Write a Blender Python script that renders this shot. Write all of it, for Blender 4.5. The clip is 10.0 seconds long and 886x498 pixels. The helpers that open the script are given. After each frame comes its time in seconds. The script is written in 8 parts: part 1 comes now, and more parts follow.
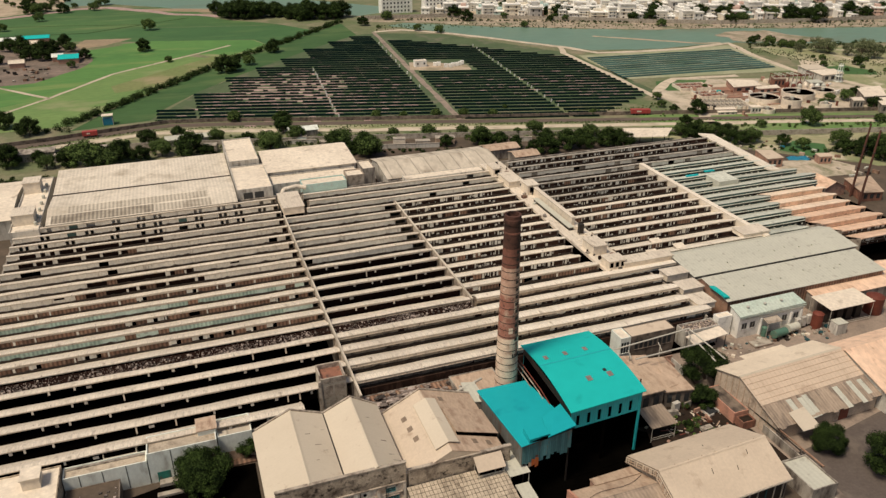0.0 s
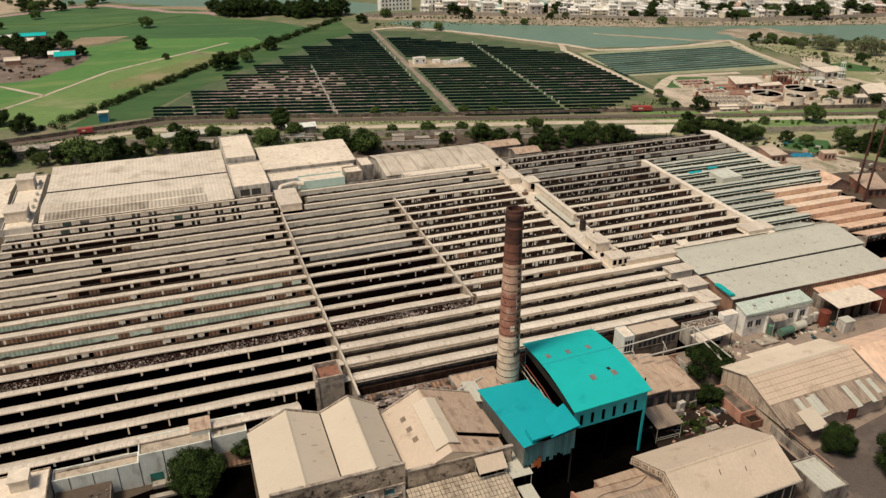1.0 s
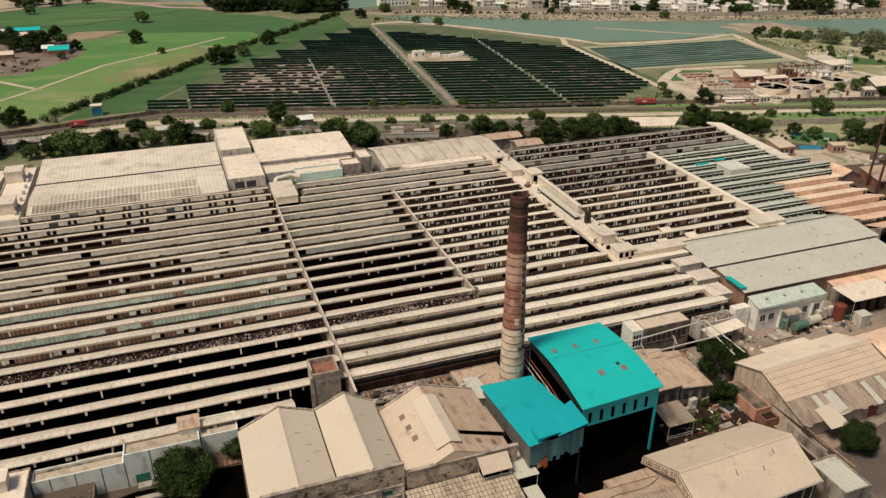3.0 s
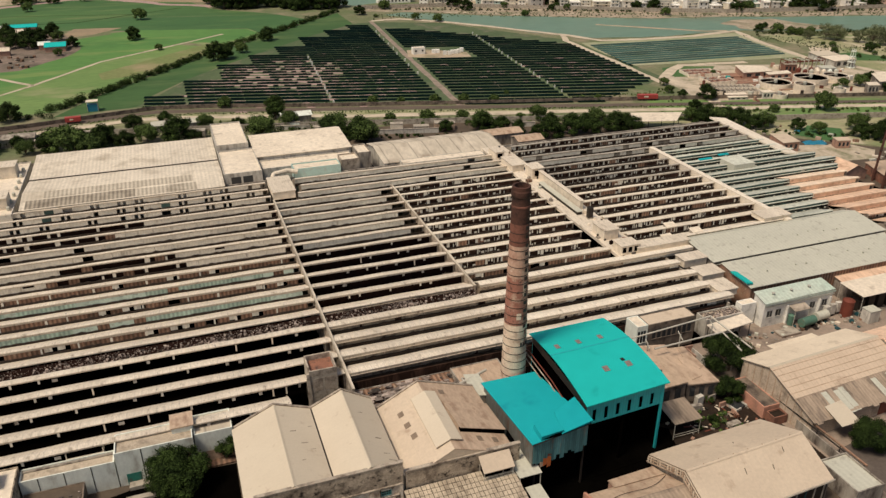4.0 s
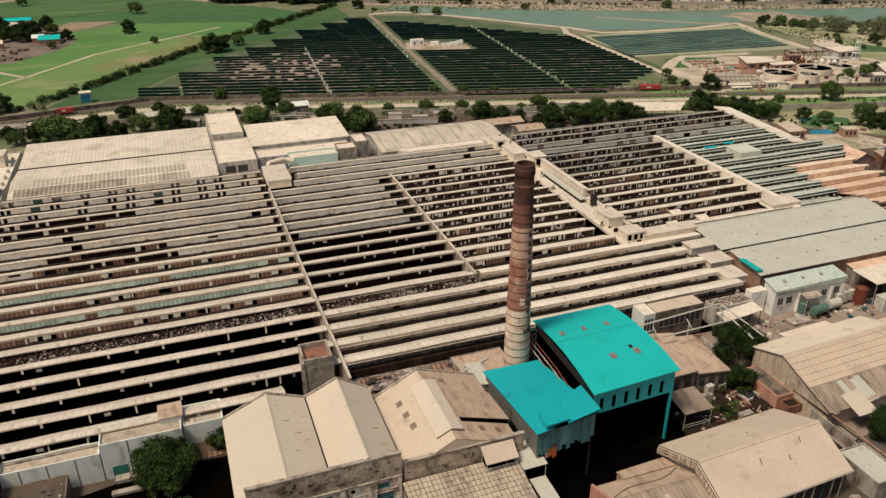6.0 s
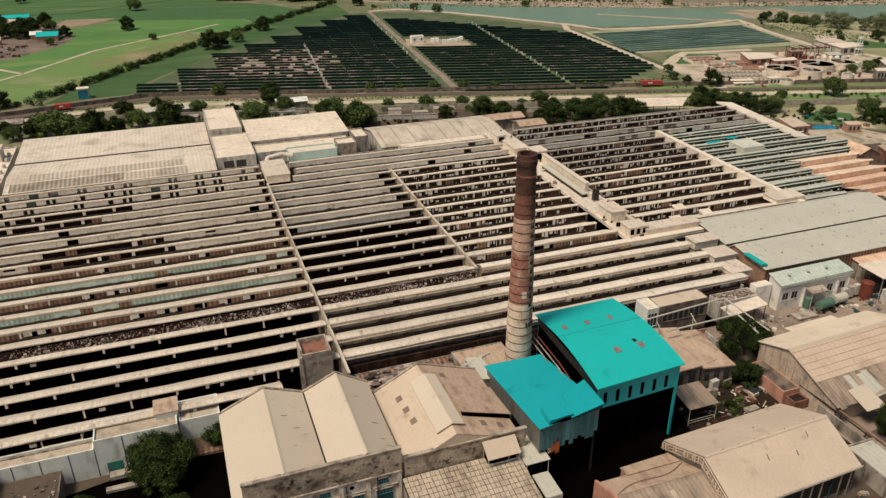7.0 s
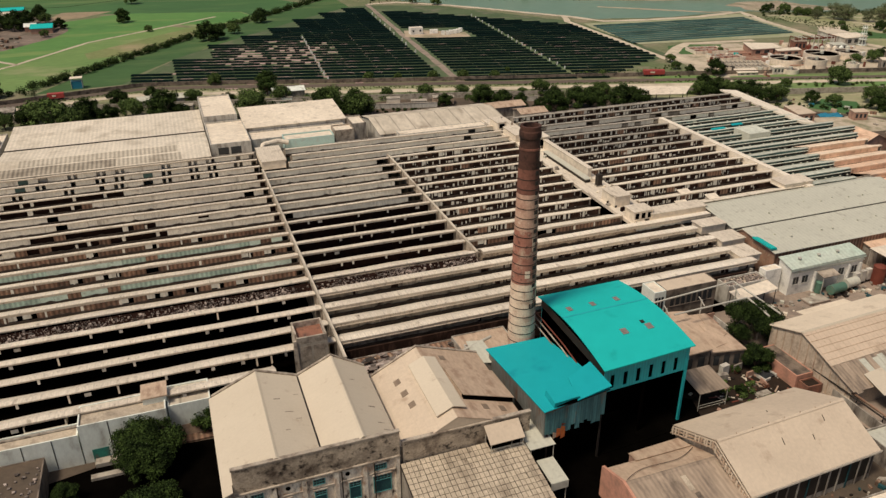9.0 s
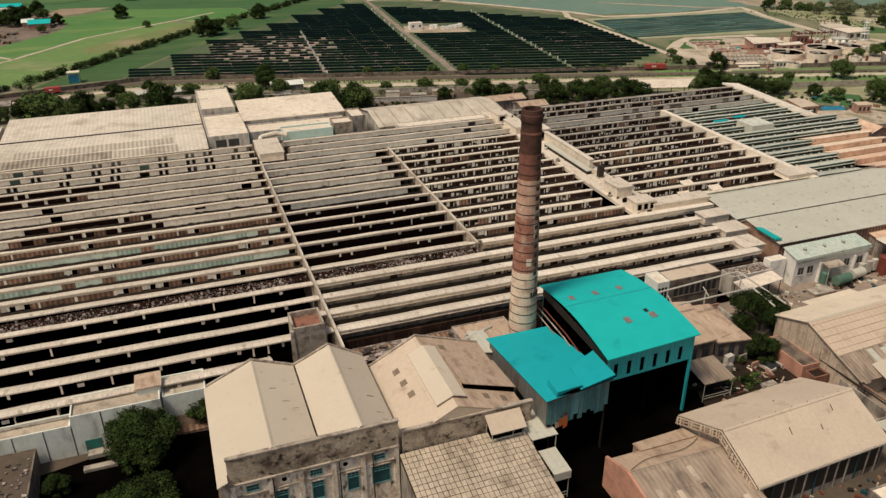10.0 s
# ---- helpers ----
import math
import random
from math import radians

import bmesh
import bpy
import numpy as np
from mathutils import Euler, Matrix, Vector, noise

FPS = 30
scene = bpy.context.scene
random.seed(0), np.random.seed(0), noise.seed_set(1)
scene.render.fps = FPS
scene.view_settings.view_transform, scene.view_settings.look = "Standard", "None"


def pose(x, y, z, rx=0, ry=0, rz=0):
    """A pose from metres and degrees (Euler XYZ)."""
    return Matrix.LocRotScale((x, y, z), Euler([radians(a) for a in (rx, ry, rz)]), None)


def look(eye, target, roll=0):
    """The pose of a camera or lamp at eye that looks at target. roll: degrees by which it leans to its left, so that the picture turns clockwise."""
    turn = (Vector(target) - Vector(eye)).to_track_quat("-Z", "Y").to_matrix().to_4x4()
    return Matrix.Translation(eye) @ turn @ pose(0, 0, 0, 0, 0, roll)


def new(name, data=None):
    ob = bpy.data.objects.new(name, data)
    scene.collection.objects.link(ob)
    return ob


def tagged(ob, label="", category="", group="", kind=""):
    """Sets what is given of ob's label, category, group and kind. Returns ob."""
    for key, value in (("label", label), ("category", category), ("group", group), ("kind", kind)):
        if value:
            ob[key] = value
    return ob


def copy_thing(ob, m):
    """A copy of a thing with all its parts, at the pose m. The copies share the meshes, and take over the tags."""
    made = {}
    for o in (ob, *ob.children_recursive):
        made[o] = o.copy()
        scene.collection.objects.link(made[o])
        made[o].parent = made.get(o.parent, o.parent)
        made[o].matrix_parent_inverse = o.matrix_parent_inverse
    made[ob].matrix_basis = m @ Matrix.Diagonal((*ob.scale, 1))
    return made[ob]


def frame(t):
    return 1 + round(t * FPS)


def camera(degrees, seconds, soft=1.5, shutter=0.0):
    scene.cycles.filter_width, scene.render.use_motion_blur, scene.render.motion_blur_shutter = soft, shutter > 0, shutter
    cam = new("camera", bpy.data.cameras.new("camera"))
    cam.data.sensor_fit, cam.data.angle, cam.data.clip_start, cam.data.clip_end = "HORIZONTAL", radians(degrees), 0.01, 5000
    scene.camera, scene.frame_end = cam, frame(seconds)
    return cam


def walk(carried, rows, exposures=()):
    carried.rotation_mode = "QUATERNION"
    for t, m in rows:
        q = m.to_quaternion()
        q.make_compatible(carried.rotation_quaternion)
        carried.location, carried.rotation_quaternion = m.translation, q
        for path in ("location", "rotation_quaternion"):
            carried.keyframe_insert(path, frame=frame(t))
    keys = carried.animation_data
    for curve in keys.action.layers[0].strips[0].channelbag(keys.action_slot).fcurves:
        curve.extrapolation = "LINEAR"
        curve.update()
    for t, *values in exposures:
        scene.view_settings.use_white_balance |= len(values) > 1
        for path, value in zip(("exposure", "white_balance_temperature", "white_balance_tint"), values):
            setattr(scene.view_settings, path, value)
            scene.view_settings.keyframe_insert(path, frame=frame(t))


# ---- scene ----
# The mill's sheds run along x, their glazing faces -y. Metres.
cam = camera(60.45, 10.0, soft=1.4)
# seconds, eye x y z, yaw, pitch, roll
ROWS = [
    (0.0, 0.00, 0.00, 100.40, -19.700, -26.046, -0.058),
    (0.5, 0.42, 1.42, 99.23, -19.734, -26.049, -0.054),
    (1.0, 0.85, 2.73, 98.10, -19.757, -26.039, -0.054),
    (1.5, 1.24, 3.97, 96.99, -19.762, -26.032, -0.056),
    (2.0, 1.62, 5.21, 95.81, -19.772, -26.038, -0.068),
    (2.5, 1.99, 6.45, 94.68, -19.782, -26.048, -0.082),
    (4.0, 3.34, 10.31, 90.67, -19.798, -26.031, -0.144),
    (4.5, 3.68, 11.36, 89.41, -19.819, -26.028, -0.165),
    (5.0, 3.97, 12.33, 88.07, -19.833, -26.035, -0.184),
    (5.5, 4.25, 13.13, 86.78, -19.852, -26.041, -0.210),
    (7.0, 4.88, 15.23, 83.61, -19.856, -26.071, -0.255),
    (7.5, 5.12, 15.97, 82.38, -19.867, -26.057, -0.266),
    (8.0, 5.34, 16.76, 80.99, -19.884, -26.050, -0.286),
    (8.5, 5.56, 17.42, 79.68, -19.893, -26.045, -0.298),
    (9.0, 5.78, 18.00, 78.29, -19.916, -26.055, -0.317),
    (9.5, 5.96, 18.51, 76.97, -19.925, -26.060, -0.337),
    (10.0, 6.20, 19.13, 75.57, -19.921, -26.065, -0.358),
]
walk(cam, [(t, pose(x, y, z, 0, 0, yaw) @ pose(0, 0, 0, 90 + pitch) @ pose(0, 0, 0, 0, 0, roll)) for t, x, y, z, yaw, pitch, roll in ROWS],
     exposures=[(0.0, -0.27, 7250, 11), (5.0, -0.29, 7250, 11), (10.0, -0.35, 7250, 11)])

# ---- world, sun ----
SUN_EL, SUN_AZ = 61.0, -110.0  # degrees; azimuth clockwise from +y
world = bpy.data.worlds.new("sky")
scene.world = world
world.use_nodes = True
_n, _l = world.node_tree.nodes, world.node_tree.links
_sky = _n.new("ShaderNodeTexSky")
_sky.sky_type, _sky.sun_disc = "NISHITA", False
_sky.sun_elevation, _sky.sun_rotation = radians(SUN_EL), radians(SUN_AZ)
_sky.dust_density = 3.0
_l.new(_sky.outputs[0], _n["Background"].inputs[0])
_n["Background"].inputs[1].default_value = 0.09
_sun = bpy.data.lights.new("sun", "SUN")
_sun.energy, _sun.angle, _sun.color = 3.4, radians(14.0), (1.0, 0.92, 0.80)
_a, _e = radians(SUN_AZ), radians(SUN_EL)
_sd = Vector((math.sin(_a) * math.cos(_e), math.cos(_a) * math.cos(_e), math.sin(_e)))
new("sun", _sun).matrix_world = look(_sd * 400, (0, 0, 0))
scene.view_settings.exposure = 0.0


# ---- materials ----
def surface(name, base, other, rough=0.85, metal=0.0, scale=0.25, fine=4.0, stretch=(1, 1, 1), stain=None, amount=0.3,
            stain_scale=0.6, bump=0.15, ribs=None, tint=0.0, island=0.0, seams=None, grainy=0.2, spec=0.3, stain2=None):
    """A weathered surface: two colours mixed by broad noise, fine grain, stains, ribs or seams along an axis."""
    m = bpy.data.materials.new(name)
    m.use_nodes = True
    n, l = m.node_tree.nodes, m.node_tree.links
    b = n["Principled BSDF"]
    geo = n.new("ShaderNodeNewGeometry")
    mp = n.new("ShaderNodeMapping")
    mp.inputs["Scale"].default_value = stretch
    l.new(geo.outputs["Position"], mp.inputs["Vector"])

    def noise_at(s, detail=5.0):
        t = n.new("ShaderNodeTexNoise")
        t.inputs["Scale"].default_value, t.inputs["Detail"].default_value, t.inputs["Roughness"].default_value = s, detail, 0.62
        l.new(mp.outputs[0], t.inputs["Vector"])
        return t.outputs["Fac"]

    def ramp(src, lo, hi, a=0.0, z=1.0):
        r = n.new("ShaderNodeMapRange")
        r.inputs[1].default_value, r.inputs[2].default_value, r.inputs[3].default_value, r.inputs[4].default_value = lo, hi, a, z
        l.new(src, r.inputs[0])
        return r.outputs[0]

    def mixc(fac, a, c, how="MIX"):
        x = n.new("ShaderNodeMix")
        x.data_type, x.blend_type = "RGBA", how
        for sock, v in ((x.inputs[0], fac), (x.inputs[6], a), (x.inputs[7], c)):
            if isinstance(v, bpy.types.NodeSocket):
                l.new(v, sock)
            elif isinstance(v, (int, float)):
                sock.default_value = v
            else:
                sock.default_value = (*v, 1)
        return x.outputs[2]

    def grey(src):
        c = n.new("ShaderNodeCombineColor")
        for i in range(3):
            l.new(src, c.inputs[i])
        return c.outputs[0]

    col = mixc(ramp(noise_at(scale), 0.32, 0.68), base, other)
    grain = noise_at(fine, 6.0)
    col = mixc(1.0, col, grey(ramp(grain, 0.25, 0.75, 1 - grainy, 1 + grainy)), "MULTIPLY")
    if stain:
        col = mixc(ramp(noise_at(stain_scale, 8.0), 0.62 - amount * 0.35, 0.78 - amount * 0.2), col, stain)
    if stain2:
        col = mixc(ramp(noise_at(stain2[2], 10.0), 0.62 - stain2[1] * 0.35, 0.72 - stain2[1] * 0.25), col, stain2[0])
    height = grain
    if ribs:
        w = n.new("ShaderNodeTexWave")
        w.wave_type, w.bands_direction = "BANDS", ribs[0]
        w.inputs["Scale"].default_value, w.inputs["Distortion"].default_value = 0.314159 / ribs[1], 0.0
        l.new(geo.outputs["Position"], w.inputs["Vector"])
        col = mixc(1.0, col, grey(ramp(w.outputs["Fac"], 0.0, 1.0, 1.0 - ribs[2], 1.0)), "MULTIPLY")
        height = w.outputs["Fac"]
    if seams:
        sx = n.new("ShaderNodeSeparateXYZ")
        l.new(geo.outputs["Position"], sx.inputs[0])
        f = n.new("ShaderNodeMath")
        f.operation = "PINGPONG"
        f.inputs[1].default_value = seams[1] / 2
        l.new(sx.outputs["XYZ".index(seams[0])], f.inputs[0])
        col = mixc(1.0, col, grey(ramp(f.outputs[0], 0.0, seams[2], 1 - seams[3], 1.0)), "MULTIPLY")
    if tint:
        oi = n.new("ShaderNodeObjectInfo")
        col = mixc(1.0, col, grey(ramp(oi.outputs["Random"], 0, 1, 1 - tint, 1 + tint)), "MULTIPLY")
    if island:
        col = mixc(1.0, col, grey(ramp(geo.outputs["Random Per Island"], 0, 1, 1 - island, 1 + island)), "MULTIPLY")
    l.new(col, b.inputs["Base Color"])
    b.inputs["Roughness"].default_value, b.inputs["Metallic"].default_value = rough, metal
    b.inputs["Specular IOR Level"].default_value = spec
    if bump:
        bp = n.new("ShaderNodeBump")
        bp.inputs["Strength"].default_value, bp.inputs["Distance"].default_value = bump, 0.05
        l.new(height, bp.inputs["Height"])
        l.new(bp.outputs[0], b.inputs["Normal"])
    return m


M_ROOF = surface("weathered_roof_concrete", (0.725, 0.645, 0.537), (0.58, 0.508, 0.42), scale=0.15, fine=3.5, stretch=(1, 0.35, 1),
                 stain=(0.30, 0.24, 0.18), amount=0.16, stain_scale=0.9, bump=0.2, tint=0.06, grainy=0.2, seams=("X", 1.25, 0.10, 0.16), stain2=((0.13, 0.10, 0.075), 0.0, 2.2))
# Lighter version of M_ROOF for the centre, east and southern bays.
M_ROOFPALE = surface("paler_roof_concrete", (0.82, 0.74, 0.624), (0.685, 0.61, 0.51), scale=0.15, fine=3.5, stretch=(1, 0.35, 1), stain=(0.34, 0.27, 0.20), amount=0.14, stain_scale=0.9, bump=0.2, tint=0.06, grainy=0.18, seams=("X", 1.25, 0.10, 0.12))
M_GREYROOF = surface("blackened_grey_roof_concrete", (0.52, 0.47, 0.40), (0.35, 0.315, 0.27), scale=0.2, fine=3.5, stretch=(1, 0.4, 1), stain=(0.12, 0.105, 0.085), amount=0.3, stain_scale=0.7, bump=0.2, tint=0.08, grainy=0.2, seams=("X", 2.5, 0.12, 0.2))
M_FASCIA = surface("stained_cream_fascia", (0.62, 0.54, 0.44), (0.50, 0.43, 0.35), scale=0.5, fine=4.0, stretch=(1, 1, 0.4), stain=(0.15, 0.11, 0.085), amount=0.16, stain_scale=1.1, tint=0.08)
M_SGREY = surface("dirty_grey_glazing_panel", (0.30, 0.275, 0.23), (0.20, 0.18, 0.15), scale=0.5, stretch=(1, 1, 0.3), stain=(0.07, 0.055, 0.045), amount=0.35, stain_scale=0.9, tint=0.15)
M_BEAM = surface("stained_beam_concrete", (0.5, 0.433, 0.356), (0.38, 0.319, 0.259), scale=0.4, stain=(0.12, 0.09, 0.07), amount=0.45, tint=0.1)
M_PALE = surface("pale_limewashed_roof", (0.815, 0.719, 0.589), (0.676, 0.587, 0.477), scale=0.08, fine=0.9, stain=(0.36, 0.29, 0.22), amount=0.12, stain_scale=0.25)
M_ASB = surface("corrugated_cement_sheet", (0.78, 0.70, 0.585), (0.63, 0.565, 0.47), scale=0.06, fine=1.2, stain=(0.46, 0.395, 0.31),
                amount=0.34, stain_scale=0.16, ribs=("X", 1.15, 0.12), seams=("X", 5.5, 0.2, 0.1), grainy=0.18)
M_ASBD = surface("darkened_corrugated_sheet", (0.50, 0.44, 0.355), (0.37, 0.32, 0.255), scale=0.1, fine=1.2, stain=(0.24, 0.20, 0.155), amount=0.3, stain_scale=0.2, ribs=("X", 1.15, 0.5), grainy=0.18)
M_ASBM = surface("greyed_corrugated_sheet", (0.64, 0.57, 0.47), (0.50, 0.445, 0.36), scale=0.1, fine=1.2, stain=(0.32, 0.27, 0.21), amount=0.34, stain_scale=0.2, ribs=("X", 1.15, 0.38), grainy=0.18)
M_SHEET = surface("cream_painted_sheet_roof", (0.608, 0.532, 0.426), (0.562, 0.485, 0.384), scale=0.10, fine=3.0, stain=(0.42, 0.33, 0.25), amount=0.03, stain_scale=0.5, tint=0.03, bump=0.03, grainy=0.04, seams=("Y", 1.7, 0.05, 0.05))
M_OLD = surface("old_brown_sheet_roof", (0.53, 0.395, 0.295), (0.43, 0.32, 0.235), scale=0.15, fine=2.0, stretch=(1, 0.4, 1), stain=(0.27, 0.165, 0.115), amount=0.28)
M_TILE = surface("grey_stained_roof_slabs", (0.54, 0.455, 0.355), (0.43, 0.36, 0.28), scale=0.4, stain=(0.18, 0.145, 0.11), amount=0.33, stain_scale=0.35, tint=0.09, grainy=0.25)
M_SLABR = surface("streaked_roof_slabs", (0.55, 0.46, 0.355), (0.45, 0.375, 0.285), scale=0.3, stretch=(1, 0.6, 1), stain=(0.25, 0.20, 0.15), amount=0.3, stain_scale=0.35, tint=0.08, grainy=0.25, stain2=((0.15, 0.115, 0.085), 0.04, 0.8))
M_SKYT = surface("tan_skylight_sheet", (0.30, 0.225, 0.165), (0.21, 0.16, 0.12), rough=0.5, scale=1.0, ribs=("Y", 0.35, 0.2))
M_LEAFR = surface("dried_red_brown_leaves", (0.16, 0.06, 0.035), (0.06, 0.028, 0.018), scale=0.6, fine=3.0, island=0.6, bump=0, rough=0.85, spec=0.15)
M_WHITE = surface("weathered_whitewash", (0.62, 0.59, 0.53), (0.50, 0.47, 0.42), scale=0.3, stretch=(1, 1, 0.3), stain=(0.22, 0.19, 0.16), amount=0.38, stain_scale=0.7, tint=0.05)
M_FACADE = surface("stained_white_facade", (0.90, 0.83, 0.71), (0.66, 0.56, 0.45), scale=0.55, stretch=(1.1, 1.1, 0.55), stain=(0.42, 0.24, 0.14), amount=0.3, stain_scale=0.9, bump=0.3, grainy=0.3, stain2=((0.07, 0.05, 0.04), 0.24, 1.0))
M_LICHEN = surface("lichen_blackened_plaster", (0.56, 0.46, 0.355), (0.29, 0.235, 0.18), scale=0.6, fine=4.0, stretch=(0.8, 0.8, 0.9), stain=(0.085, 0.06, 0.045), amount=0.4, stain_scale=0.4, stain2=((0.03, 0.022, 0.018), 0.27, 1.1), grainy=0.35)
M_CONC = surface("grey_bare_concrete", (0.47, 0.42, 0.35), (0.34, 0.30, 0.25), scale=0.5, stain=(0.14, 0.11, 0.09), amount=0.35, stain_scale=0.8)
M_GRIME = surface("grimy_plaster", (0.46, 0.42, 0.36), (0.30, 0.26, 0.22), scale=0.5, stretch=(1, 1, 0.3), stain=(0.09, 0.07, 0.06), amount=0.55, stain_scale=0.6)
M_PANEL = surface("whitened_glazing_panel", (0.71, 0.695, 0.62), (0.60, 0.59, 0.525), scale=0.3, stretch=(1, 1, 0.25), stain=(0.34, 0.30, 0.245), amount=0.16, stain_scale=0.9, tint=0.06, rough=0.7)
M_CREAM = surface("cream_painted_glazing_panel", (0.78, 0.735, 0.64), (0.67, 0.635, 0.55), scale=0.3, stretch=(1, 1, 0.25), stain=(0.36, 0.31, 0.25), amount=0.16, stain_scale=0.9, tint=0.06, rough=0.7)
M_GREEN = surface("green_fibreglass_panel", (0.50, 0.655, 0.565), (0.39, 0.545, 0.465), scale=0.4, ribs=("X", 0.9, 0.32), tint=0.16, rough=0.5, stain=(0.22, 0.24, 0.2), amount=0.12)
M_GREENS = surface("smooth_green_fibreglass", (0.57, 0.69, 0.61), (0.46, 0.59, 0.52), scale=0.3, tint=0.12, rough=0.5, stain=(0.26, 0.26, 0.22), amount=0.2)
M_BROWN = surface("rusted_brown_panel", (0.34, 0.20, 0.135), (0.165, 0.095, 0.066), scale=0.6, ribs=("X", 0.9, 0.55), stain=(0.40, 0.31, 0.225), amount=0.24, stain_scale=1.2, tint=0.35)
# Near-black colour stands in for the darkness inside halls and openings.
M_SHADEBLK = surface("shade_black", (0.0028, 0.002, 0.0016), (0.0016, 0.0012, 0.0012), bump=0, spec=0.0, rough=1.0)
# Dusty dark roofs; also painted shade on the service and pump house walls.
M_DUSTSHADE = surface("dusty_dark_and_wall_shade", (0.25, 0.20, 0.16), (0.15, 0.115, 0.09), scale=0.35, stain=(0.05, 0.04, 0.035), amount=0.5, stain_scale=0.45, tint=0.08)
M_DEBRIS = surface("roof_debris", (0.34, 0.29, 0.26), (0.16, 0.12, 0.10), scale=2.0, island=0.85)
# Near-black brown of the fallen roof, also painted darkness inside openings.
M_DARKBOARD = surface("dark_boards_and_shade", (0.012, 0.007, 0.006), (0.026, 0.013, 0.01), scale=0.6, spec=0.02, rough=1.0)
# Shade is painted in: far blacker than coal itself.
M_COALSHADE = surface("coal_and_shade_black", (0.0015, 0.0012, 0.001), (0.003, 0.0025, 0.002), scale=0.2, fine=1.5, spec=0.0, rough=1.0)
M_TEAL = surface("teal_painted_metal_sheet", (0.0, 0.50, 0.475), (0.0, 0.46, 0.44), rough=0.55, spec=0.08, scale=0.08, fine=0.4, grainy=0.05, stain=(0.0, 0.30, 0.29), amount=0.0,
                 stain_scale=0.2, ribs=("X", 0.35, 0.05), bump=0.1)
M_TEAL2 = surface("bluer_teal_metal_sheet", (0.0, 0.36, 0.41), (0.0, 0.40, 0.445), rough=0.5, spec=0.06, scale=0.05, fine=0.6, grainy=0.05, stain=(0.0, 0.24, 0.30), amount=0.08, stain_scale=0.15, ribs=("X", 0.35, 0.06), bump=0.1)
M_TEALW = surface("teal_metal_wall", (0.01, 0.42, 0.45), (0.01, 0.36, 0.40), rough=0.5, scale=0.3, stretch=(1, 1, 0.2), ribs=("X", 0.5, 0.15))
M_GALV = surface("dull_galvanised_sheet", (0.27, 0.28, 0.26), (0.17, 0.175, 0.165), rough=0.5, metal=0.3, scale=0.4, stretch=(1, 1, 0.3), stain=(0.22, 0.10, 0.05), amount=0.3, ribs=("Y", 0.5, 0.3))
M_GREYR = surface("grey_green_metal_roof", (0.575, 0.568, 0.482), (0.51, 0.505, 0.43), rough=0.6, scale=0.1, fine=2.0, stain=(0.32, 0.30, 0.25), amount=0.14, ribs=("X", 1.0, 0.06), grainy=0.08)
M_MINT = surface("pale_green_metal_roof", (0.66, 0.675, 0.585), (0.55, 0.57, 0.49), rough=0.6, scale=0.1, fine=1.5, ribs=("X", 1.0, 0.1), tint=0.15, stain=(0.32, 0.32, 0.27), amount=0.22)
M_OFFR = surface("mint_green_office_roof", (0.47, 0.585, 0.50), (0.56, 0.62, 0.54), rough=0.6, scale=0.12, fine=1.5, ribs=("X", 1.0, 0.08), stain=(0.36, 0.40, 0.34), amount=0.22)
M_DTEAL = surface("dark_teal_glazing", (0.03, 0.075, 0.07), (0.07, 0.145, 0.135), rough=0.4, scale=0.4, tint=0.4)
M_PINK = surface("dusty_pink_roof", (0.82, 0.585, 0.43), (0.70, 0.485, 0.35), scale=0.1, fine=0.9, stretch=(1, 0.4, 1), stain=(0.42, 0.25, 0.17), amount=0.22, tint=0.08)
M_PINKC = surface("cream_pink_roof", (0.86, 0.70, 0.55), (0.76, 0.60, 0.46), scale=0.1, fine=0.9, stretch=(1, 0.4, 1), stain=(0.50, 0.34, 0.24), amount=0.2, tint=0.06)
M_BRICK = surface("sooted_brickwork", (0.33, 0.15, 0.10), (0.24, 0.11, 0.075), scale=0.5, fine=6.0, stain=(0.10, 0.06, 0.05), amount=0.4, seams=("Z", 0.3, 0.03, 0.35))
M_BRICKP = surface("pink_painted_brick", (0.48, 0.285, 0.21), (0.4, 0.24, 0.18), scale=0.5, fine=5.0, stain=(0.22, 0.14, 0.11), amount=0.35)
M_CHLOW = surface("limewashed_chimney_brick", (0.80, 0.64, 0.50), (0.66, 0.49, 0.37), scale=0.35, fine=3.0, stain=(0.40, 0.20, 0.14), amount=0.34, stain_scale=0.45, stain2=((0.20, 0.12, 0.09), 0.02, 1.4))
M_CHMID = surface("red_chimney_brick", (0.42, 0.185, 0.135), (0.31, 0.13, 0.095), scale=0.4, fine=3.0, stain=(0.56, 0.42, 0.32), amount=0.3, stain_scale=0.6, stain2=((0.09, 0.05, 0.04), 0.15, 0.9))
M_CHTOP = surface("smoke_blackened_brick", (0.105, 0.046, 0.034), (0.055, 0.028, 0.022), scale=0.4, fine=3.0, stain=(0.016, 0.011, 0.010), amount=0.4)
M_CHDK = surface("soot_stained_brick", (0.24, 0.098, 0.070), (0.14, 0.060, 0.045), scale=0.4, fine=3.0, stain=(0.05, 0.028, 0.022), amount=0.35, stain_scale=0.5)
M_CHPALE = surface("faded_pink_brick", (0.60, 0.40, 0.305), (0.46, 0.27, 0.20), scale=0.4, fine=3.0, stain=(0.30, 0.13, 0.095), amount=0.34, stain_scale=0.5, stain2=((0.72, 0.57, 0.45), 0.1, 0.8))
M_IRON = surface("dark_iron", (0.05, 0.04, 0.035), (0.03, 0.025, 0.02), rough=0.6, metal=0.4)
M_PIPE = surface("pale_painted_pipe", (0.55, 0.52, 0.45), (0.42, 0.40, 0.35), rough=0.5)
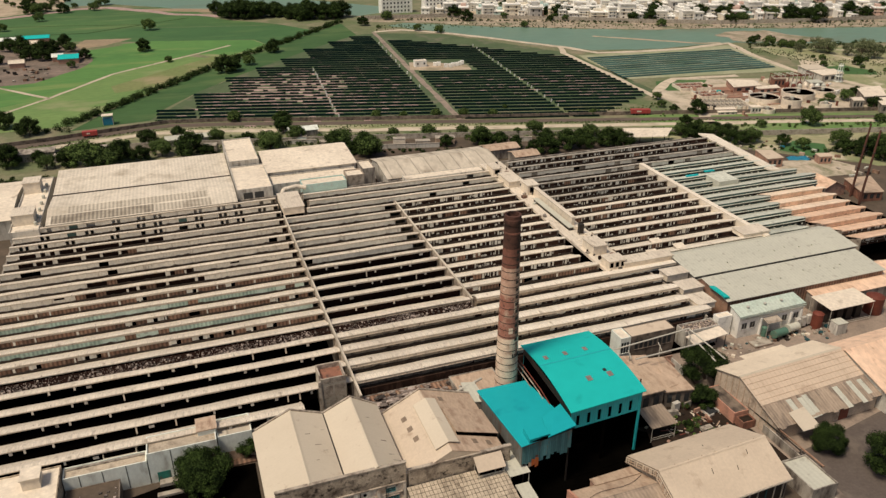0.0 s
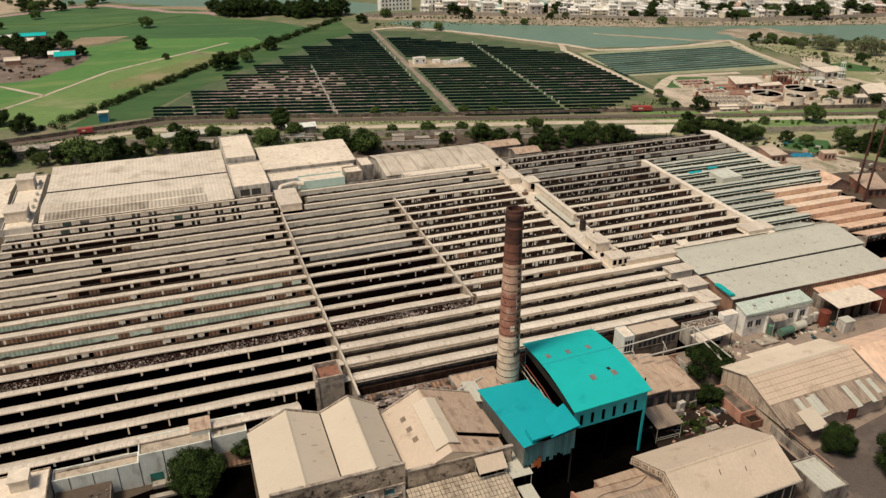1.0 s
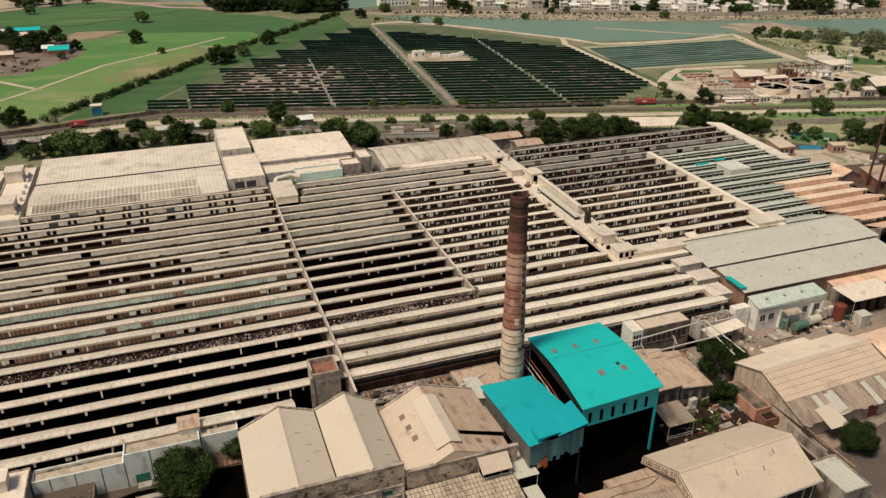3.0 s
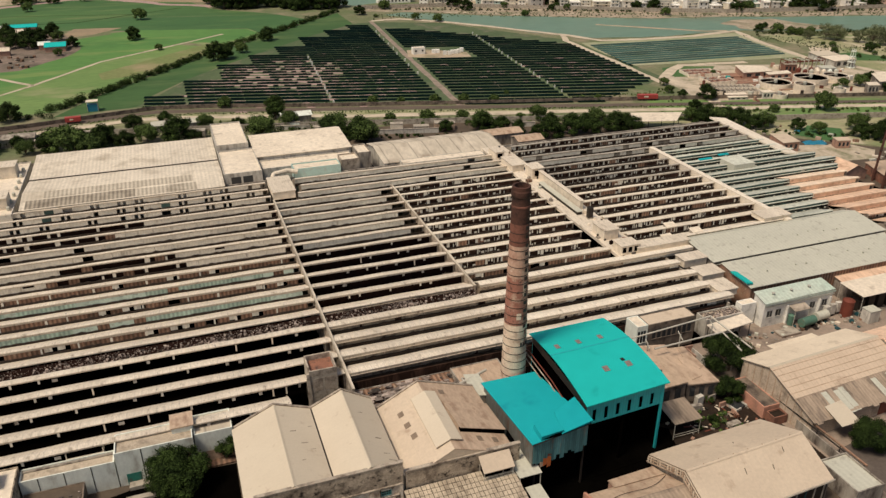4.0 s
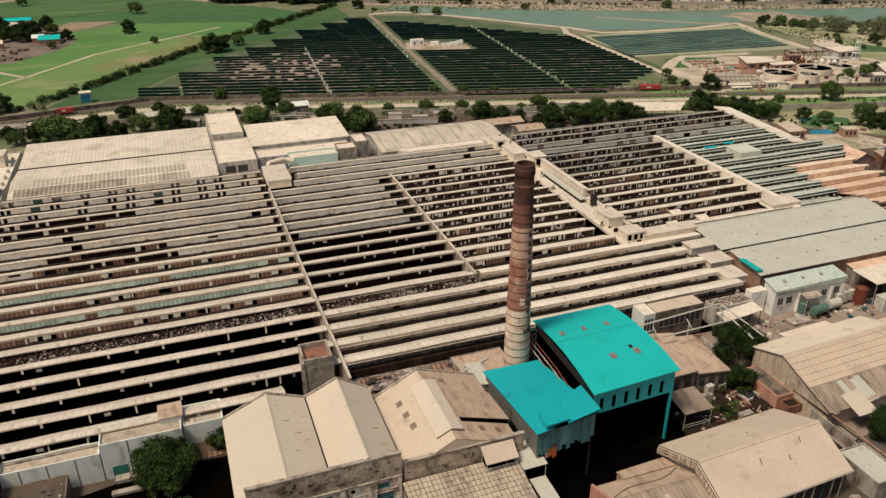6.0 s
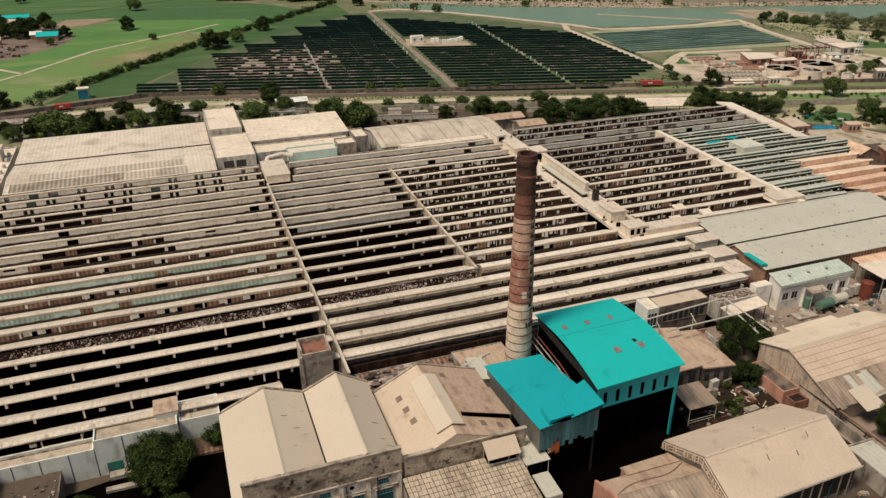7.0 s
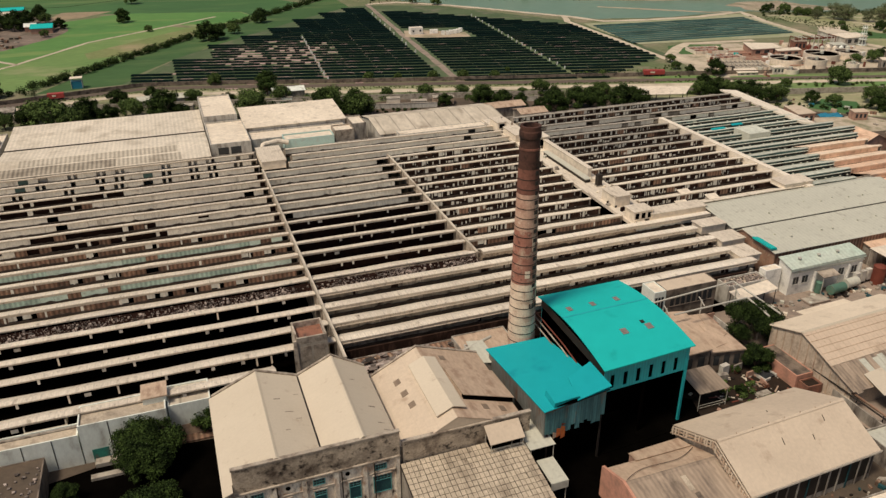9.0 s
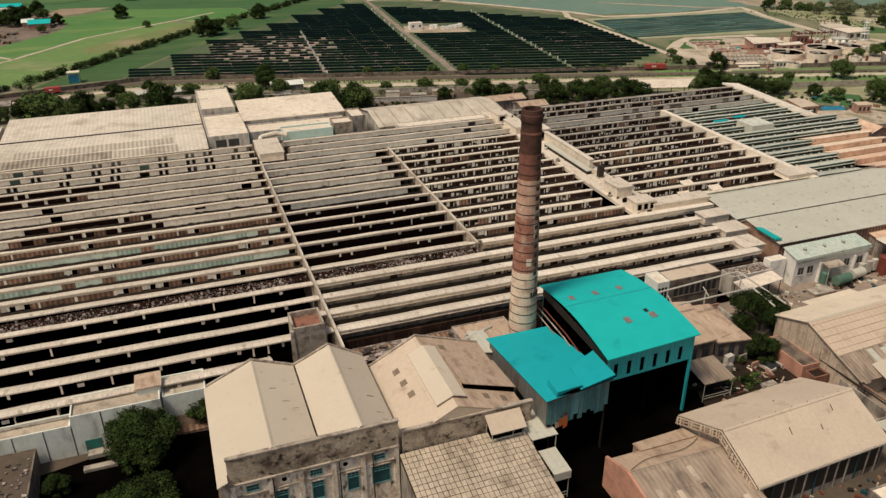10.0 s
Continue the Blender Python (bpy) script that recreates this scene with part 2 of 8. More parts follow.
M_RUST = surface("rust_red_metal", (0.186, 0.0496, 0.031), (0.136, 0.0372, 0.0248), rough=0.6, scale=0.8, tint=0.15)
M_REDW = surface("faded_red_wagon_paint", (0.42, 0.06, 0.055), (0.32, 0.05, 0.045), rough=0.6, scale=0.8, stain=(0.3, 0.15, 0.11), amount=0.2)
M_STACK = surface("rusted_dark_stack", (0.12, 0.05, 0.035), (0.075, 0.033, 0.025), rough=0.7, scale=0.6)
M_DIRT = surface("bare_earth_yard", (0.13, 0.095, 0.07), (0.075, 0.06, 0.045), scale=0.12, fine=1.0, stain=(0.07, 0.055, 0.04), amount=0.3, stain_scale=0.1)
M_YARD = surface("dusty_concrete_yard", (0.35, 0.275, 0.22), (0.24, 0.19, 0.155), scale=0.15, fine=1.2, stain=(0.12, 0.095, 0.08), amount=0.3, stain_scale=0.2, grainy=0.25)
M_GROUND = surface("scrubby_ground", (0.207, 0.201, 0.121), (0.104, 0.145, 0.0601), scale=0.03, fine=0.4, stain=(0.30, 0.24, 0.17), amount=0.35, stain_scale=0.05)
M_GRASS = surface("green_crop_field", (0.066, 0.145, 0.046), (0.045, 0.108, 0.036), scale=0.03, fine=0.5, stretch=(0.25, 1, 1), stain=(0.14, 0.20, 0.075), amount=0.3, stain_scale=0.05, tint=0.16)
M_DGRASS = surface("dark_green_crop_field", (0.060, 0.150, 0.050), (0.045, 0.115, 0.040), scale=0.03, fine=0.5, stretch=(0.25, 1, 1), stain=(0.10, 0.18, 0.06), amount=0.3, stain_scale=0.05)
M_BRIGHTF = surface("bright_green_crop_field", (0.105, 0.235, 0.062), (0.073, 0.19, 0.052), scale=0.03, fine=0.5, stretch=(0.25, 1, 1), stain=(0.21, 0.28, 0.095), amount=0.3, stain_scale=0.05)
M_LIGHTF = surface("yellowing_grass_field", (0.165, 0.26, 0.085), (0.12, 0.215, 0.067), scale=0.03, fine=0.5, stretch=(0.4, 1, 1), stain=(0.34, 0.31, 0.18), amount=0.3, stain_scale=0.04)
M_SOLG = surface("shaded_grass_and_earth", (0.10, 0.138, 0.068), (0.065, 0.10, 0.046), scale=0.05, fine=0.5, stain=(0.20, 0.175, 0.13), amount=0.26, stain_scale=0.06)
M_EARTH = surface("pinkish_bare_earth", (0.46, 0.325, 0.295), (0.35, 0.245, 0.22), scale=0.1, fine=0.6, stain=(0.22, 0.17, 0.13), amount=0.25, stain_scale=0.12)
M_WAY = surface("pale_dusty_track", (0.62, 0.53, 0.41), (0.50, 0.42, 0.32), scale=0.1, fine=0.8, stain=(0.34, 0.29, 0.21), amount=0.25, stain_scale=0.2)
M_GUTTER = surface("dark_gutter", (0.022, 0.016, 0.013), (0.045, 0.033, 0.026), scale=1.0, fine=4.0)
# Brown boards; doubles as painted shade behind panes and under the eave.
M_BACK = surface("brown_boards_and_shade", (0.050, 0.027, 0.020), (0.024, 0.015, 0.012), scale=0.5, stretch=(1, 1, 0.3), stain=(0.10, 0.056, 0.042), amount=0.35, stain_scale=0.8, spec=0.05)
M_STUBBLE = surface("stubble_field", (0.20, 0.22, 0.09), (0.15, 0.20, 0.07), scale=0.04, fine=0.5, stain=(0.33, 0.27, 0.16), amount=0.34, stain_scale=0.035)
M_DGREEN = surface("green_tank_paint", (0.10, 0.20, 0.15), (0.07, 0.15, 0.11), rough=0.5, scale=0.5, stain=(0.2, 0.14, 0.09), amount=0.25)
M_DIRTYR = surface("dirty_grey_brown_roof", (0.66, 0.585, 0.48), (0.51, 0.45, 0.365), scale=0.12, fine=1.2, stretch=(1, 0.35, 1), stain=(0.27, 0.22, 0.17), amount=0.33, stain_scale=0.3, seams=("X", 5.2, 0.35, 0.45))
M_SOIL = surface("dark_brown_soil", (0.035, 0.024, 0.018), (0.016, 0.012, 0.009), scale=0.4, fine=2.0, stain=(0.085, 0.055, 0.04), amount=0.3, stain_scale=0.4, spec=0.1)
M_REDY = surface("reddish_works_yard", (0.33, 0.18, 0.125), (0.21, 0.12, 0.085), scale=0.15, fine=0.8, stain=(0.45, 0.36, 0.27), amount=0.3, stain_scale=0.2)
M_WORKS = surface("dusty_works_yard", (0.56, 0.475, 0.37), (0.40, 0.335, 0.255), scale=0.12, fine=0.8, stain=(0.15, 0.17, 0.08), amount=0.33, stain_scale=0.12)
M_AQUAD = surface("aqua_painted_plaster", (0.47, 0.64, 0.59), (0.40, 0.56, 0.52), scale=0.3, stain=(0.5, 0.5, 0.45), amount=0.2)
M_CORAL = surface("coral_painted_plaster", (0.60, 0.30, 0.215), (0.50, 0.25, 0.18), scale=0.5, fine=4.0, stain=(0.30, 0.18, 0.13), amount=0.3, stain_scale=0.5)
M_GALVT = surface("teal_grey_rusting_sheet", (0.10, 0.27, 0.285), (0.065, 0.18, 0.195), rough=0.7, scale=0.6, stretch=(1, 1, 0.3), stain=(0.24, 0.12, 0.07), amount=0.2, stain_scale=0.8, ribs=("X", 0.4, 0.2), tint=0.3)
M_DRYG = surface("pale_dry_grass", (0.38, 0.37, 0.25), (0.28, 0.30, 0.18), scale=0.06, fine=0.4, stain=(0.18, 0.24, 0.10), amount=0.35, stain_scale=0.05)
M_SLUDGE = surface("red_brown_sludge", (0.17, 0.055, 0.035), (0.09, 0.036, 0.026), scale=0.3)
M_TAN = surface("tan_roof_sheets", (0.63, 0.50, 0.385), (0.555, 0.435, 0.33), scale=0.15, fine=2.0, grainy=0.08, stain=(0.42, 0.31, 0.23), amount=0.18, stain_scale=0.3, seams=("X", 1.1, 0.09, 0.2))
M_BIGR = surface("bright_cream_sheet_roof", (0.80, 0.685, 0.54), (0.70, 0.59, 0.46), scale=0.1, fine=2.0, grainy=0.08, stain=(0.50, 0.40, 0.30), amount=0.16, stain_scale=0.3, seams=("X", 2.2, 0.06, 0.08))
M_GABLE = surface("patched_beige_gable_sheet", (0.62, 0.505, 0.395), (0.45, 0.36, 0.28), scale=0.35, fine=3.0, stain=(0.24, 0.185, 0.14), amount=0.3, stain_scale=0.5, seams=("Y", 1.1, 0.06, 0.15))
M_PINKT = surface("pinkish_tan_sheet_roof", (0.63, 0.52, 0.405), (0.555, 0.455, 0.355), scale=0.12, fine=2.0, grainy=0.08, stain=(0.40, 0.30, 0.225), amount=0.16, stain_scale=0.3, seams=("X", 2.2, 0.06, 0.08))
M_WEATH = surface("weathered_grey_roof_sheets", (0.43, 0.335, 0.255), (0.31, 0.24, 0.185), scale=0.3, fine=2.0, stretch=(1, 0.2, 1), ribs=("X", 0.7, 0.16), tint=0.15, stain=(0.14, 0.11, 0.09), amount=0.3)
M_ROADT = surface("worn_brown_asphalt", (0.13, 0.105, 0.09), (0.10, 0.08, 0.07), scale=0.1, fine=1.5, stain=(0.2, 0.165, 0.135), amount=0.25, stain_scale=0.15)
M_BARE = surface("ploughed_tan_field", (0.34, 0.26, 0.17), (0.27, 0.21, 0.14), scale=0.05, fine=0.3)
M_TRACK = surface("dirt_track", (0.58, 0.49, 0.38), (0.46, 0.385, 0.295), scale=0.1, fine=0.8, stain=(0.24, 0.22, 0.14), amount=0.25, stain_scale=0.15)
M_RAIL = surface("grey_brown_ballast", (0.15, 0.115, 0.09), (0.105, 0.08, 0.065), scale=0.1, fine=1.0)
M_SAND = surface("river_sand", (0.504, 0.408, 0.3), (0.384, 0.3, 0.216), scale=0.05, fine=0.4, stain=(0.18, 0.18, 0.10), amount=0.35, stain_scale=0.06)
M_FARM = surface("trodden_farm_earth", (0.25, 0.19, 0.155), (0.15, 0.12, 0.095), scale=0.06, fine=0.5, stain=(0.07, 0.065, 0.045), amount=0.38, stain_scale=0.09, grainy=0.3)
M_WATER = surface("green_river_water", (0.145, 0.245, 0.18), (0.165, 0.25, 0.18), rough=0.35, scale=0.02, fine=0.2, stretch=(0.5, 1, 1), bump=0.02, spec=0.15, grainy=0.1, stain=(0.17, 0.18, 0.11), amount=0.22, stain_scale=0.015)
M_BANK = surface("scrubby_river_bank", (0.41, 0.33, 0.25), (0.29, 0.24, 0.175), scale=0.04, fine=0.4, stain=(0.11, 0.14, 0.065), amount=0.38, stain_scale=0.06, grainy=0.3, stain2=((0.52, 0.44, 0.33), 0.2, 0.09))
M_SCRUB = surface("dry_scrub_meadow", (0.40, 0.36, 0.24), (0.25, 0.26, 0.13), scale=0.04, fine=0.4, stain=(0.12, 0.19, 0.065), amount=0.38, stain_scale=0.05, grainy=0.3, stain2=((0.58, 0.50, 0.38), 0.2, 0.07))
M_LEAFG = surface("grey_green_leaves", (0.17, 0.19, 0.10), (0.08, 0.10, 0.05), scale=0.6, fine=3.0, island=0.6, bump=0, rough=0.85, spec=0.15, tint=0.2)
M_SOLAR = surface("dark_solar_glass", (0.0018, 0.0075, 0.0060), (0.0034, 0.0115, 0.0092), rough=0.6, scale=0.05, tint=0.25, bump=0, spec=0.02)
M_SOLARB = surface("bluish_solar_glass", (0.045, 0.105, 0.088), (0.035, 0.08, 0.068), rough=0.5, scale=0.05, tint=0.3, bump=0, spec=0.15)
M_LEAF = surface("dark_tree_leaves", (0.048, 0.080, 0.020), (0.006, 0.013, 0.004), scale=0.5, fine=3.0, island=0.7, bump=0, rough=0.85, spec=0.1, tint=0.2)
M_LEAFL = surface("light_tree_leaves", (0.10, 0.15, 0.042), (0.036, 0.062, 0.018), scale=0.6, fine=3.0, island=0.65, bump=0, rough=0.85, spec=0.15, tint=0.2)
M_BARK = surface("grey_brown_bark", (0.14, 0.10, 0.075), (0.09, 0.065, 0.05))
M_GLASS = surface("dark_window_glass", (0.03, 0.035, 0.04), (0.05, 0.05, 0.05), rough=0.15, bump=0)
M_SKYL = surface("dirty_skylight_sheet", (0.31, 0.265, 0.24), (0.21, 0.175, 0.16), rough=0.4, scale=1.0, ribs=("Y", 0.35, 0.3))
M_BLUE = surface("faded_teal_shutters", (0.012, 0.055, 0.07), (0.02, 0.085, 0.09), rough=0.5, scale=1.0)
M_TFRAME = surface("teal_window_frame_paint", (0.10, 0.36, 0.35), (0.07, 0.27, 0.27), rough=0.6, scale=1.5, stain=(0.2, 0.2, 0.17), amount=0.25, stain_scale=2.0)
M_ORANGE = surface("rusted_orange_door", (0.50, 0.14, 0.04), (0.36, 0.09, 0.03), scale=0.8)
M_TARP = surface("blue_tarpaulin", (0.02, 0.22, 0.34), (0.02, 0.17, 0.27), rough=0.4)
M_DOORG = surface("green_door_paint", (0.03, 0.22, 0.17), (0.02, 0.15, 0.12), scale=0.6, stain=(0.1, 0.1, 0.08), amount=0.2)
M_AQUA = surface("pale_aqua_paint", (0.83, 0.86, 0.785), (0.68, 0.72, 0.66), scale=0.25, fine=2.0, stretch=(1, 1, 0.5), stain=(0.36, 0.33, 0.28), amount=0.2, stain_scale=0.5, grainy=0.15)
M_MARK = surface("black_lettering_paint", (0.05, 0.04, 0.035), (0.07, 0.05, 0.04), bump=0)
CITY = [surface("house_paint_" + c, v, tuple(0.82 * i for i in v), scale=0.2, stain=tuple(0.5 * i for i in v), amount=0.25, tint=0.1) for c, v in
        (("white", (0.88, 0.86, 0.80)), ("cream", (0.82, 0.75, 0.62)), ("pink", (0.60, 0.42, 0.35)), ("aqua", (0.45, 0.60, 0.56)), ("grey", (0.50, 0.48, 0.45)))]


# ---- shapes ----
class Shape:
    """Collects vertices and faces of one mesh."""

    def __init__(self):
        self.v, self.f = [], []

    def box(self, x0, x1, y0, y1, z0, z1):
        return self.hexa([(x0, y0, z0), (x1, y0, z0), (x1, y1, z0), (x0, y1, z0), (x0, y0, z1), (x1, y0, z1), (x1, y1, z1), (x0, y1, z1)])

    def hexa(self, p):
        o = len(self.v)
        self.v += [tuple(q) for q in p]
        self.f += [tuple(o + i for i in q) for q in ((3, 2, 1, 0), (4, 5, 6, 7), (0, 1, 5, 4), (1, 2, 6, 5), (2, 3, 7, 6), (3, 0, 4, 7))]
        return self

    def slab(self, corners, thick):
        """A plate of four corners (seen from above, anticlockwise) and a thickness downwards."""
        return self.hexa([(x, y, z - thick) for x, y, z in corners] + [tuple(c) for c in corners])

    def prism(self, profile, axis, a, b):
        """A closed outline pushed along x (outline in y, z) or y (outline in x, z)."""
        o, n = len(self.v), len(profile)
        for s in (a, b):
            for p, q in profile:
                self.v.append((s, p, q) if axis == "x" else (p, s, q))
        self.f.append(tuple(range(o, o + n)))
        self.f.append(tuple(range(o + 2 * n - 1, o + n - 1, -1)))
        for i in range(n):
            j = (i + 1) % n
            self.f.append((o + i, o + n + i, o + n + j, o + j))
        return self

    def tube(self, p, q, r, sides=8, r2=None):
        p, q = Vector(p), Vector(q)
        d = (q - p).normalized()
        u = d.cross(Vector((0, 0, 1)) if abs(d.z) < 0.9 else Vector((1, 0, 0))).normalized()
        w = d.cross(u)
        o, r2 = len(self.v), r if r2 is None else r2
        for c, rad in ((p, r), (q, r2)):
            for i in range(sides):
                t = 2 * math.pi * i / sides
                self.v.append(tuple(c + (u * math.cos(t) + w * math.sin(t)) * rad))
        for i in range(sides):
            j = (i + 1) % sides
            self.f.append((o + i, o + j, o + sides + j, o + sides + i))
        self.f.append(tuple(range(o + sides - 1, o - 1, -1)))
        self.f.append(tuple(range(o + sides, o + 2 * sides)))
        return self

    def lathe(self, profile, sides=20, x=0.0, y=0.0, z=0.0):
        o, n = len(self.v), len(profile)
        for r, h in profile:
            for i in range(sides):
                t = 2 * math.pi * i / sides
                self.v.append((x + r * math.cos(t), y + r * math.sin(t), z + h))
        for k in range(n - 1):
            for i in range(sides):
                j = (i + 1) % sides
                self.f.append((o + k * sides + i, o + k * sides + j, o + (k + 1) * sides + j, o + (k + 1) * sides + i))
        self.f.append(tuple(range(o + sides - 1, o - 1, -1)))
        self.f.append(tuple(range(o + (n - 1) * sides, o + n * sides)))
        return self

    def mesh(self, name, material):
        me = bpy.data.meshes.new(name)
        me.from_pydata(self.v, [], self.f)
        me.materials.append(material)
        bm = bmesh.new()
        bm.from_mesh(me)
        bmesh.ops.recalc_face_normals(bm, faces=bm.faces)
        bm.to_mesh(me)
        bm.free()
        return me


def box(*a):
    return Shape().box(*a)


def part(name, shape, material, parent, label="", at=None):
    """One mesh object under a thing or a part."""
    me = shape if isinstance(shape, bpy.types.Mesh) else shape.mesh(name, material)
    ob = new(name, me)
    ob.parent = parent
    if at is not None:
        ob.matrix_local = at if isinstance(at, Matrix) else Matrix.Translation(at)
    return tagged(ob, label)


def thing(name, label, category, at=(0, 0, 0), group="", kind=""):
    ob = new(name)
    ob.empty_display_size = 0.5
    ob.matrix_world = at if isinstance(at, Matrix) else Matrix.Translation(at)
    return tagged(ob, label, category, group, kind)


def single(name, shape, material, label, category, at=(0, 0, 0), group="", kind=""):
    """A thing that is one mesh."""
    ob = new(name, shape if isinstance(shape, bpy.types.Mesh) else shape.mesh(name, material))
    ob.matrix_world = at if isinstance(at, Matrix) else Matrix.Translation(at)
    return tagged(ob, label, category, group, kind)


rng = random.Random(7)


# ---- ground and far setting ----
edge_rng = random.Random(17)


def sheet(name, pts, z, material, label, cat="field", wob=0.5):
    """A level piece of ground with slightly uneven edges."""
    s, line = Shape(), []
    for (ax, ay), (bx, by) in zip(pts, pts[1:] + pts[:1]):
        n = min(12, max(1, int(math.hypot(bx - ax, by - ay) / 7)))
        line += [(ax + (bx - ax) * i / n + edge_rng.uniform(-wob, wob), ay + (by - ay) * i / n + edge_rng.uniform(-wob, wob)) for i in range(n)]
    s.v = [(x, y, z) for x, y in line]
    s.f = [tuple(range(len(line)))]
    return single(name, s, material, label, cat, kind="structure")


def band(name, line, width, z, material, label, cat="road", wobble=0.4):
    """A strip of ground along a line of points, with uneven edges."""
    s, pts = Shape(), []
    for (ax, ay), (bx, by) in zip(line, line[1:]):
        n = max(2, int(math.hypot(bx - ax, by - ay) / 8))
        pts += [(ax + (bx - ax) * i / n, ay + (by - ay) * i / n) for i in range(n)]
    pts.append(line[-1])
    for i, (x, y) in enumerate(pts):
        a, b = pts[max(0, i - 1)], pts[min(len(pts) - 1, i + 1)]
        d = Vector((b[0] - a[0], b[1] - a[1])).normalized()
        for side in (-1, 1):
            w = width / 2 * (1 + rng.uniform(-wobble, wobble) * 0.6)
            s.v.append((x - d.y * w * side, y + d.x * w * side, z))
    s.f = [(2 * i, 2 * i + 2, 2 * i + 3, 2 * i + 1) for i in range(len(pts) - 1)]
    return single(name, s, material, label, cat, kind="structure")


g = Shape()
g.v, g.f = [(-3000, -3000, 0), (3500, -3000, 0), (3500, 3500, 0), (-3000, 3500, 0)], [(0, 1, 2, 3)]
single("ground", g, M_GROUND, "dry scrubby ground with patches of grass and earth", "ground", kind="structure")
sheet("yard_ground", [(-70, 30), (260, 30), (260, 200), (205, 250), (115, 300), (-70, 300)], 0.02, M_DIRT, "bare brown earth of the factory yard", "ground")
# Both sheets carry the shadow on the ground in their colour.
sheet("coal_yard", [(47, 74), (76, 86), (79, 100), (76, 103), (47, 100)], 0.05, M_COALSHADE, "black ground, coal with painted shade, before the boiler house", "ground")
sheet("shaded_court", [(-19.1, 92), (4.4, 92), (4.4, 118.2), (-12, 118.2), (-13, 117), (-19.1, 115.8)], 0.03, M_COALSHADE, "ground under trees, painted black for shade", "ground")
sheet("soil_court", [(74, 86), (101, 79), (101, 106), (93, 108), (74, 104)], 0.035, M_SOIL, "dark soil between the sheds", "ground")
sheet("pavement", [(102, 60), (190, 60), (190, 131), (98, 131)], 0.04, M_YARD, "dusty grey concrete yard beside the sheds", "pavement")

sheet("road_yard", [(103, 60), (190, 60), (190, 92), (128, 90), (103, 85)], 0.06, M_ROADT, "worn brown asphalt road beside the sheds", "road")
# crop fields beyond the hedge
sheet("field_near", [(-140, 365), (-46, 369), (-27, 398), (10, 450), (34, 486), (10, 508), (-30, 470), (-60, 425), (-140, 380)], 0.03, M_LIGHTF, "yellowing grass field beside a dirt path")
sheet("field_stubble", [(-28, 424), (-31, 440), (-2, 470), (25, 499), (50, 515), (34, 483), (14, 462), (-6, 432)], 0.042, M_STUBBLE, "stubble strip beside the hedge")
sheet("field_path", [(-60, 426), (-30, 471), (17, 512), (34, 487), (66, 518), (60, 545), (-15, 565), (-60, 520), (-140, 500), (-140, 440)], 0.035, M_LIGHTF, "light green crop field")
sheet("field_mid", [(-140, 380), (-60, 425), (-30, 470), (15, 512), (-16, 562), (-50, 545), (-62, 525), (-90, 508), (-140, 505)], 0.045, M_BRIGHTF, "bright green crop field")
sheet("field_far", [(-300, 560), (-110, 645), (-8, 619), (86, 598), (104, 566), (66, 518), (58, 547), (-16, 565), (-50, 580), (-150, 590)], 0.05, M_DGRASS, "dark green crop field")
sheet("field_beyond", [(-300, 600), (-113, 646), (-8, 620), (86, 600), (40, 645), (20, 720), (-125, 735), (-300, 740)], 0.055, M_GRASS, "far green crop field")
band("field_bund", [(-140, 622), (-106, 616), (-52, 612), (-14, 636), (20, 657)], 2.0, 0.075, M_LEAF, "dark field boundary bund", "bund")
band("field_bund_north", [(-120, 660), (-70, 650), (-30, 640), (-14, 636)], 1.4, 0.075, M_LEAF, "dark field boundary bund", "bund")
sheet("field_corner", [(-30, 560), (10, 516), (38, 500), (62, 528), (56, 546), (-12, 566)], 0.052, M_BRIGHTF, "yellow-green crop field")
sheet("field_bare", [(-62, 548), (-38, 560), (-22, 580), (-52, 585)], 0.06, M_BARE, "small bare tan field")
sheet("field_tan", [(2, 715), (60, 690), (66, 668), (20, 690), (-40, 720)], 0.07, M_BARE, "far bare tan strip of field")
band("earth_bank", [(-200, 680), (-118, 702), (-66, 735), (-42, 736), (-6, 700), (8, 680), (30, 668), (44, 655)], 9.0, 0.08, M_EARTH, "bare pinkish earth bank", "bank")
sheet("water_far", [(-80, 752), (-40, 756), (0, 722), (30, 690), (60, 690), (110, 660), (150, 620), (200, 640), (60, 800), (-80, 800)], 0.06, M_WATER, "calm green river water beyond the fields", "water")
sheet("scrub_far", [(-300, 700), (-118, 712), (-80, 745), (-80, 900), (-300, 900)], 0.065, M_SAND, "dusty scrub land beyond the fields", "ground")
sheet("farm_yard", [(-140, 462), (-96, 458), (-70, 462), (-49, 492), (-43, 512), (-50, 548), (-70, 590), (-140, 600)], 0.07, M_FARM, "bare earth farm yard", "ground")
band("field_path_track", [(-90, 385), (-60, 424), (-31, 470), (18, 512), (40, 532)], 2.2, 0.09, M_TRACK, "pale dirt path between fields", "path")
band("field_side_track", [(-100, 470), (-86, 455), (-70, 436), (-60, 424)], 2.2, 0.09, M_TRACK, "pale dirt path across a field", "path")
sheet("verge_green", [(-46, 360), (-10, 366), (-8, 380), (12, 412), (32, 438), (52, 461), (95, 508), (128, 540), (128, 590), (104, 563), (62, 512), (34, 480), (8, 444), (-27, 396)], 0.04, M_GRASS, "green weeds along the hedge")
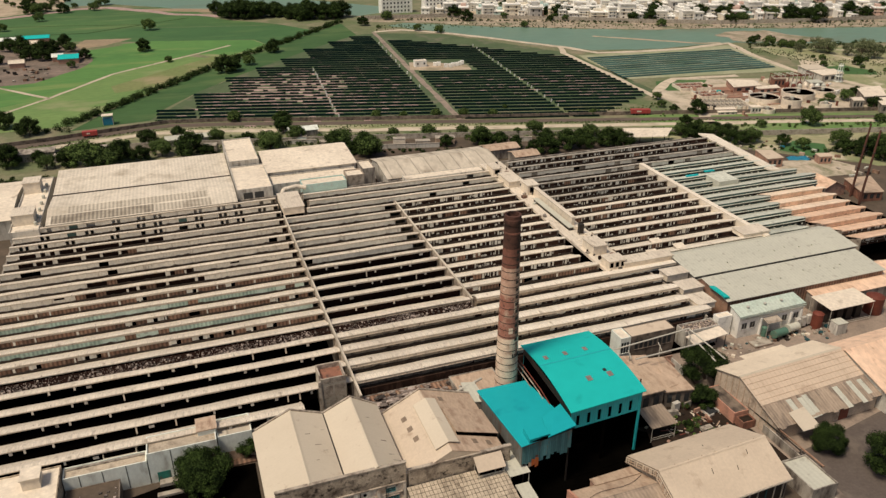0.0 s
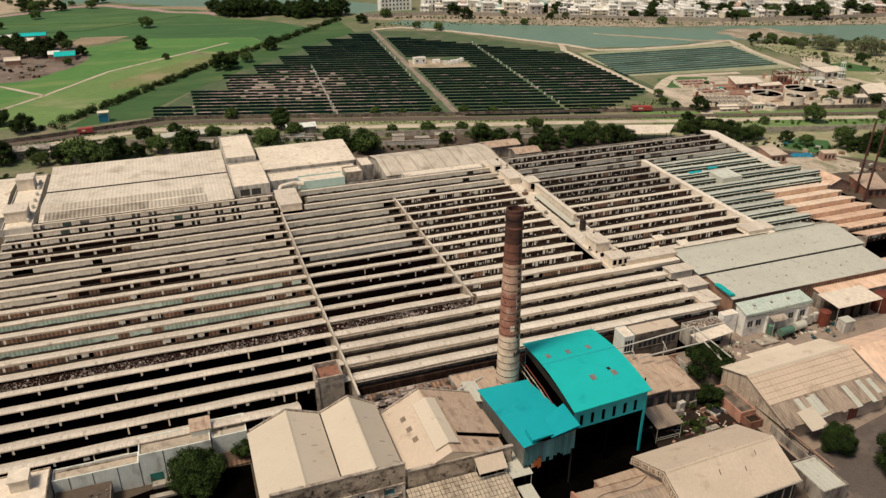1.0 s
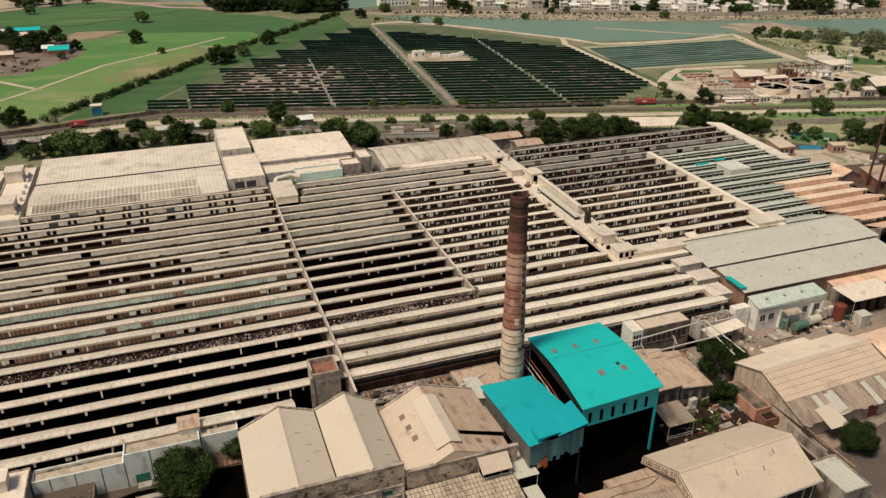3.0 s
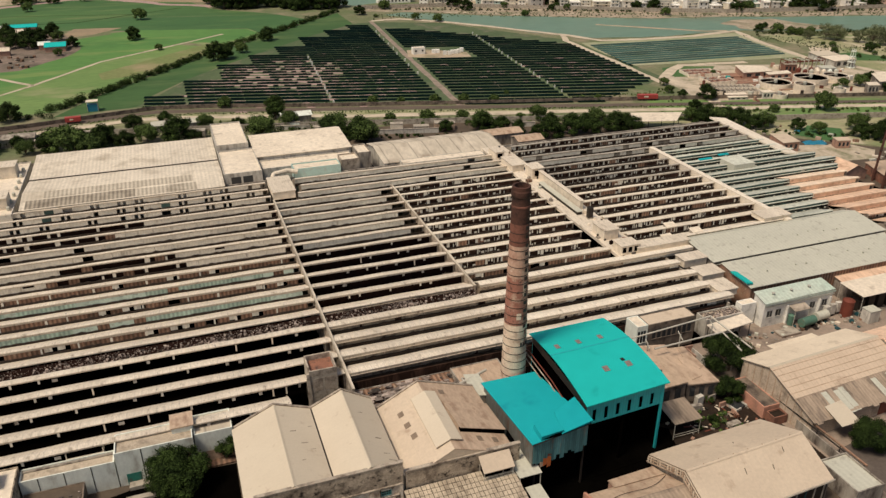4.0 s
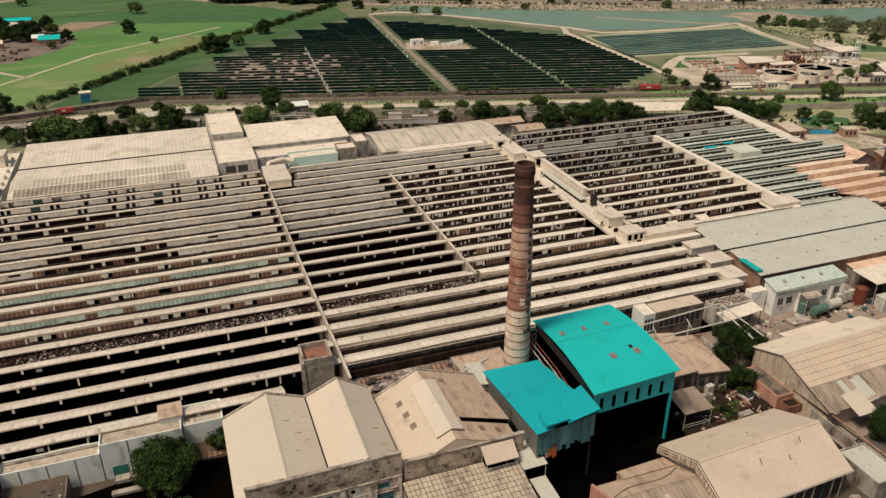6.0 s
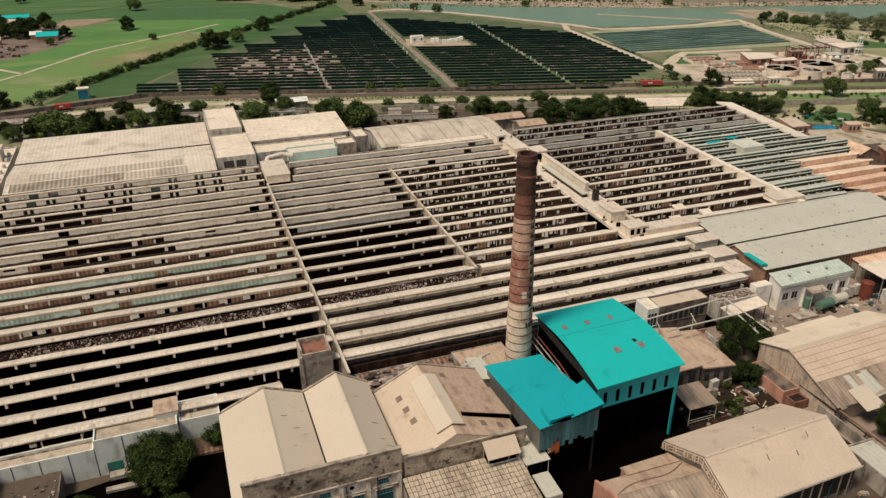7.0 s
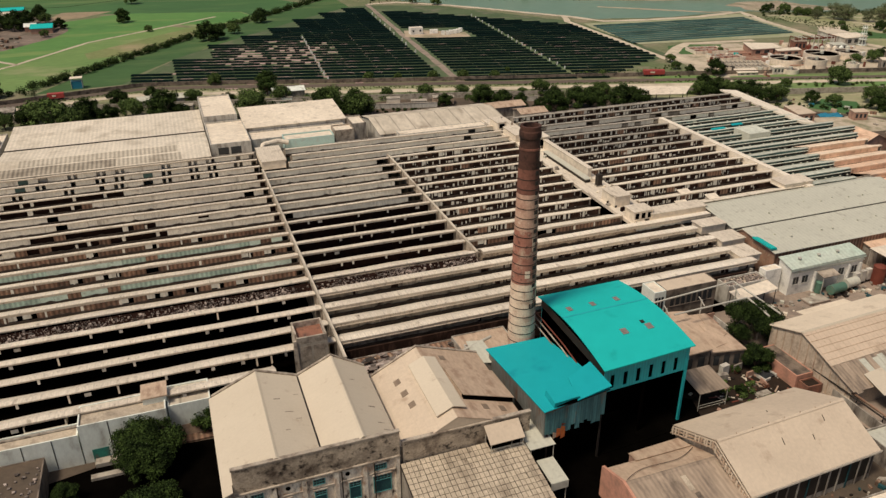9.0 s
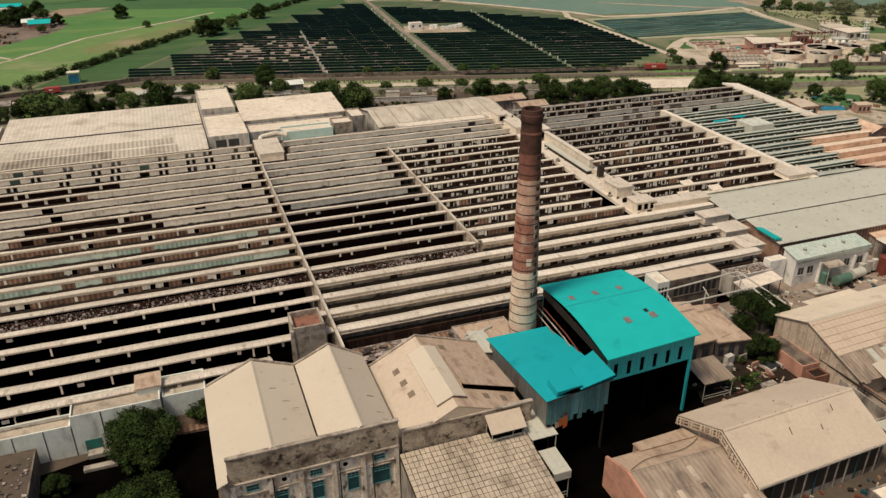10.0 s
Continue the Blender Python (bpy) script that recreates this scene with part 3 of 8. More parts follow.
# solar park ground, tracks
sheet("solar_ground", [(-12, 366), (124, 326), (222, 322), (238, 334), (240, 434), (186, 522), (142, 542), (128, 540), (95, 508), (52, 461), (12, 412)], 0.05, M_SOLG, "grass between the solar panels")
sheet("solar_ground_east", [(236, 360), (338, 346), (352, 420), (262, 424), (242, 424)], 0.05, M_DRYG, "dry grass under the eastern solar panels")
band("solar_track", [(122.6, 316), (132, 430), (142.5, 546)], 3.0, 0.09, M_YARD, "pale track through the solar park", "road")
band("solar_track_east", [(230, 318), (233.4, 366), (237, 434), (244, 452)], 3.6, 0.09, M_WAY, "pale track beside the solar park", "road")
band("river_track", [(143, 546), (164, 548), (188, 527), (211, 499), (246, 450), (257.5, 427), (293, 421), (321, 420), (356, 425), (345, 385), (339, 343), (346, 320), (351, 293)], 5.0, 0.10, M_WAY, "pale embankment track by the river", "road")
band("wtp_track", [(236, 330), (252, 345), (262, 352), (300, 346)], 5, 0.1, M_WAY, "pale track round the treatment works", "road")
band("cross_track", [(226, 272), (240, 302), (236, 330)], 6, 0.1, M_WAY, "pale track to the treatment works", "road")
# railway and the dirt road in front of it
band("railway_bed", [(-200, 352), (-70, 342.5), (-52, 345), (-27, 350.5), (-4, 354), (20.5, 348), (59, 335), (94, 325), (143, 309), (168, 301), (312, 256), (420, 220)], 5.0, 0.11, M_RAIL, "grey ballast bed of a railway", "railway", 0.1)
band("dirt_road", [(-200, 338), (-70, 334.5), (-57, 336.5), (-47, 338.6), (-27, 341.6), (-13, 344.6), (3, 342.4), (19.5, 337), (57, 325), (78, 317.4), (114.5, 307.4), (138.5, 300), (164, 293), (228, 274.5), (264, 264.6), (306, 251), (400, 217)], 4.5, 0.10, M_WAY, "pale dirt road behind the factory", "road")
# river
sheet("water", [(158, 570), (187, 531), (210, 501), (233, 464), (259, 436), (294, 426), (328, 425), (362, 425), (400, 410), (520, 370), (700, 330), (700, 420), (503, 436), (434, 456), (387, 473), (333, 486), (278, 513), (223, 543), (175, 575)], 0.06, M_WATER, "calm green river water", "water", 1.5)
band("sand_bar", [(283, 478), (310, 455), (338, 431), (352, 428)], 4, 0.09, M_SAND, "pale sand bar in the river", "sand")
sheet("sand_spit", [(367.5, 454), (367.3, 426), (388, 420), (410.6, 412), (432, 410), (414.4, 437), (411, 453.8), (383, 460)], 0.10, M_BANK, "sand spit with scrub in the river", "sand", 3.0)
sheet("far_bank", [(150, 590), (176, 577), (223, 545), (278, 515), (333, 488), (387, 475), (434, 458), (503, 438), (700, 400), (720, 430), (540, 464), (482, 470), (400, 489), (344, 516), (298, 543), (214, 594), (150, 620)], 0.08, M_BANK, "scrubby brown far river bank", "ground", 3.0)
sheet("city_ground", [(214, 594), (298, 543), (344, 516), (400, 489), (482, 470), (540, 464), (900, 340), (1300, 900), (500, 1200)], 0.09, M_SAND, "dusty ground of the town", "ground")
sheet("east_meadow", [(362, 345), (362, 410), (420, 395), (520, 350), (420, 320), (370, 318)], 0.05, M_SCRUB, "scrubby dry meadow by the river", "field", 3.0)
sheet("meadow_south", [(350, 318), (362, 345), (420, 320), (520, 350), (560, 300), (420, 240), (345, 262)], 0.045, M_SCRUB, "scrubby dry land beside the treatment works", "field", 3.0)
sheet("green_patch", [(359.6, 346), (376, 345.5), (381.6, 330.4), (376, 322), (350, 332)], 0.06, M_GRASS, "green weedy patch in the meadow", "field", 1.5)
sheet("pale_patch", [(361, 367.4), (373, 360), (369.4, 350.5), (352.6, 346), (353.7, 356)], 0.065, M_WAY, "bare pale earth in the meadow", "ground", 1.5)
sheet("wtp_ground", [(229, 297), (233, 324), (246, 345), (262, 352), (322, 332), (345, 310), (345, 289), (314, 268), (281, 276), (232, 285)], 0.07, M_WORKS, "dusty pale yard of the treatment works", "ground")
sheet("red_yard", [(266, 330), (281, 328), (309, 318), (312, 300), (291, 290), (270, 298), (262, 304)], 0.075, M_REDY, "reddish stained yard between the basins", "ground", 1.2)
sheet("siding_green", [(196, 283), (236, 256), (292, 240), (330, 228), (330, 250), (300, 266), (240, 285), (205, 297)], 0.05, M_LIGHTF, "green verge along the railway", "field")
sheet("lawn", [(230, 234), (244, 242), (253, 234), (243, 218), (237, 223)], 0.05, M_DGRASS, "small green lawn behind the mill", "field")
sheet("back_strip", [(178, 272), (214, 259.5), (236, 250), (292, 236), (340, 220), (340, 188), (264, 196), (248, 212), (230, 234), (206, 250), (180, 266)], 0.035, M_SCRUB, "dry grass and earth behind the mill", "field", 2.0)
sheet("verge_rail", [(-60, 344), (0, 335), (70, 321), (120, 305), (200, 279), (200, 285), (122, 311), (72, 328), (0, 348), (-60, 343)], 0.06, M_SCRUB, "green weeds along the railway", "field")
sheet("works_lawn", [(248.6, 349.9), (260, 350.4), (277.4, 344), (272.4, 339), (256, 341.4), (250.6, 328.8), (243.4, 330.1), (243.6, 340.6)], 0.09, M_GRASS, "green lawn in the treatment works", "field")

# ---- the mill: saw-tooth halls ----
PITCH, FIRST = 5.87, 128.0  # spacing of the ridges, y of ridge 0
PANEL_W = 2.4


def ridge_y(k):
    return FIRST + PITCH * k


def panel_mesh(name, w, z0, z1, material):
    return Shape().box(0.005, w - 0.005, -0.04, 0.03, z0, z1).mesh(name, material)


def broken_panes(length, r, dirty):
    """Panes left standing in a glazing frame, some whole, some in shards."""
    s, x = Shape(), r.uniform(0.3, 0.8)
    while x < length - 1.5:
        w = r.uniform(0.3, 1.4) if dirty else r.choice((r.uniform(0.12, 0.35), r.uniform(0.3, 0.9)))
        z0 = r.choice((4.9, r.uniform(5.2, 6.0)))
        z1 = 6.72 if r.random() < (0.7 if dirty else 0.35) else min(6.72, z0 + r.uniform(0.5, 1.4))
        s.box(x, x + w, -0.03, 0.03, z0, z1)
        x += w + (r.uniform(0.1, 0.9) if dirty else r.choice((r.uniform(0.1, 0.5), r.uniform(0.5, 2.4))))
    return s


PANELS = {
    "white": [panel_mesh("panel", PANEL_W, 4.8, 6.8, M_PANEL), panel_mesh("panel", PANEL_W, 4.8, 6.1, M_PANEL), panel_mesh("panel", PANEL_W * 0.5, 4.8, 6.8, M_PANEL), panel_mesh("panel", PANEL_W * 0.3, 5.9, 6.76, M_PANEL)],
    "cream": [panel_mesh("panel", PANEL_W, 4.8, 6.8, M_CREAM), panel_mesh("panel", PANEL_W, 4.8, 6.1, M_CREAM), panel_mesh("panel", PANEL_W * 0.5, 4.8, 6.8, M_CREAM), panel_mesh("panel", PANEL_W * 0.3, 5.6, 6.76, M_CREAM)],
    "green": [panel_mesh("panel", PANEL_W, 4.8, 6.8, M_GREEN), panel_mesh("panel", PANEL_W, 4.8, 6.8, M_GREENS)],
    "brown": [panel_mesh("panel", PANEL_W, 4.8, 6.8, M_BROWN), panel_mesh("panel", PANEL_W * 0.6, 5.5, 6.7, M_PANEL)],
    "teal": [panel_mesh("panel", PANEL_W, 4.8, 6.8, M_DTEAL), panel_mesh("panel", PANEL_W * 0.6, 5.5, 6.7, M_GREYR)],
    "grey": [panel_mesh("panel", PANEL_W, 5.2, 6.7, M_PANEL), panel_mesh("panel", PANEL_W, 5.3, 6.35, M_SGREY)],
    "sgrey": [panel_mesh("panel", PANEL_W, 4.8, 6.4, M_SGREY), panel_mesh("panel", PANEL_W * 0.7, 4.8, 6.2, M_SGREY)],
    "board": [panel_mesh("panel", PANEL_W, 4.8, 6.8, M_BACK)],
    "stud": [panel_mesh("stud", 0.34, 4.8, 6.6, M_PANEL), panel_mesh("stud", 0.5, 5.2, 6.3, M_CREAM)],
    "glass": [panel_mesh("panel", PANEL_W, 4.8, 6.8, M_DTEAL)],
    "pink": [panel_mesh("panel", PANEL_W, 4.8, 6.8, M_PINK)],
    "slot": [Shape().box(0.9, 1.5, -0.04, 0.03, 4.8, 6.8).mesh("panel", M_CREAM)],
    "pier": [panel_mesh("pier", 0.4, 5.8, 6.6, M_CREAM), panel_mesh("pier", 0.6, 5.9, 6.5, M_WHITE), panel_mesh("pier", 1.0, 5.7, 6.3, M_WHITE), panel_mesh("pier", 0.3, 5.0, 6.5, M_PALE)],
}


def choose_panel(style, i, count, r, white="white"):
    """Which panel stands at place i of a row: a mesh, or None for an opening."""
    if style.startswith("cream_"):
        return choose_panel(style[6:], i, count, r, "cream")
    W = PANELS[white]
    u = r.random()
    if style == "white":
        return W[0] if u < 0.97 else None
    if style == "white_end":
        return None if i >= count - 1 or u < 0.008 else W[0]
    if style == "gaps":
        off = (PANEL_W * (i + 0.5) - 48.95) % 6.1 - 3.05
        return W[0] if abs(off) > 1.2 or u > 0.96 else PANELS["slot"][0] if u < 0.7 else PANELS["glass"][0] if u < 0.78 else W[2] if u < 0.86 else None
    if style.startswith("half"):
        first, last = (float(v) for v in style[4:].split("-"))
        if not first * count < i < last * count:
            return W[0] if u < 0.96 else W[1]
        few = first > 0
        return W[2] if u < (0.05 if few else 0.16) else W[3] if u < (0.2 if few else 0.42) else PANELS["stud"][1] if u < (0.25 if few else 0.5) else PANELS["brown"][0] if u < (0.3 if few else 0.6) else None
    if style == "patch":
        return PANELS["board"][0] if i >= count - 3 else W[2] if u < 0.05 else PANELS["brown"][0] if u < 0.14 else None
    if style == "dark":
        return PANELS["pier"][0] if u < 0.16 else PANELS["pier"][1] if u < 0.27 else PANELS["pier"][2] if u < 0.31 else PANELS["pier"][3] if u < 0.36 else None
    if style == "green":
        return PANELS["green"][0] if i % 17 < 11 and u < 0.93 else PANELS["green"][1] if u < 0.97 else PANELS["brown"][0]
    if style == "brown":
        return PANELS["brown"][0] if u < 0.9 else PANELS["brown"][1] if u < 0.96 else None
    if style == "grey":
        return PANELS["grey"][0] if u < 0.75 else PANELS["grey"][1] if u < 0.93 else None
    if style == "south":
        return PANELS["sgrey"][0] if u < 0.88 else PANELS["sgrey"][1] if u < 0.94 else None
    if style == "south_broken":
        return PANELS["sgrey"][0] if u < 0.3 else W[2] if u < 0.42 else W[1] if u < 0.5 else PANELS["sgrey"][1] if u < 0.6 else None
    if style == "pinkw":
        return PANELS["pink"][0]
    if style == "teal":
        return PANELS["teal"][0] if u < 0.85 else PANELS["teal"][1] if u < 0.9 else None
    return None


def roof_shell(x0, x1, r, sag=0.08, drop=1.0, steep=False, lip=-0.25, short=False):
    """One saw-tooth roof: a flat crown behind the glazing, then a slope down to the next gutter; slightly uneven."""
    prof = ((lip, 7.02), (0.72, 6.97), (3.2, 5.8), (5.6, 4.85), (5.6, 4.7), (3.2, 5.62), (0.6, 6.78), (lip, 6.84))
    if steep:
        prof = ((lip, 7.02), (1.05, 6.95), (3.05, 5.98), (5.22, 4.78), (5.22, 4.62), (3.05, 5.8), (0.9, 6.76), (lip, 6.84))
    if short:
        prof = ((lip, 7.02), (0.72, 6.97), (3.2, 5.8), (4.3, 5.36), (4.3, 5.2), (3.2, 5.62), (0.6, 6.78), (lip, 6.84))
    n = max(1, round((x1 - x0) / 5.9))
    s = Shape()
    for i in range(n + 1):
        dz, dy = r.uniform(-sag, sag), r.uniform(-0.05, 0.05)
        s.v += [(x0 + (x1 - x0) * i / n, y + dy, 7.02 - (7.02 - z) * drop + dz) for y, z in prof]
    m = len(prof)
    for i in range(n):
        for j in range(m):
            q = (j + 1) % m
            s.f.append((i * m + j, i * m + q, (i + 1) * m + q, (i + 1) * m + j))
    s.f += [tuple(range(m)), tuple(range((n + 1) * m - 1, n * m - 1, -1))]
    return s


def ragged_gutter(length, r, top, bottom):
    """A dark gutter with an uneven upper edge in front of the glazing."""
    s, n = Shape(), max(2, int(length / 0.9))
    for i in range(n + 1):
        h = top + r.uniform(-0.09, 0.07) + (0.22 if r.random() < 0.06 else 0)
        s.v += [(length * i / n, y, z) for y, z in ((-0.34, bottom), (-0.08, bottom), (-0.08, h), (-0.34, h))]
    for i in range(n):
        for j in range(4):
            q = (j + 1) % 4
            s.f.append((4 * i + j, 4 * i + q, 4 * i + 4 + q, 4 * i + 4 + j))
    s.f += [(3, 2, 1, 0), (4 * n, 4 * n + 1, 4 * n + 2, 4 * n + 3)]
    return s


def saw_hall(label, x0, x1, rows, roof=M_ROOF, beam=M_FASCIA, ledge=False, vents=False, seed=1, drop=1.0):
    """A hall of saw-tooth bays. rows: (ridge number, glazing style[, x0, x1])."""
    r = random.Random(seed)
    hall = thing("mill_hall", label, "mill hall", (x0, ridge_y(rows[0][0]), 0), "saw-tooth mill halls")
    gable = Shape().prism([(0, 0), (0.0, 6.8), (0.85, 6.7), (4.5, 4.6), (PITCH, 4.6), (PITCH, 0)], "x", -0.12, 0.12).mesh("gable_wall", M_BEAM)
    for row in rows:
        k, style = row[0], row[1]
        a, b = (row[2], row[3]) if len(row) > 2 else (x0, x1)
        material = row[4] if len(row) > 4 else roof
        y = ridge_y(k) - ridge_y(rows[0][0])
        bay = part("roof_bay", roof_shell(a - x0, b - x0, r, 0.08, drop, ledge or style == "dark" and k < 4, -0.6 if ledge else -0.25, style == "dark" and k > 3), material, hall, at=(0, y, 0))
        if ledge:
            part("fascia", box(a - x0, b - x0, -0.55, 0.1, 6.34, 6.83), beam, bay)
            part("drip_edge", box(a - x0, b - x0, -0.66, -0.56, 6.3, 6.42), M_FASCIA, bay)
        elif style == "dark" and k > 3:
            part("fascia", box(a - x0, b - x0, -0.14, 0.1, 6.52, 6.83), beam, bay)
            # Dark sheet stands in for the unlit space behind the opening.
            part("backing", box(a - x0 + 0.3, b - x0 - 0.3, 0.6, 0.66, 4.4, 6.6), M_DARKBOARD, bay, "near-black sheet for the unlit interior")
        else:
            part("fascia", box(a - x0, b - x0, -0.14, 0.1, 7.0 - 0.17 / drop - (0.38 if style in ("brown", "green") else 0.15), 6.83), beam, bay)
        if vents:
            part("ledge", box(a - x0, b - x0, -0.5, -0.05, 7.02 - 1.05 * drop, 7.02 - 0.9 * drop), material, bay)
        part("gable_wall", gable, M_BEAM, bay, at=(a - x0 + 0.15, 0, 0))
        part("gable_wall", gable, M_BEAM, bay, at=(b - x0 - 0.15, 0, 0))
        if style not in ("dark", "rubble", "pinkw"):
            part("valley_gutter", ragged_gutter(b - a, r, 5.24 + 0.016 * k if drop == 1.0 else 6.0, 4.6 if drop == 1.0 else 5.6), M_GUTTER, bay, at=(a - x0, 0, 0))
        if style in ("patch", "south", "south_broken") or "half" in style:
            dirty = style.startswith("south")
            if "half" not in style:
                tagged(part("broken_panes", broken_panes(b - a, r, dirty), M_GRIME if dirty else M_PANEL, bay, "whitened panes left in the frame", at=(a - x0, 0, 0)), kind="stuff")
            # Sheet coloured dark for the interior seen behind the panes.
            part("backing", box(a - x0 + 0.3, b - x0 - 0.3, 0.3, 0.36, 4.4, 6.6 if drop == 1.0 else 6.7), M_DARKBOARD if "half" in style else M_BACK, bay, "dark sheet behind broken panes for the dim interior")
        count = int((b - a) / PANEL_W)
        for i in range(count):
            me = choose_panel(style, i, count, r)
            if me:
                part("panel", me, None, bay, at=Matrix.Translation((a - x0 + PANEL_W * i + r.uniform(0, 0.02), r.uniform(-0.02, 0.02), r.uniform(-0.04, 0.04) + 7.0 * (1 - drop))) @ pose(0, 0, 0, r.uniform(-0.2, 0.2)) @ Matrix.Diagonal((1, 1, drop, 1)))
        if style == "rubble":
            s = Shape()
            heaps = [r.uniform(a - x0, b - x0) for i in range(max(3, int((b - a) / 2)))]
            for i in range(int((b - a) * 26)):
                x, u = r.choice(heaps) + r.gauss(0, 2.2), min(1.0, abs(r.gauss(0.5, 0.27)))
                x = min(max(x, a - x0 + 0.3), b - x0 - 0.3)
                yy, w = -0.2 - 3.6 * u, r.uniform(0.03, 0.1) if r.random() < 0.85 else r.uniform(0.1, 0.26)
                z = 5.58 + 0.75 * (1 - u) + 0.1 * r.random()
                s.hexa([(x + dx * w * r.uniform(0.5, 1.2), yy + dy * w * r.uniform(0.5, 1.2), z + dz * w * 0.7) for dz in (-1, 1) for dx, dy in ((-1, -1), (1, -1), (1, 1), (-1, 1))])
            tagged(part("debris", s, M_DEBRIS, bay, "broken pieces of a collapsed roof"), kind="stuff")
            part("broken_roof", Shape().slab([(a - x0, -3.9, 5.5), (b - x0, -3.9, 5.5), (b - x0, -0.1, 6.3), (a - x0, -0.1, 6.3)], 0.1), M_DARKBOARD, bay)
        if style == "brown":
            x = a - x0 + r.uniform(1, 4)
            while x < b - x0 - 1:
                part("stud", r.choice(PANELS["stud"]), None, bay, at=Matrix.Translation((x, -0.06, 7.0 * (1 - drop))) @ Matrix.Diagonal((1, 1, drop, 1)))
                x += r.uniform(3, 11)
        if vents:
            for x in np.arange(a - x0 + 2, b - x0 - 1, 2.6):
                if r.random() < 0.7:
                    part("vent", VENT, None, bay, at=(float(x) + r.uniform(-0.3, 0.3), -0.9, 7.02 - 2.1 * drop))
    return hall


VENT = Shape().lathe([(0.14, 0), (0.14, 0.2), (0.24, 0.25), (0.24, 0.4), (0.12, 0.5)], 8).mesh("vent", M_GREYR)

left_styles = {18: "cream_gaps", 17: "cream_gaps", 16: "cream_gaps", 15: "cream_half0-0.54", 14: "cream_half0-0.42", 13: "cream_white", 12: "cream_white", 11: "cream_half0.27-0.62", 10: "cream_half0.24-0.65", 9: "brown", 8: "green", 7: "brown", 6: "green",
               5: "brown", 4: "rubble", 3: "dark", 2: "dark", 1: "dark", 0: "dark", -1: "dark"}
rows = [(k, left_styles[k], -50.0, 26.0) for k in range(0, 19)]
rows.insert(0, (-1, "dark", -50.0, 15.0))
saw_hall("long saw-tooth mill hall with white, green and rusted glazing", -50.0, 26.0, rows, seed=3)
saw_hall("saw-tooth mill hall with whitened and open dark glazing", 26.5, 61.4,
         [(k, "rubble" if k == 4 else "dark" if k < 10 else "white_end") for k in range(4, 16)], seed=4)
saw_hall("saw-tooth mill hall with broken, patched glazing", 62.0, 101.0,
         [(5, "brown")] + [(k, "patch", 62.0, 101.0 - (9 - k) * 0.8 if k < 9 else 101.0) for k in range(6, 16)], roof=M_ROOFPALE, seed=5)
saw_hall("saw-tooth mill hall with dark broken glazing", 109.5, 154.9, [(k, "patch", 109.5, 154.9, M_GREYROOF if k > 11 else M_ROOFPALE) for k in range(5, 16)], seed=6)
saw_hall("southern saw-tooth bays with dirty grey glazing", 26.6, 62.4, [(k, "south") for k in range(0, 4)], ledge=True, seed=8)
saw_hall("southern saw-tooth bays with paler roofs and patchy glazing", 62.4, 113.0,
         [(0, "south_broken", 62.4, 114.5), (1, "south_broken", 62.4, 112.5), (2, "south_broken", 62.4, 113.5), (3, "south_broken", 62.4, 113.0), (4, "grey", 63.0, 121.0)], roof=M_ROOFPALE, ledge=True, seed=9)
saw_hall("northern saw-tooth bays with whitened glazing", 33.0, 104.0,
         [(16, "white", 34.0, 103.0), (17, "white", 36.0, 104.0), (18, "white", 35.0, 105.0)], roof=M_ROOF, seed=10)
saw_hall("far saw-tooth bays with grey and broken glazing", 110.0, 195.0,
         [(16, "grey", 110.0, 196.6), (17, "grey", 110.0, 197.2), (18, "patch", 110.0, 197.8), (19, "patch", 111.0, 198.2)], roof=M_GREYROOF, seed=11)
saw_hall("saw-tooth hall with pale green metal roofs and dark teal glazing", 157.0, 197.0,
         [(5, "teal", 157.0, 172.0), (6, "teal", 157.0, 176.0), (7, "teal", 157.0, 176.0), (8, "teal", 157.0, 176.5), (9, "teal", 157.0, 178.0), (10, "teal", 157.0, 203.0), (11, "teal", 157.0, 208.0),
          (12, "teal", 157.0, 205.0), (13, "teal", 157.0, 201.0), (14, "teal", 157.0, 199.0), (15, "teal", 157.0, 198.6)], roof=M_MINT, beam=M_DTEAL, vents=True, seed=12, drop=0.85)
saw_hall("saw-tooth hall with dusty pink roofs", 176.4, 201.0,
         [(3, "patch", 180.0, 202.0), (4, "patch", 179.0, 202.0), (5, "pinkw", 177.0, 200.5), (6, "pinkw", 176.4, 200.0), (7, "pinkw", 176.4, 199.6, M_PINKC), (8, "pinkw", 177.0, 200.0, M_PINKC), (9, "pinkw", 178.4, 201.0, M_PINKC)],
         roof=M_PINK, beam=M_PINKC, seed=13, drop=0.75)

# floor painted near-black for the halls' dark interior, and the walls that close them
sheet("floor", [(-50, 122), (113, 122), (121, 152), (214, 140), (214, 200), (197, 243), (-50, 243)], 0.06, M_SHADEBLK, "mill floor painted near-black for the dark interior", "floor")


def wall(name, x0, x1, y0, y1, h, material=M_GRIME, label="grimy plastered mill wall"):
    return single(name, box(x0, x1, y0, y1, 0, h), material, label, "wall", kind="structure")


wall("wall_west", -50.4, -50.0, 121.5, 240.0, 5.6)
wall("wall_south", -50.0, 15.0, 121.1, 121.5, 5.3)
# The shadow under the eave is put into this wall's colour.
wall("wall_south_centre", 26.6, 112.0, 127.0, 127.3, 5.0, M_BACK, "mill wall painted dark for the eave's shade")
wall("wall_south_east", 113.0, 113.4, 127.0, 152.0, 5.3)
wall("wall_north", -50.0, 33.0, 239.9, 240.3, 5.3)
wall("wall_north_centre", 33.0, 110.0, 240.0, 240.4, 5.3)
wall("wall_north_east", 110.0, 196.0, 245.6, 246.0, 5.4)


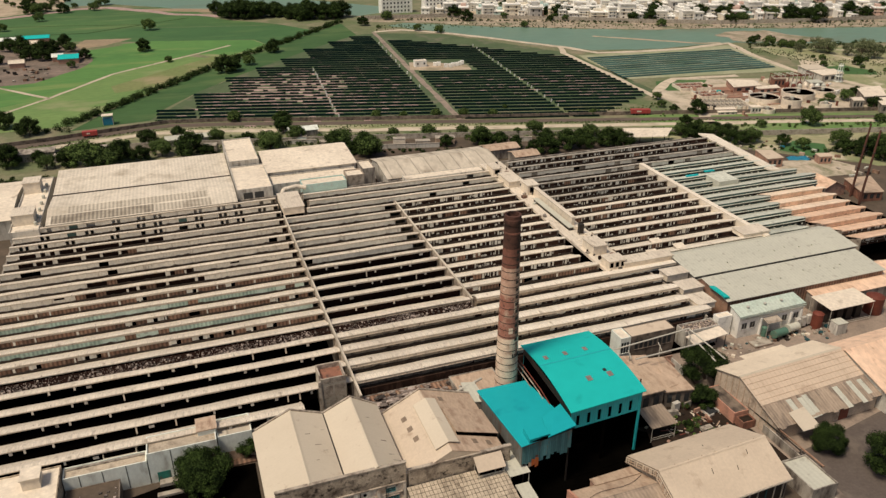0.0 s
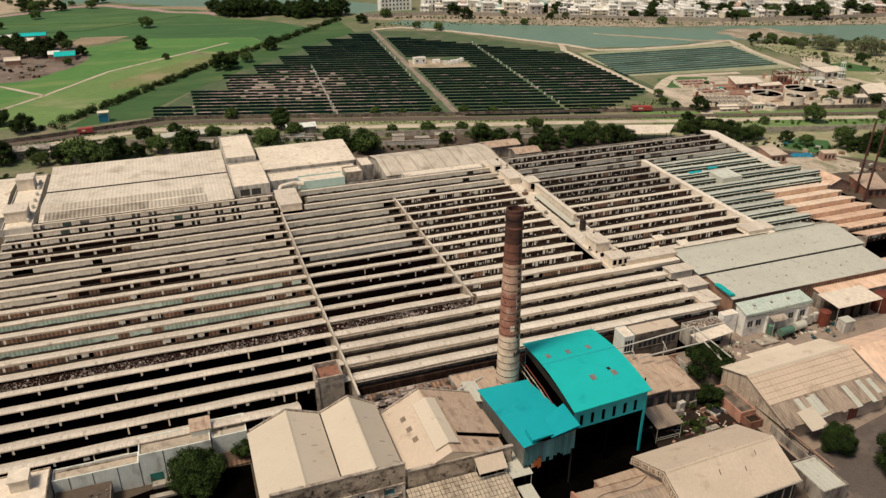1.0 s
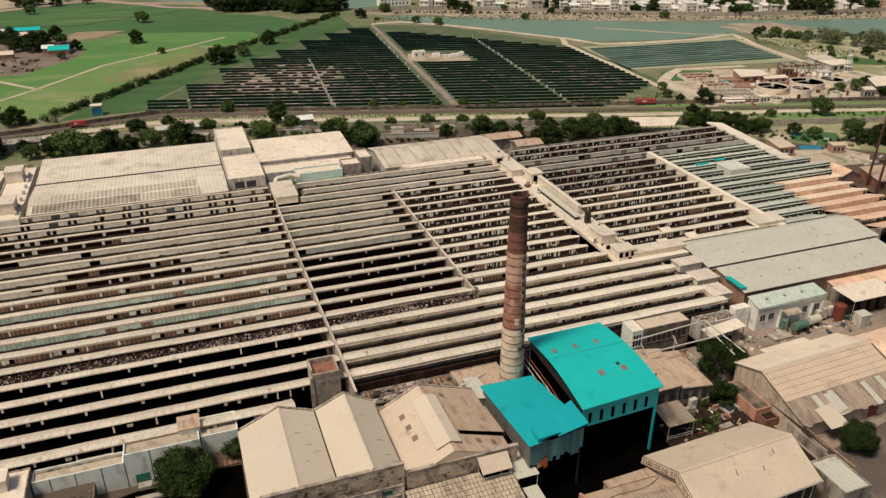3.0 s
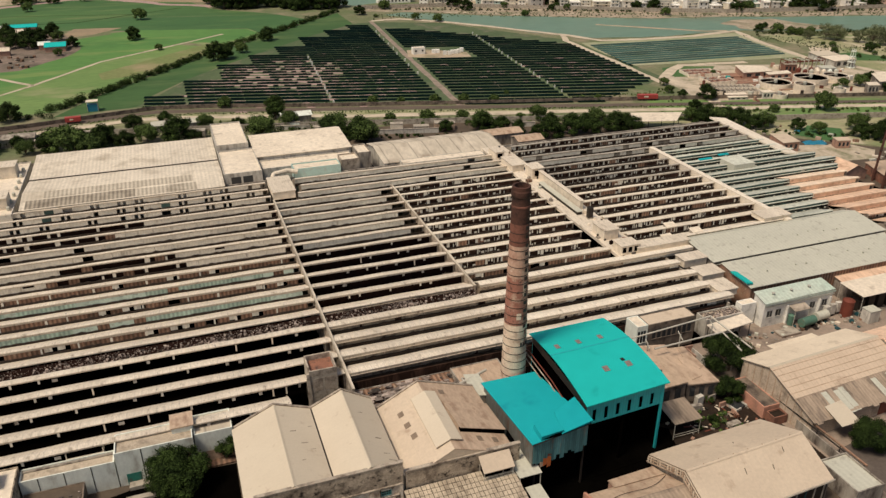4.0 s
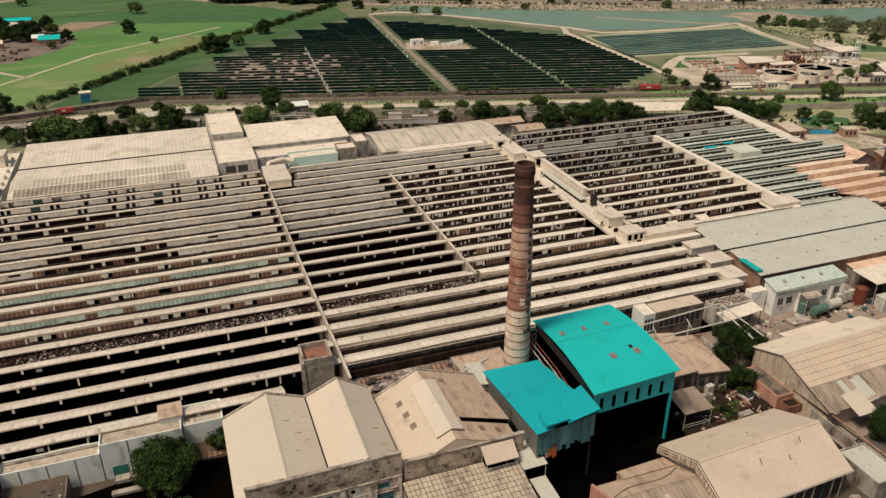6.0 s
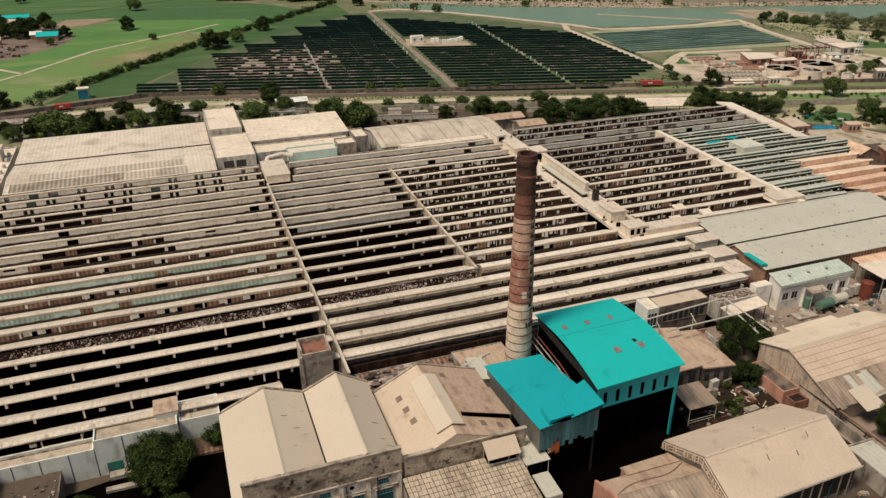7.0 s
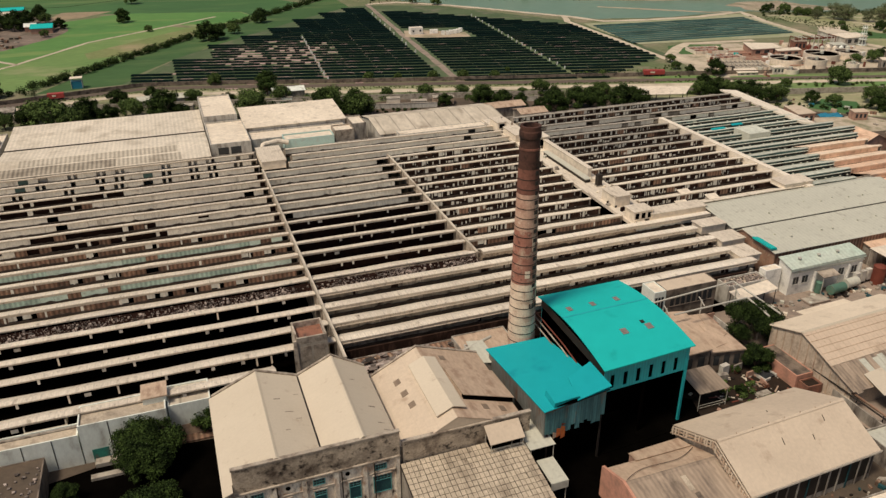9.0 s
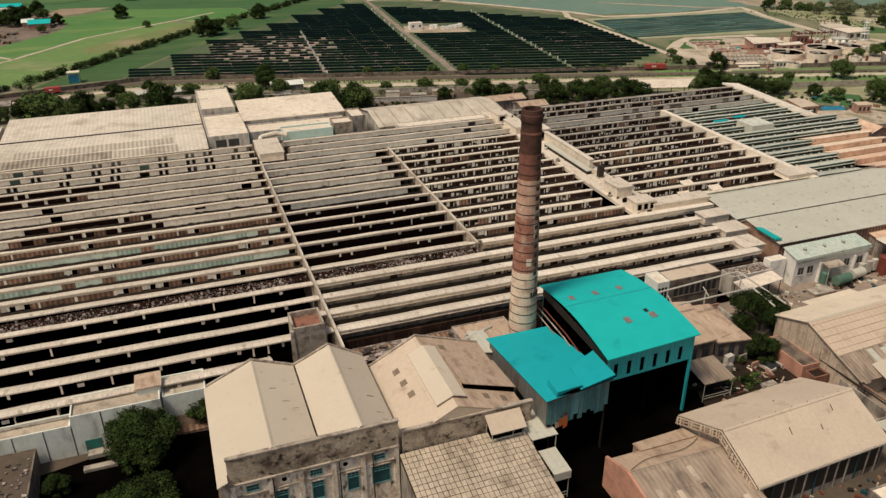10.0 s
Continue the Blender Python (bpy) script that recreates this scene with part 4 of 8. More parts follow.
def parapet(name, x, y0, y1, w, z, label, base=0.0):
    t = thing(name, label, "wall", (x, y0, 0), kind="structure")
    part("masonry", box(-w / 2, w / 2, 0, y1 - y0, base, z - 0.18), M_BEAM, t)
    n = int((y1 - y0) / 3.0)
    cap = Shape().box(-w / 2 - 0.08, w / 2 + 0.08, 0, 2.96, 0, 0.18).mesh("coping", M_DIRTYR)
    for i in range(n):
        part("coping", cap, None, t, at=(rng.uniform(-0.03, 0.03), 3.0 * i, z - 0.18 + rng.uniform(-0.03, 0.03)))
    return t


parapet("wall_parapet_west", 26.25, 122.0, 218.0, 0.4, 7.4, "long stained concrete parapet between two halls")
parapet("wall_parapet_centre", 61.7, 151.0, 219.0, 0.36, 7.3, "long stained concrete parapet between two halls")
single("wall_cross", box(26.5, 101.0, 151.2, 151.55, 4.5, 6.5), M_LICHEN, "stained cross wall between the mill's bays", "wall", kind="structure")
# broad gutter roofs running across the halls
gut = thing("flat_roof_east", "broad flat concrete gutter roof between halls", "roof", kind="structure")
part("slab", box(155.0, 156.7, 156.0, 222.0, 0, 7.2), M_ROOFPALE, gut)
gut = thing("flat_roof_far_east", "flat concrete roof edge along the far bays", "roof", kind="structure")
part("slab", Shape().slab([(195.6, 202, 6.9), (199.2, 200, 6.9), (203.2, 243.0, 6.9), (198.4, 246.0, 6.9)], 0.6), M_ROOFPALE, gut)
spine = thing("flat_roof_spine", "flat concrete service roof between the halls", "roof", kind="structure")
part("slab", box(101.2, 109.4, 152.0, 243.0, 5.7, 6.4), M_ROOF, spine)


def roof_box(x, y, z, w, d, h, label, cat="roof box", body=M_PALE, lid=M_ROOF, openings=0, yaw=0.0):
    """A small plastered structure on a roof: walls, an overhanging slab and dark openings in the face to -y."""
    t = thing("roof_structure", label, cat, pose(x, y, z, 0, 0, yaw))
    part("wall", box(-w / 2, w / 2, -d / 2, d / 2, 0, h), body, t)
    part("slab", box(-w / 2 - 0.2, w / 2 + 0.2, -d / 2 - 0.2, d / 2 + 0.2, h, h + 0.22), lid, t)
    for i in range(openings):
        u = -w / 2 + w * (i + 0.5) / openings
        part("opening", box(u - w / openings * 0.3, u + w / openings * 0.3, -d / 2 - 0.02, -d / 2 + 0.1, h * 0.25, h * 0.85), M_SHADEBLK, t, "dark opening")
    return t


roof_box(104.5, 166.0, 6.4, 4.2, 6.0, 2.6, "cream plastered stair head on the mill roof")
roof_box(104.5, 156.0, 6.4, 5.0, 4.0, 2.3, "plastered roof room with three dark openings", openings=3)
roof_box(106.5, 212.0, 6.4, 4.0, 5.0, 3.2, "small cream stair head on the mill roof", openings=1)
roof_box(103.5, 222.0, 6.4, 4.0, 9.0, 2.0, "low plastered duct on the mill roof")
roof_box(107.0, 196.0, 6.4, 1.0, 26.0, 2.6, "long cream duct wall on the mill roof")
roof_box(104.8, 192.0, 6.4, 1.4, 24.0, 0.9, "long dark duct on the mill roof", "duct", M_IRON, M_GREYR)
roof_box(102.6, 233.0, 6.4, 3.0, 6.0, 2.4, "small plastered roof structure", openings=1)
roof_box(114.0, 155.2, 5.6, 15.0, 3.6, 2.2, "long cream plastered water tank on the mill roof", "tank")
for x, y in ((121.5, 164.5), (116.5, 158.5), (126.0, 159.5)):
    hatch = thing("roof_hatch", "small pale sloping roof hatch", "hatch", (x, y, 6.6))
    part("lid", Shape().slab([(0, -1.6, 0.5), (3.2, -1.6, 0.5), (3.2, 0.6, 1.0), (0, 0.6, 1.0)], 0.1), M_PALE, hatch)
    part("curb", box(0.2, 3.0, -1.2, 0.4, -0.2, 0.42), M_GRIME, hatch)
ring = thing("ventilator", "rusty round roof ventilator", "ventilator", (107.4, 161.0, 6.4))
part("drum", Shape().lathe([(0.9, 0), (0.9, 0.7), (0.6, 0.7), (0.6, 0.2)], 16), M_RUST, ring)

for i in range(60):
    y = rng.uniform(153, 242)
    w = rng.uniform(0.2, 0.9)
    single("roof_clutter", box(-w, w, -w * rng.uniform(0.3, 1.2), w * 0.6, 0, rng.uniform(0.2, 1.0)), rng.choice((M_GRIME, M_IRON, M_PALE, M_BROWN, M_GREYR, M_DARKBOARD)), "small box or heap lying on the service roof", "roof clutter", pose(rng.uniform(101.8, 108.8), y, 6.4, 0, 0, rng.uniform(0, 90)), "clutter on the service roof")
ac = thing("air_handler", "dark metal air handler on the service roof", "air handler", (106.2, 177.0, 6.4))
part("casing", box(-0.7, 0.7, -0.6, 0.6, 0.3, 3.2), M_IRON, ac)
part("base", box(-0.8, 0.8, -0.7, 0.7, 0, 0.3), M_CONC, ac)

# ---- tower on the mill's edge ----
tower = thing("lift_tower", "square stained concrete tower with an open top", "tower", (19.2, 127.0, 0))
part("wall", box(0, 5.2, 0, 5.6, 0, 8.2), M_CONC, tower)
for a in ((0, 5.2, 0, 0.3), (0, 5.2, 5.3, 5.6), (0, 0.3, 0.3, 5.3), (4.9, 5.2, 0.3, 5.3)):
    part("parapet", box(*a, 8.2, 9.4), M_BEAM, tower)
part("roof", box(0.3, 4.9, 0.3, 5.3, 8.2, 8.3), M_BRICK, tower, "rusty red roof inside the parapet")
part("buttress", Shape().prism([(0, 0), (0.9, 0), (0.5, 9.0), (0, 9.0)], "y", 0.0, 0.4), M_BEAM, tower, at=Matrix.Translation((-0.5, -0.2, 0)))
for x in (0.5, 2.8):
    part("panel_infill", box(x, x + 1.9, -0.03, 0.05, 4.8, 7.6), M_BEAM, tower, "stained wall panel")


# ---- pale roofs behind the mill ----
def pitched(name, label, x0, x1, y0, y1, eave, ridge, roof, walls=M_WHITE, along="x", cat="shed", over=0.4, ridge_at=0.5, floor_z=0.0, at=None, back=None, eave2=None):
    """A gabled shed: walls with gables, two roof slopes with thickness, and a ridge cap."""
    t = thing(name, label, cat, at or (x0, y0, 0))
    w, d = x1 - x0, y1 - y0
    th = 0.14
    if along == "x":
        m, e2 = d * ridge_at, eave if eave2 is None else eave2
        part("wall", Shape().prism([(0, floor_z), (0, eave - th), (m, ridge - th - 0.02), (d, e2 - th), (d, floor_z)], "x", 0, w), walls, t)
        k0, k1 = (ridge - eave) / m, (ridge - e2) / (d - m)
        part("roof_slope", Shape().slab([(-over, -over, eave - k0 * over), (w + over, -over, eave - k0 * over), (w + over, m, ridge), (-over, m, ridge)], th), roof, t)
        part("roof_slope", Shape().slab([(-over, m, ridge), (w + over, m, ridge), (w + over, d + over, e2 - k1 * over), (-over, d + over, e2 - k1 * over)], th), back or roof, t)
        part("ridge_cap", Shape().prism([(m - 0.35, ridge - 0.05), (m, ridge + 0.1), (m + 0.35, ridge - 0.05)], "x", -over, w + over), roof, t)
    else:
        m = w * ridge_at
        part("wall", Shape().prism([(0, floor_z), (0, eave - th), (m, ridge - th - 0.02), (w, eave - th), (w, floor_z)], "y", 0, d), walls, t)
        k0, k1 = (ridge - eave) / m, (ridge - eave) / (w - m)
        part("roof_slope", Shape().slab([(-over, -over, eave - k0 * over), (m, -over, ridge), (m, d + over, ridge), (-over, d + over, eave - k0 * over)], th), roof, t)
        part("roof_slope", Shape().slab([(m, -over, ridge), (w + over, -over, eave - k1 * over), (w + over, d + over, eave - k1 * over), (m, d + over, ridge)], th), roof, t)
        part("ridge_cap", Shape().prism([(m - 0.3, ridge - 0.05), (m, ridge + 0.08), (m + 0.3, ridge - 0.05)], "y", -over, d + over), roof, t)
    return t


def flat_block(name, label, x0, x1, y0, y1, h, body=M_WHITE, top=M_PALE, lip=0.5, cat="building", openings=()):
    """A flat-roofed block with a parapet; openings: (x, width, z0, z1) in the face to -y."""
    t = thing(name, label, cat, (x0, y0, 0))
    w, d = x1 - x0, y1 - y0
    part("wall", box(0, w, 0, d, 0, h), body, t)
    part("roof", box(0.2, w - 0.2, 0.2, d - 0.2, h, h + 0.06), top, t)
    for a in ((0, w, 0, 0.2), (0, w, d - 0.2, d), (0, 0.2, 0.2, d - 0.2), (w - 0.2, w, 0.2, d - 0.2)):
        part("parapet", box(*a, h, h + lip), body, t)
    for x, ww, z0, z1 in openings:
        o = part("window", box(x, x + ww, -0.04, 0.05, z0, z1), M_GLASS, t, "dark window opening")
        part("sill", box(x - 0.1, x + ww + 0.1, -0.15, 0.0, z0 - 0.12, z0), body, o)
    return t


def quad_block(name, label, pts, h, walls, roof, cat="building"):
    """A flat-roofed building on a four-cornered plan, with an overhanging roof slab and dark openings."""
    cx, cy = sum(p[0] for p in pts) / 4, sum(p[1] for p in pts) / 4
    t = thing(name, label, cat, (cx, cy, 0.07))
    q = [(x - cx, y - cy) for x, y in pts]
    part("wall", Shape().hexa([(x, y, 0) for x, y in q] + [(x, y, h) for x, y in q]), walls, t)
    part("roof", Shape().hexa([(x * 1.05, y * 1.05, h) for x, y in q] + [(x * 1.05, y * 1.05, h + 0.25) for x, y in q]), roof, t)
    (ax, ay), (bx, by) = q[0], q[1]
    for i in range(3):
        u, v = 0.12 + 0.3 * i, 0.28 + 0.3 * i
        a, b = (ax + (bx - ax) * u, ay + (by - ay) * u), (ax + (bx - ax) * v, ay + (by - ay) * v)
        part("opening", Shape().hexa([(p[0] * 1.01, p[1] * 1.01 + dy, z) for z in (h * 0.3, h * 0.8) for p, dy in ((a, 0), (b, 0), (b, 0.3), (a, 0.3))]), M_GLASS, t, "dark opening")
    return t


pitched("weaving_shed", "wide low shed with stained corrugated cement roof", -41.5, 13.8, 259.2, 283.2, 7.5, 8.3, M_ASB, cat="shed", ridge_at=0.94)
pitched("weaving_shed", "wide low shed with stained corrugated cement roof", -41.5, 13.8, 234.5, 258.6, 7.4, 8.6, M_ASB, cat="shed", ridge_at=0.417)
single("valley_gutter", box(-41.9, 14.2, 258.5, 259.3, 7.34, 7.56), M_GUTTER, "dark gutter between two shed roofs", "gutter")
flat_block("stair_block", "cream flat-roofed block with two stair heads", -51.5, -43.5, 232.0, 279.0, 6.8, M_WHITE, M_PALE)
roof_box(-48.0, 241.0, 6.9, 6.0, 6.5, 3.2, "cream stair head on a flat roof")
roof_box(-48.5, 268.0, 6.9, 5.0, 6.0, 3.6, "cream stair head on a flat roof")
for i in range(7):
    single("roof_tank", Shape().lathe([(0.5, 0), (0.5, 0.9), (0.3, 1.1)], 10), M_GREYR, "small grey water tank on a roof", "water tank", (-44.8, 237.0 + i * 5.6, 6.95), "tanks on the stair block")
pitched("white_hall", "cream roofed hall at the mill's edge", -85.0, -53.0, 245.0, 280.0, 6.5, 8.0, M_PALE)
flat_block("white_block", "tall white flat-roofed block", 14.5, 25.0, 264.5, 291.0, 10.0)
flat_block("white_block", "white flat-roofed block with a dark loading opening", 14.6, 26.2, 240.5, 264.0, 8.2, openings=((2.0, 3.0, 5.2, 7.4), (5.6, 3.0, 5.2, 7.4)))
pitched("white_hall", "broad hall with a bright cream roof", 26.5, 58.0, 255.0, 279.5, 8.3, 9.6, M_PALE, ridge_at=0.8)
flat_block("front_range", "low cream range along the hall", 27.0, 57.0, 246.0, 254.6, 6.6, M_WHITE, M_PALE)
flat_block("aqua_block", "pale aqua painted block on the roof line", 36.0, 51.0, 239.8, 245.6, 7.4, M_AQUAD, M_PALE)
flat_block("cream_block", "small cream plastered flat-roofed block", 52.0, 58.0, 243.0, 249.0, 7.6, M_BEAM)
flat_block("cream_block", "tall cream plastered flat-roofed block", 58.5, 63.0, 247.0, 256.0, 8.0, M_GRIME)
pitched("grey_hall", "hall with a dirty grey-brown sheet roof", 66.0, 109.0, 241.0, 263.0, 6.0, 7.6, M_DIRTYR, ridge_at=0.6)
flat_block("front_range", "low cream strip roof before the grey hall", 71.0, 100.0, 236.4, 240.8, 6.4, M_WHITE, M_PALE, 0.2)
for x0, x1, y0, y1, m in ((-40.5, -11.2, 234.6, 239.4, M_ASBD), (-11.0, 6.2, 234.6, 239.0, M_ASBM), (-36.0, 5.4, 240.2, 244.2, M_ASBM)):
    single("roof_sheet", Shape().slab([(x0, y0, 7.4 + (y0 - 234.5) * 0.12 + 0.07), (x1, y0, 7.4 + (y0 - 234.5) * 0.12 + 0.07), (x1, y1, 7.4 + (y1 - 234.5) * 0.12 + 0.07), (x0, y1, 7.4 + (y1 - 234.5) * 0.12 + 0.07)], 0.06), m, "patch of darker ribbed sheets on a shed roof", "roof sheet", group="sheets on the weaving shed")
flat_block("roof_room", "raised pale green metal room on the saw-tooth roof", 169.0, 177.0, 195.0, 202.0, 7.8, M_GREYR, M_MINT, 0.1)
for x, y, l in ((163.0, 204.6, 5.0), (172.0, 206.4, 4.0)):
    single("teal_sheet", Shape().slab([(x, y, 7.2), (x + l, y, 7.2), (x + l, y + 1.0, 7.35), (x, y + 1.0, 7.35)], 0.2), M_TEAL2, "teal metal sheet lying on the roof", "metal sheet", group="teal sheets on the roof")
roof_box(30.0, 228.5, 5.6, 6.5, 13.0, 2.2, "cream roof plant room with a sunken court", openings=0)
duct = thing("duct", "bent pale metal duct on the roof", "duct", (28.0, 236.0, 6.0))
for a, b in (((0, 0, 0), (1.5, 3, 1.5)), ((1.5, 3, 1.5), (6, 4, 1.8)), ((6, 4, 1.8), (9, 3.4, 1.2))):
    part("duct_section", Shape().tube(a, b, 0.7, 10), M_PALE, duct)
open_shed = thing("open_shed", "white roofed open storage shed", "shed", (172.4, 258.0, 0))
part("roof_slope", Shape().slab([(0, 0, 4.4), (16.4, -4.8, 4.4), (24.4, 3.0, 5.0), (4.4, 9.6, 5.0)], 0.15), M_PALE, open_shed)
for x, y in ((1, 0.4), (6, -1.2), (11, -2.6), (15.8, -4), (5, 8.8), (23, 2.6)):
    part("post", Shape().tube((x, y, 0), (x, y, 4.5), 0.15, 6), M_IRON, open_shed)

# ---- grey metal roofs east of the mill ----
pitched("grey_shed", "large shed with a grey-green metal roof", 121.5, 176.0, 143.5, 157.5, 6.4, 7.6, M_GREYR, M_GRIME, ridge_at=0.75)
pitched("grey_shed", "large shed with a grey-green metal roof", 121.0, 171.0, 129.5, 141.5, 6.6, 7.8, M_GREYR, M_BROWN, ridge_at=0.85)
for i in range(13):
    single("roof_vent", VENT, None, "small grey roof ventilator", "ventilator", (126.0 + i * 2.9, 134.5 + rng.uniform(-1.5, 3), 7.1), "ventilators on the grey roofs")
for i in range(8):
    single("roof_vent", VENT, None, "small grey roof ventilator", "ventilator", (134.0 + i * 4.2, 147.5 + rng.uniform(-1.5, 2.5), 6.7), "ventilators on the grey roofs")
roof_box(153.0, 160.0, 6.6, 9.0, 5.0, 1.2, "pale raised roof lantern")
single("roller_shutter", Shape().slab([(120.2, 130.0, 7.6), (121.8, 130.0, 7.3), (121.9, 136.0, 7.3), (120.3, 136.0, 7.6)], 0.4), M_TEAL, "bright teal metal awning on a roof edge", "awning")
roof_box(117.0, 140.0, 5.0, 6.0, 4.5, 1.5, "cream link roof between the halls")
roof_box(117.5, 147.0, 5.0, 6.5, 3.6, 1.8, "cream link roof between the halls")
roof_box(116.0, 133.5, 4.4, 5.0, 5.0, 1.6, "cream link roof between the halls")
office = thing("yard_office", "white office with a pale green metal roof", "office", (119.3, 122.8, 0))
part("wall", Shape().prism([(0, 0), (0, 6.1), (3.5, 7.0), (3.5, 0)], "x", 0, 19.2), CITY[0], office)
part("roof", Shape().slab([(-0.3, -0.45, 6.3), (19.6, -0.1, 6.3), (18.9, 3.9, 7.35), (-0.3, 3.7, 7.35)], 0.14), M_OFFR, office, "pale green metal roof")
part("fascia", box(-0.3, 19.5, -0.42, -0.34, 5.75, 6.12), M_OFFR, office)
part("cable_tray", box(0.4, 19.4, -0.3, -0.1, 5.1, 5.3), M_GREYR, office)
for x in (3.5, 8.5, 13.5):
    part("roof_vent", Shape().lathe([(0.22, 0), (0.22, 0.3), (0.4, 0.35), (0.4, 0.5)], 10), M_PIPE, office, at=(x, 1.8, 6.85))
for x in (1.0, 3.4, 9.6, 13.0, 16.5):
    w = part("window", box(x, x + 1.4, -0.05, 0.05, 2.4, 4.0), M_GLASS, office, "dark window")
    part("sill", box(x - 0.1, x + 1.5, -0.16, -0.05, 2.28, 2.4), M_WHITE, w)
    part("glazing_bar", box(x + 0.67, x + 0.73, -0.08, -0.05, 2.4, 4.0), M_WHITE, w)
for x in (6.2, 15.2, 18.3):
    part("buttress", box(x, x + 0.35, -0.6, 0.0, 0, 4.6), CITY[0], office)
aw = part("awning", Shape().slab([(6.8, -2.2, 4.0), (11.2, -2.2, 4.0), (11.2, 0, 4.5), (6.8, 0, 4.5)], 0.1), M_BEAM, office, "tan sheet awning")
for x in (7.0, 11.0):
    part("post", Shape().tube((x, -2.1, 0), (x, -2.1, 4.0), 0.08, 6), M_PIPE, aw)
flat_block("white_block", "white plastered wing of the office", 114.8, 118.8, 124.8, 126.8, 5.4, CITY[0], M_PALE, 0.2)
flat_block("rubble_roof_block", "low flat block with rubble on its roof", 104.5, 114.2, 123.4, 126.8, 4.2, M_WHITE, M_PINKT)
s = Shape()
for i in range(220):
    x, y, w = rng.uniform(105, 113.8), rng.uniform(123.8, 126.4), rng.uniform(0.05, 0.2)
    s.hexa([(x + dx * w, y + dy * w * rng.uniform(0.6, 1.4), 4.3 + w * (0.7 + dz * 0.6)) for dz in (-1, 1) for dx, dy in ((-1, -1), (1, -1), (1, 1), (-1, 1))])
single("rubble", s, M_DEBRIS, "scattered rubble on a flat roof", "rubble", kind="stuff")
lean = thing("open_canopy", "pale open canopy roof on posts", "canopy", pose(104.0, 119.2, 0, 0, 0, 7.0))
part("roof_slope", Shape().slab([(0, 0, 3.9), (10.5, 0, 3.9), (10.5, 3.0, 4.4), (0, 3.0, 4.4)], 0.12), M_PALE, lean)
part("ridge_purlin", Shape().tube((0, 2.8, 4.2), (10.5, 2.8, 4.2), 0.07, 6), M_IRON, lean)
for x, y in ((0.3, 0.3), (5.2, 0.3), (10.2, 0.3), (0.3, 2.7), (10.2, 2.7)):
    part("post", Shape().tube((x, y, 0), (x, y, 3.9), 0.09, 6), M_IRON, lean)
# Wall colour darkened for the shade on this front.
flat_block("pump_house", "weathered flat-roofed block with glazed front", 89.2, 100.9, 122.8, 126.8, 6.9, M_DUSTSHADE, M_PINKT, 0.12, openings=[(1.2 + i * 1.25, 0.8, 3.4, 5.6) for i in range(8)])
bay = flat_block("glazed_bay", "pale bay with tall narrow windows", 86.4, 89.0, 122.6, 126.8, 7.0, M_AQUA, M_PALE, 0.2, openings=((0.25, 0.5, 3.2, 6.0), (0.95, 0.5, 3.2, 6.0), (1.65, 0.5, 3.2, 6.0)))

# ---- chimney ----
CH = (54.2, 114.0)
chimney = thing("chimney", "tall tapered brick chimney, cream below and smoke-blackened at the top", "chimney", Matrix.Translation((CH[0], CH[1], -3.0)) @ Matrix.Scale(1.034, 4))


def ch_r(z):
    return 2.45 - (2.45 - 1.42) * z / 47.0


for name, z0, z1, m, lab in (("shaft_lower", 2.9, 22.8, M_CHLOW, "cream limewashed brick"), ("shaft_middle", 22.8, 31.7, M_CHMID, "worn red brick"), ("shaft_faded", 31.7, 37.4, M_CHPALE, "faded pinkish brick"),
                             ("shaft_sooty", 37.4, 41.2, M_CHDK, "dark red sooty brick"), ("shaft_upper", 41.2, 46.6, M_CHTOP, "smoke-blackened brick")):
    part(name, Shape().lathe([(ch_r(z0 + (z1 - z0) * i / 6), z0 + (z1 - z0) * i / 6) for i in range(7)], 32), m, chimney, lab)
for i in range(19):
    z = 39.6 - 1.5 * i
    part("band", Shape().lathe([(ch_r(z) - 0.02, z), (ch_r(z) + 0.035, z + 0.02), (ch_r(z) + 0.035, z + 0.12), (ch_r(z) - 0.02, z + 0.14)], 32), M_IRON, chimney, "dark iron band")
part("crown", Shape().lathe([(1.42, 45.4), (1.6, 45.8), (1.6, 46.6), (1.5, 46.8), (1.5, 47.4), (1.15, 47.4), (1.1, 45.5)], 32), M_CHTOP, chimney)
part("collar", Shape().lathe([(ch_r(44.0) + 0.01, 43.9), (ch_r(44.0) + 0.07, 44.0), (ch_r(44.2) + 0.07, 44.2), (ch_r(44.3) + 0.01, 44.3)], 32), M_CHDK, chimney)
for i in range(13):
    z, a, w = 39.9 - 1.5 * i, radians(-68), (0.3, 0.34, 0.26)[i % 3]
    part("painted_letter", box(-w, w, -0.06, 0.02, 0, 0.62), M_MARK, chimney, "worn black painted mark", at=Matrix.Translation(((ch_r(z) + 0.02) * math.cos(a), (ch_r(z) + 0.02) * math.sin(a), z + 0.45)) @ pose(0, 0, 0, 0, 0, 22))
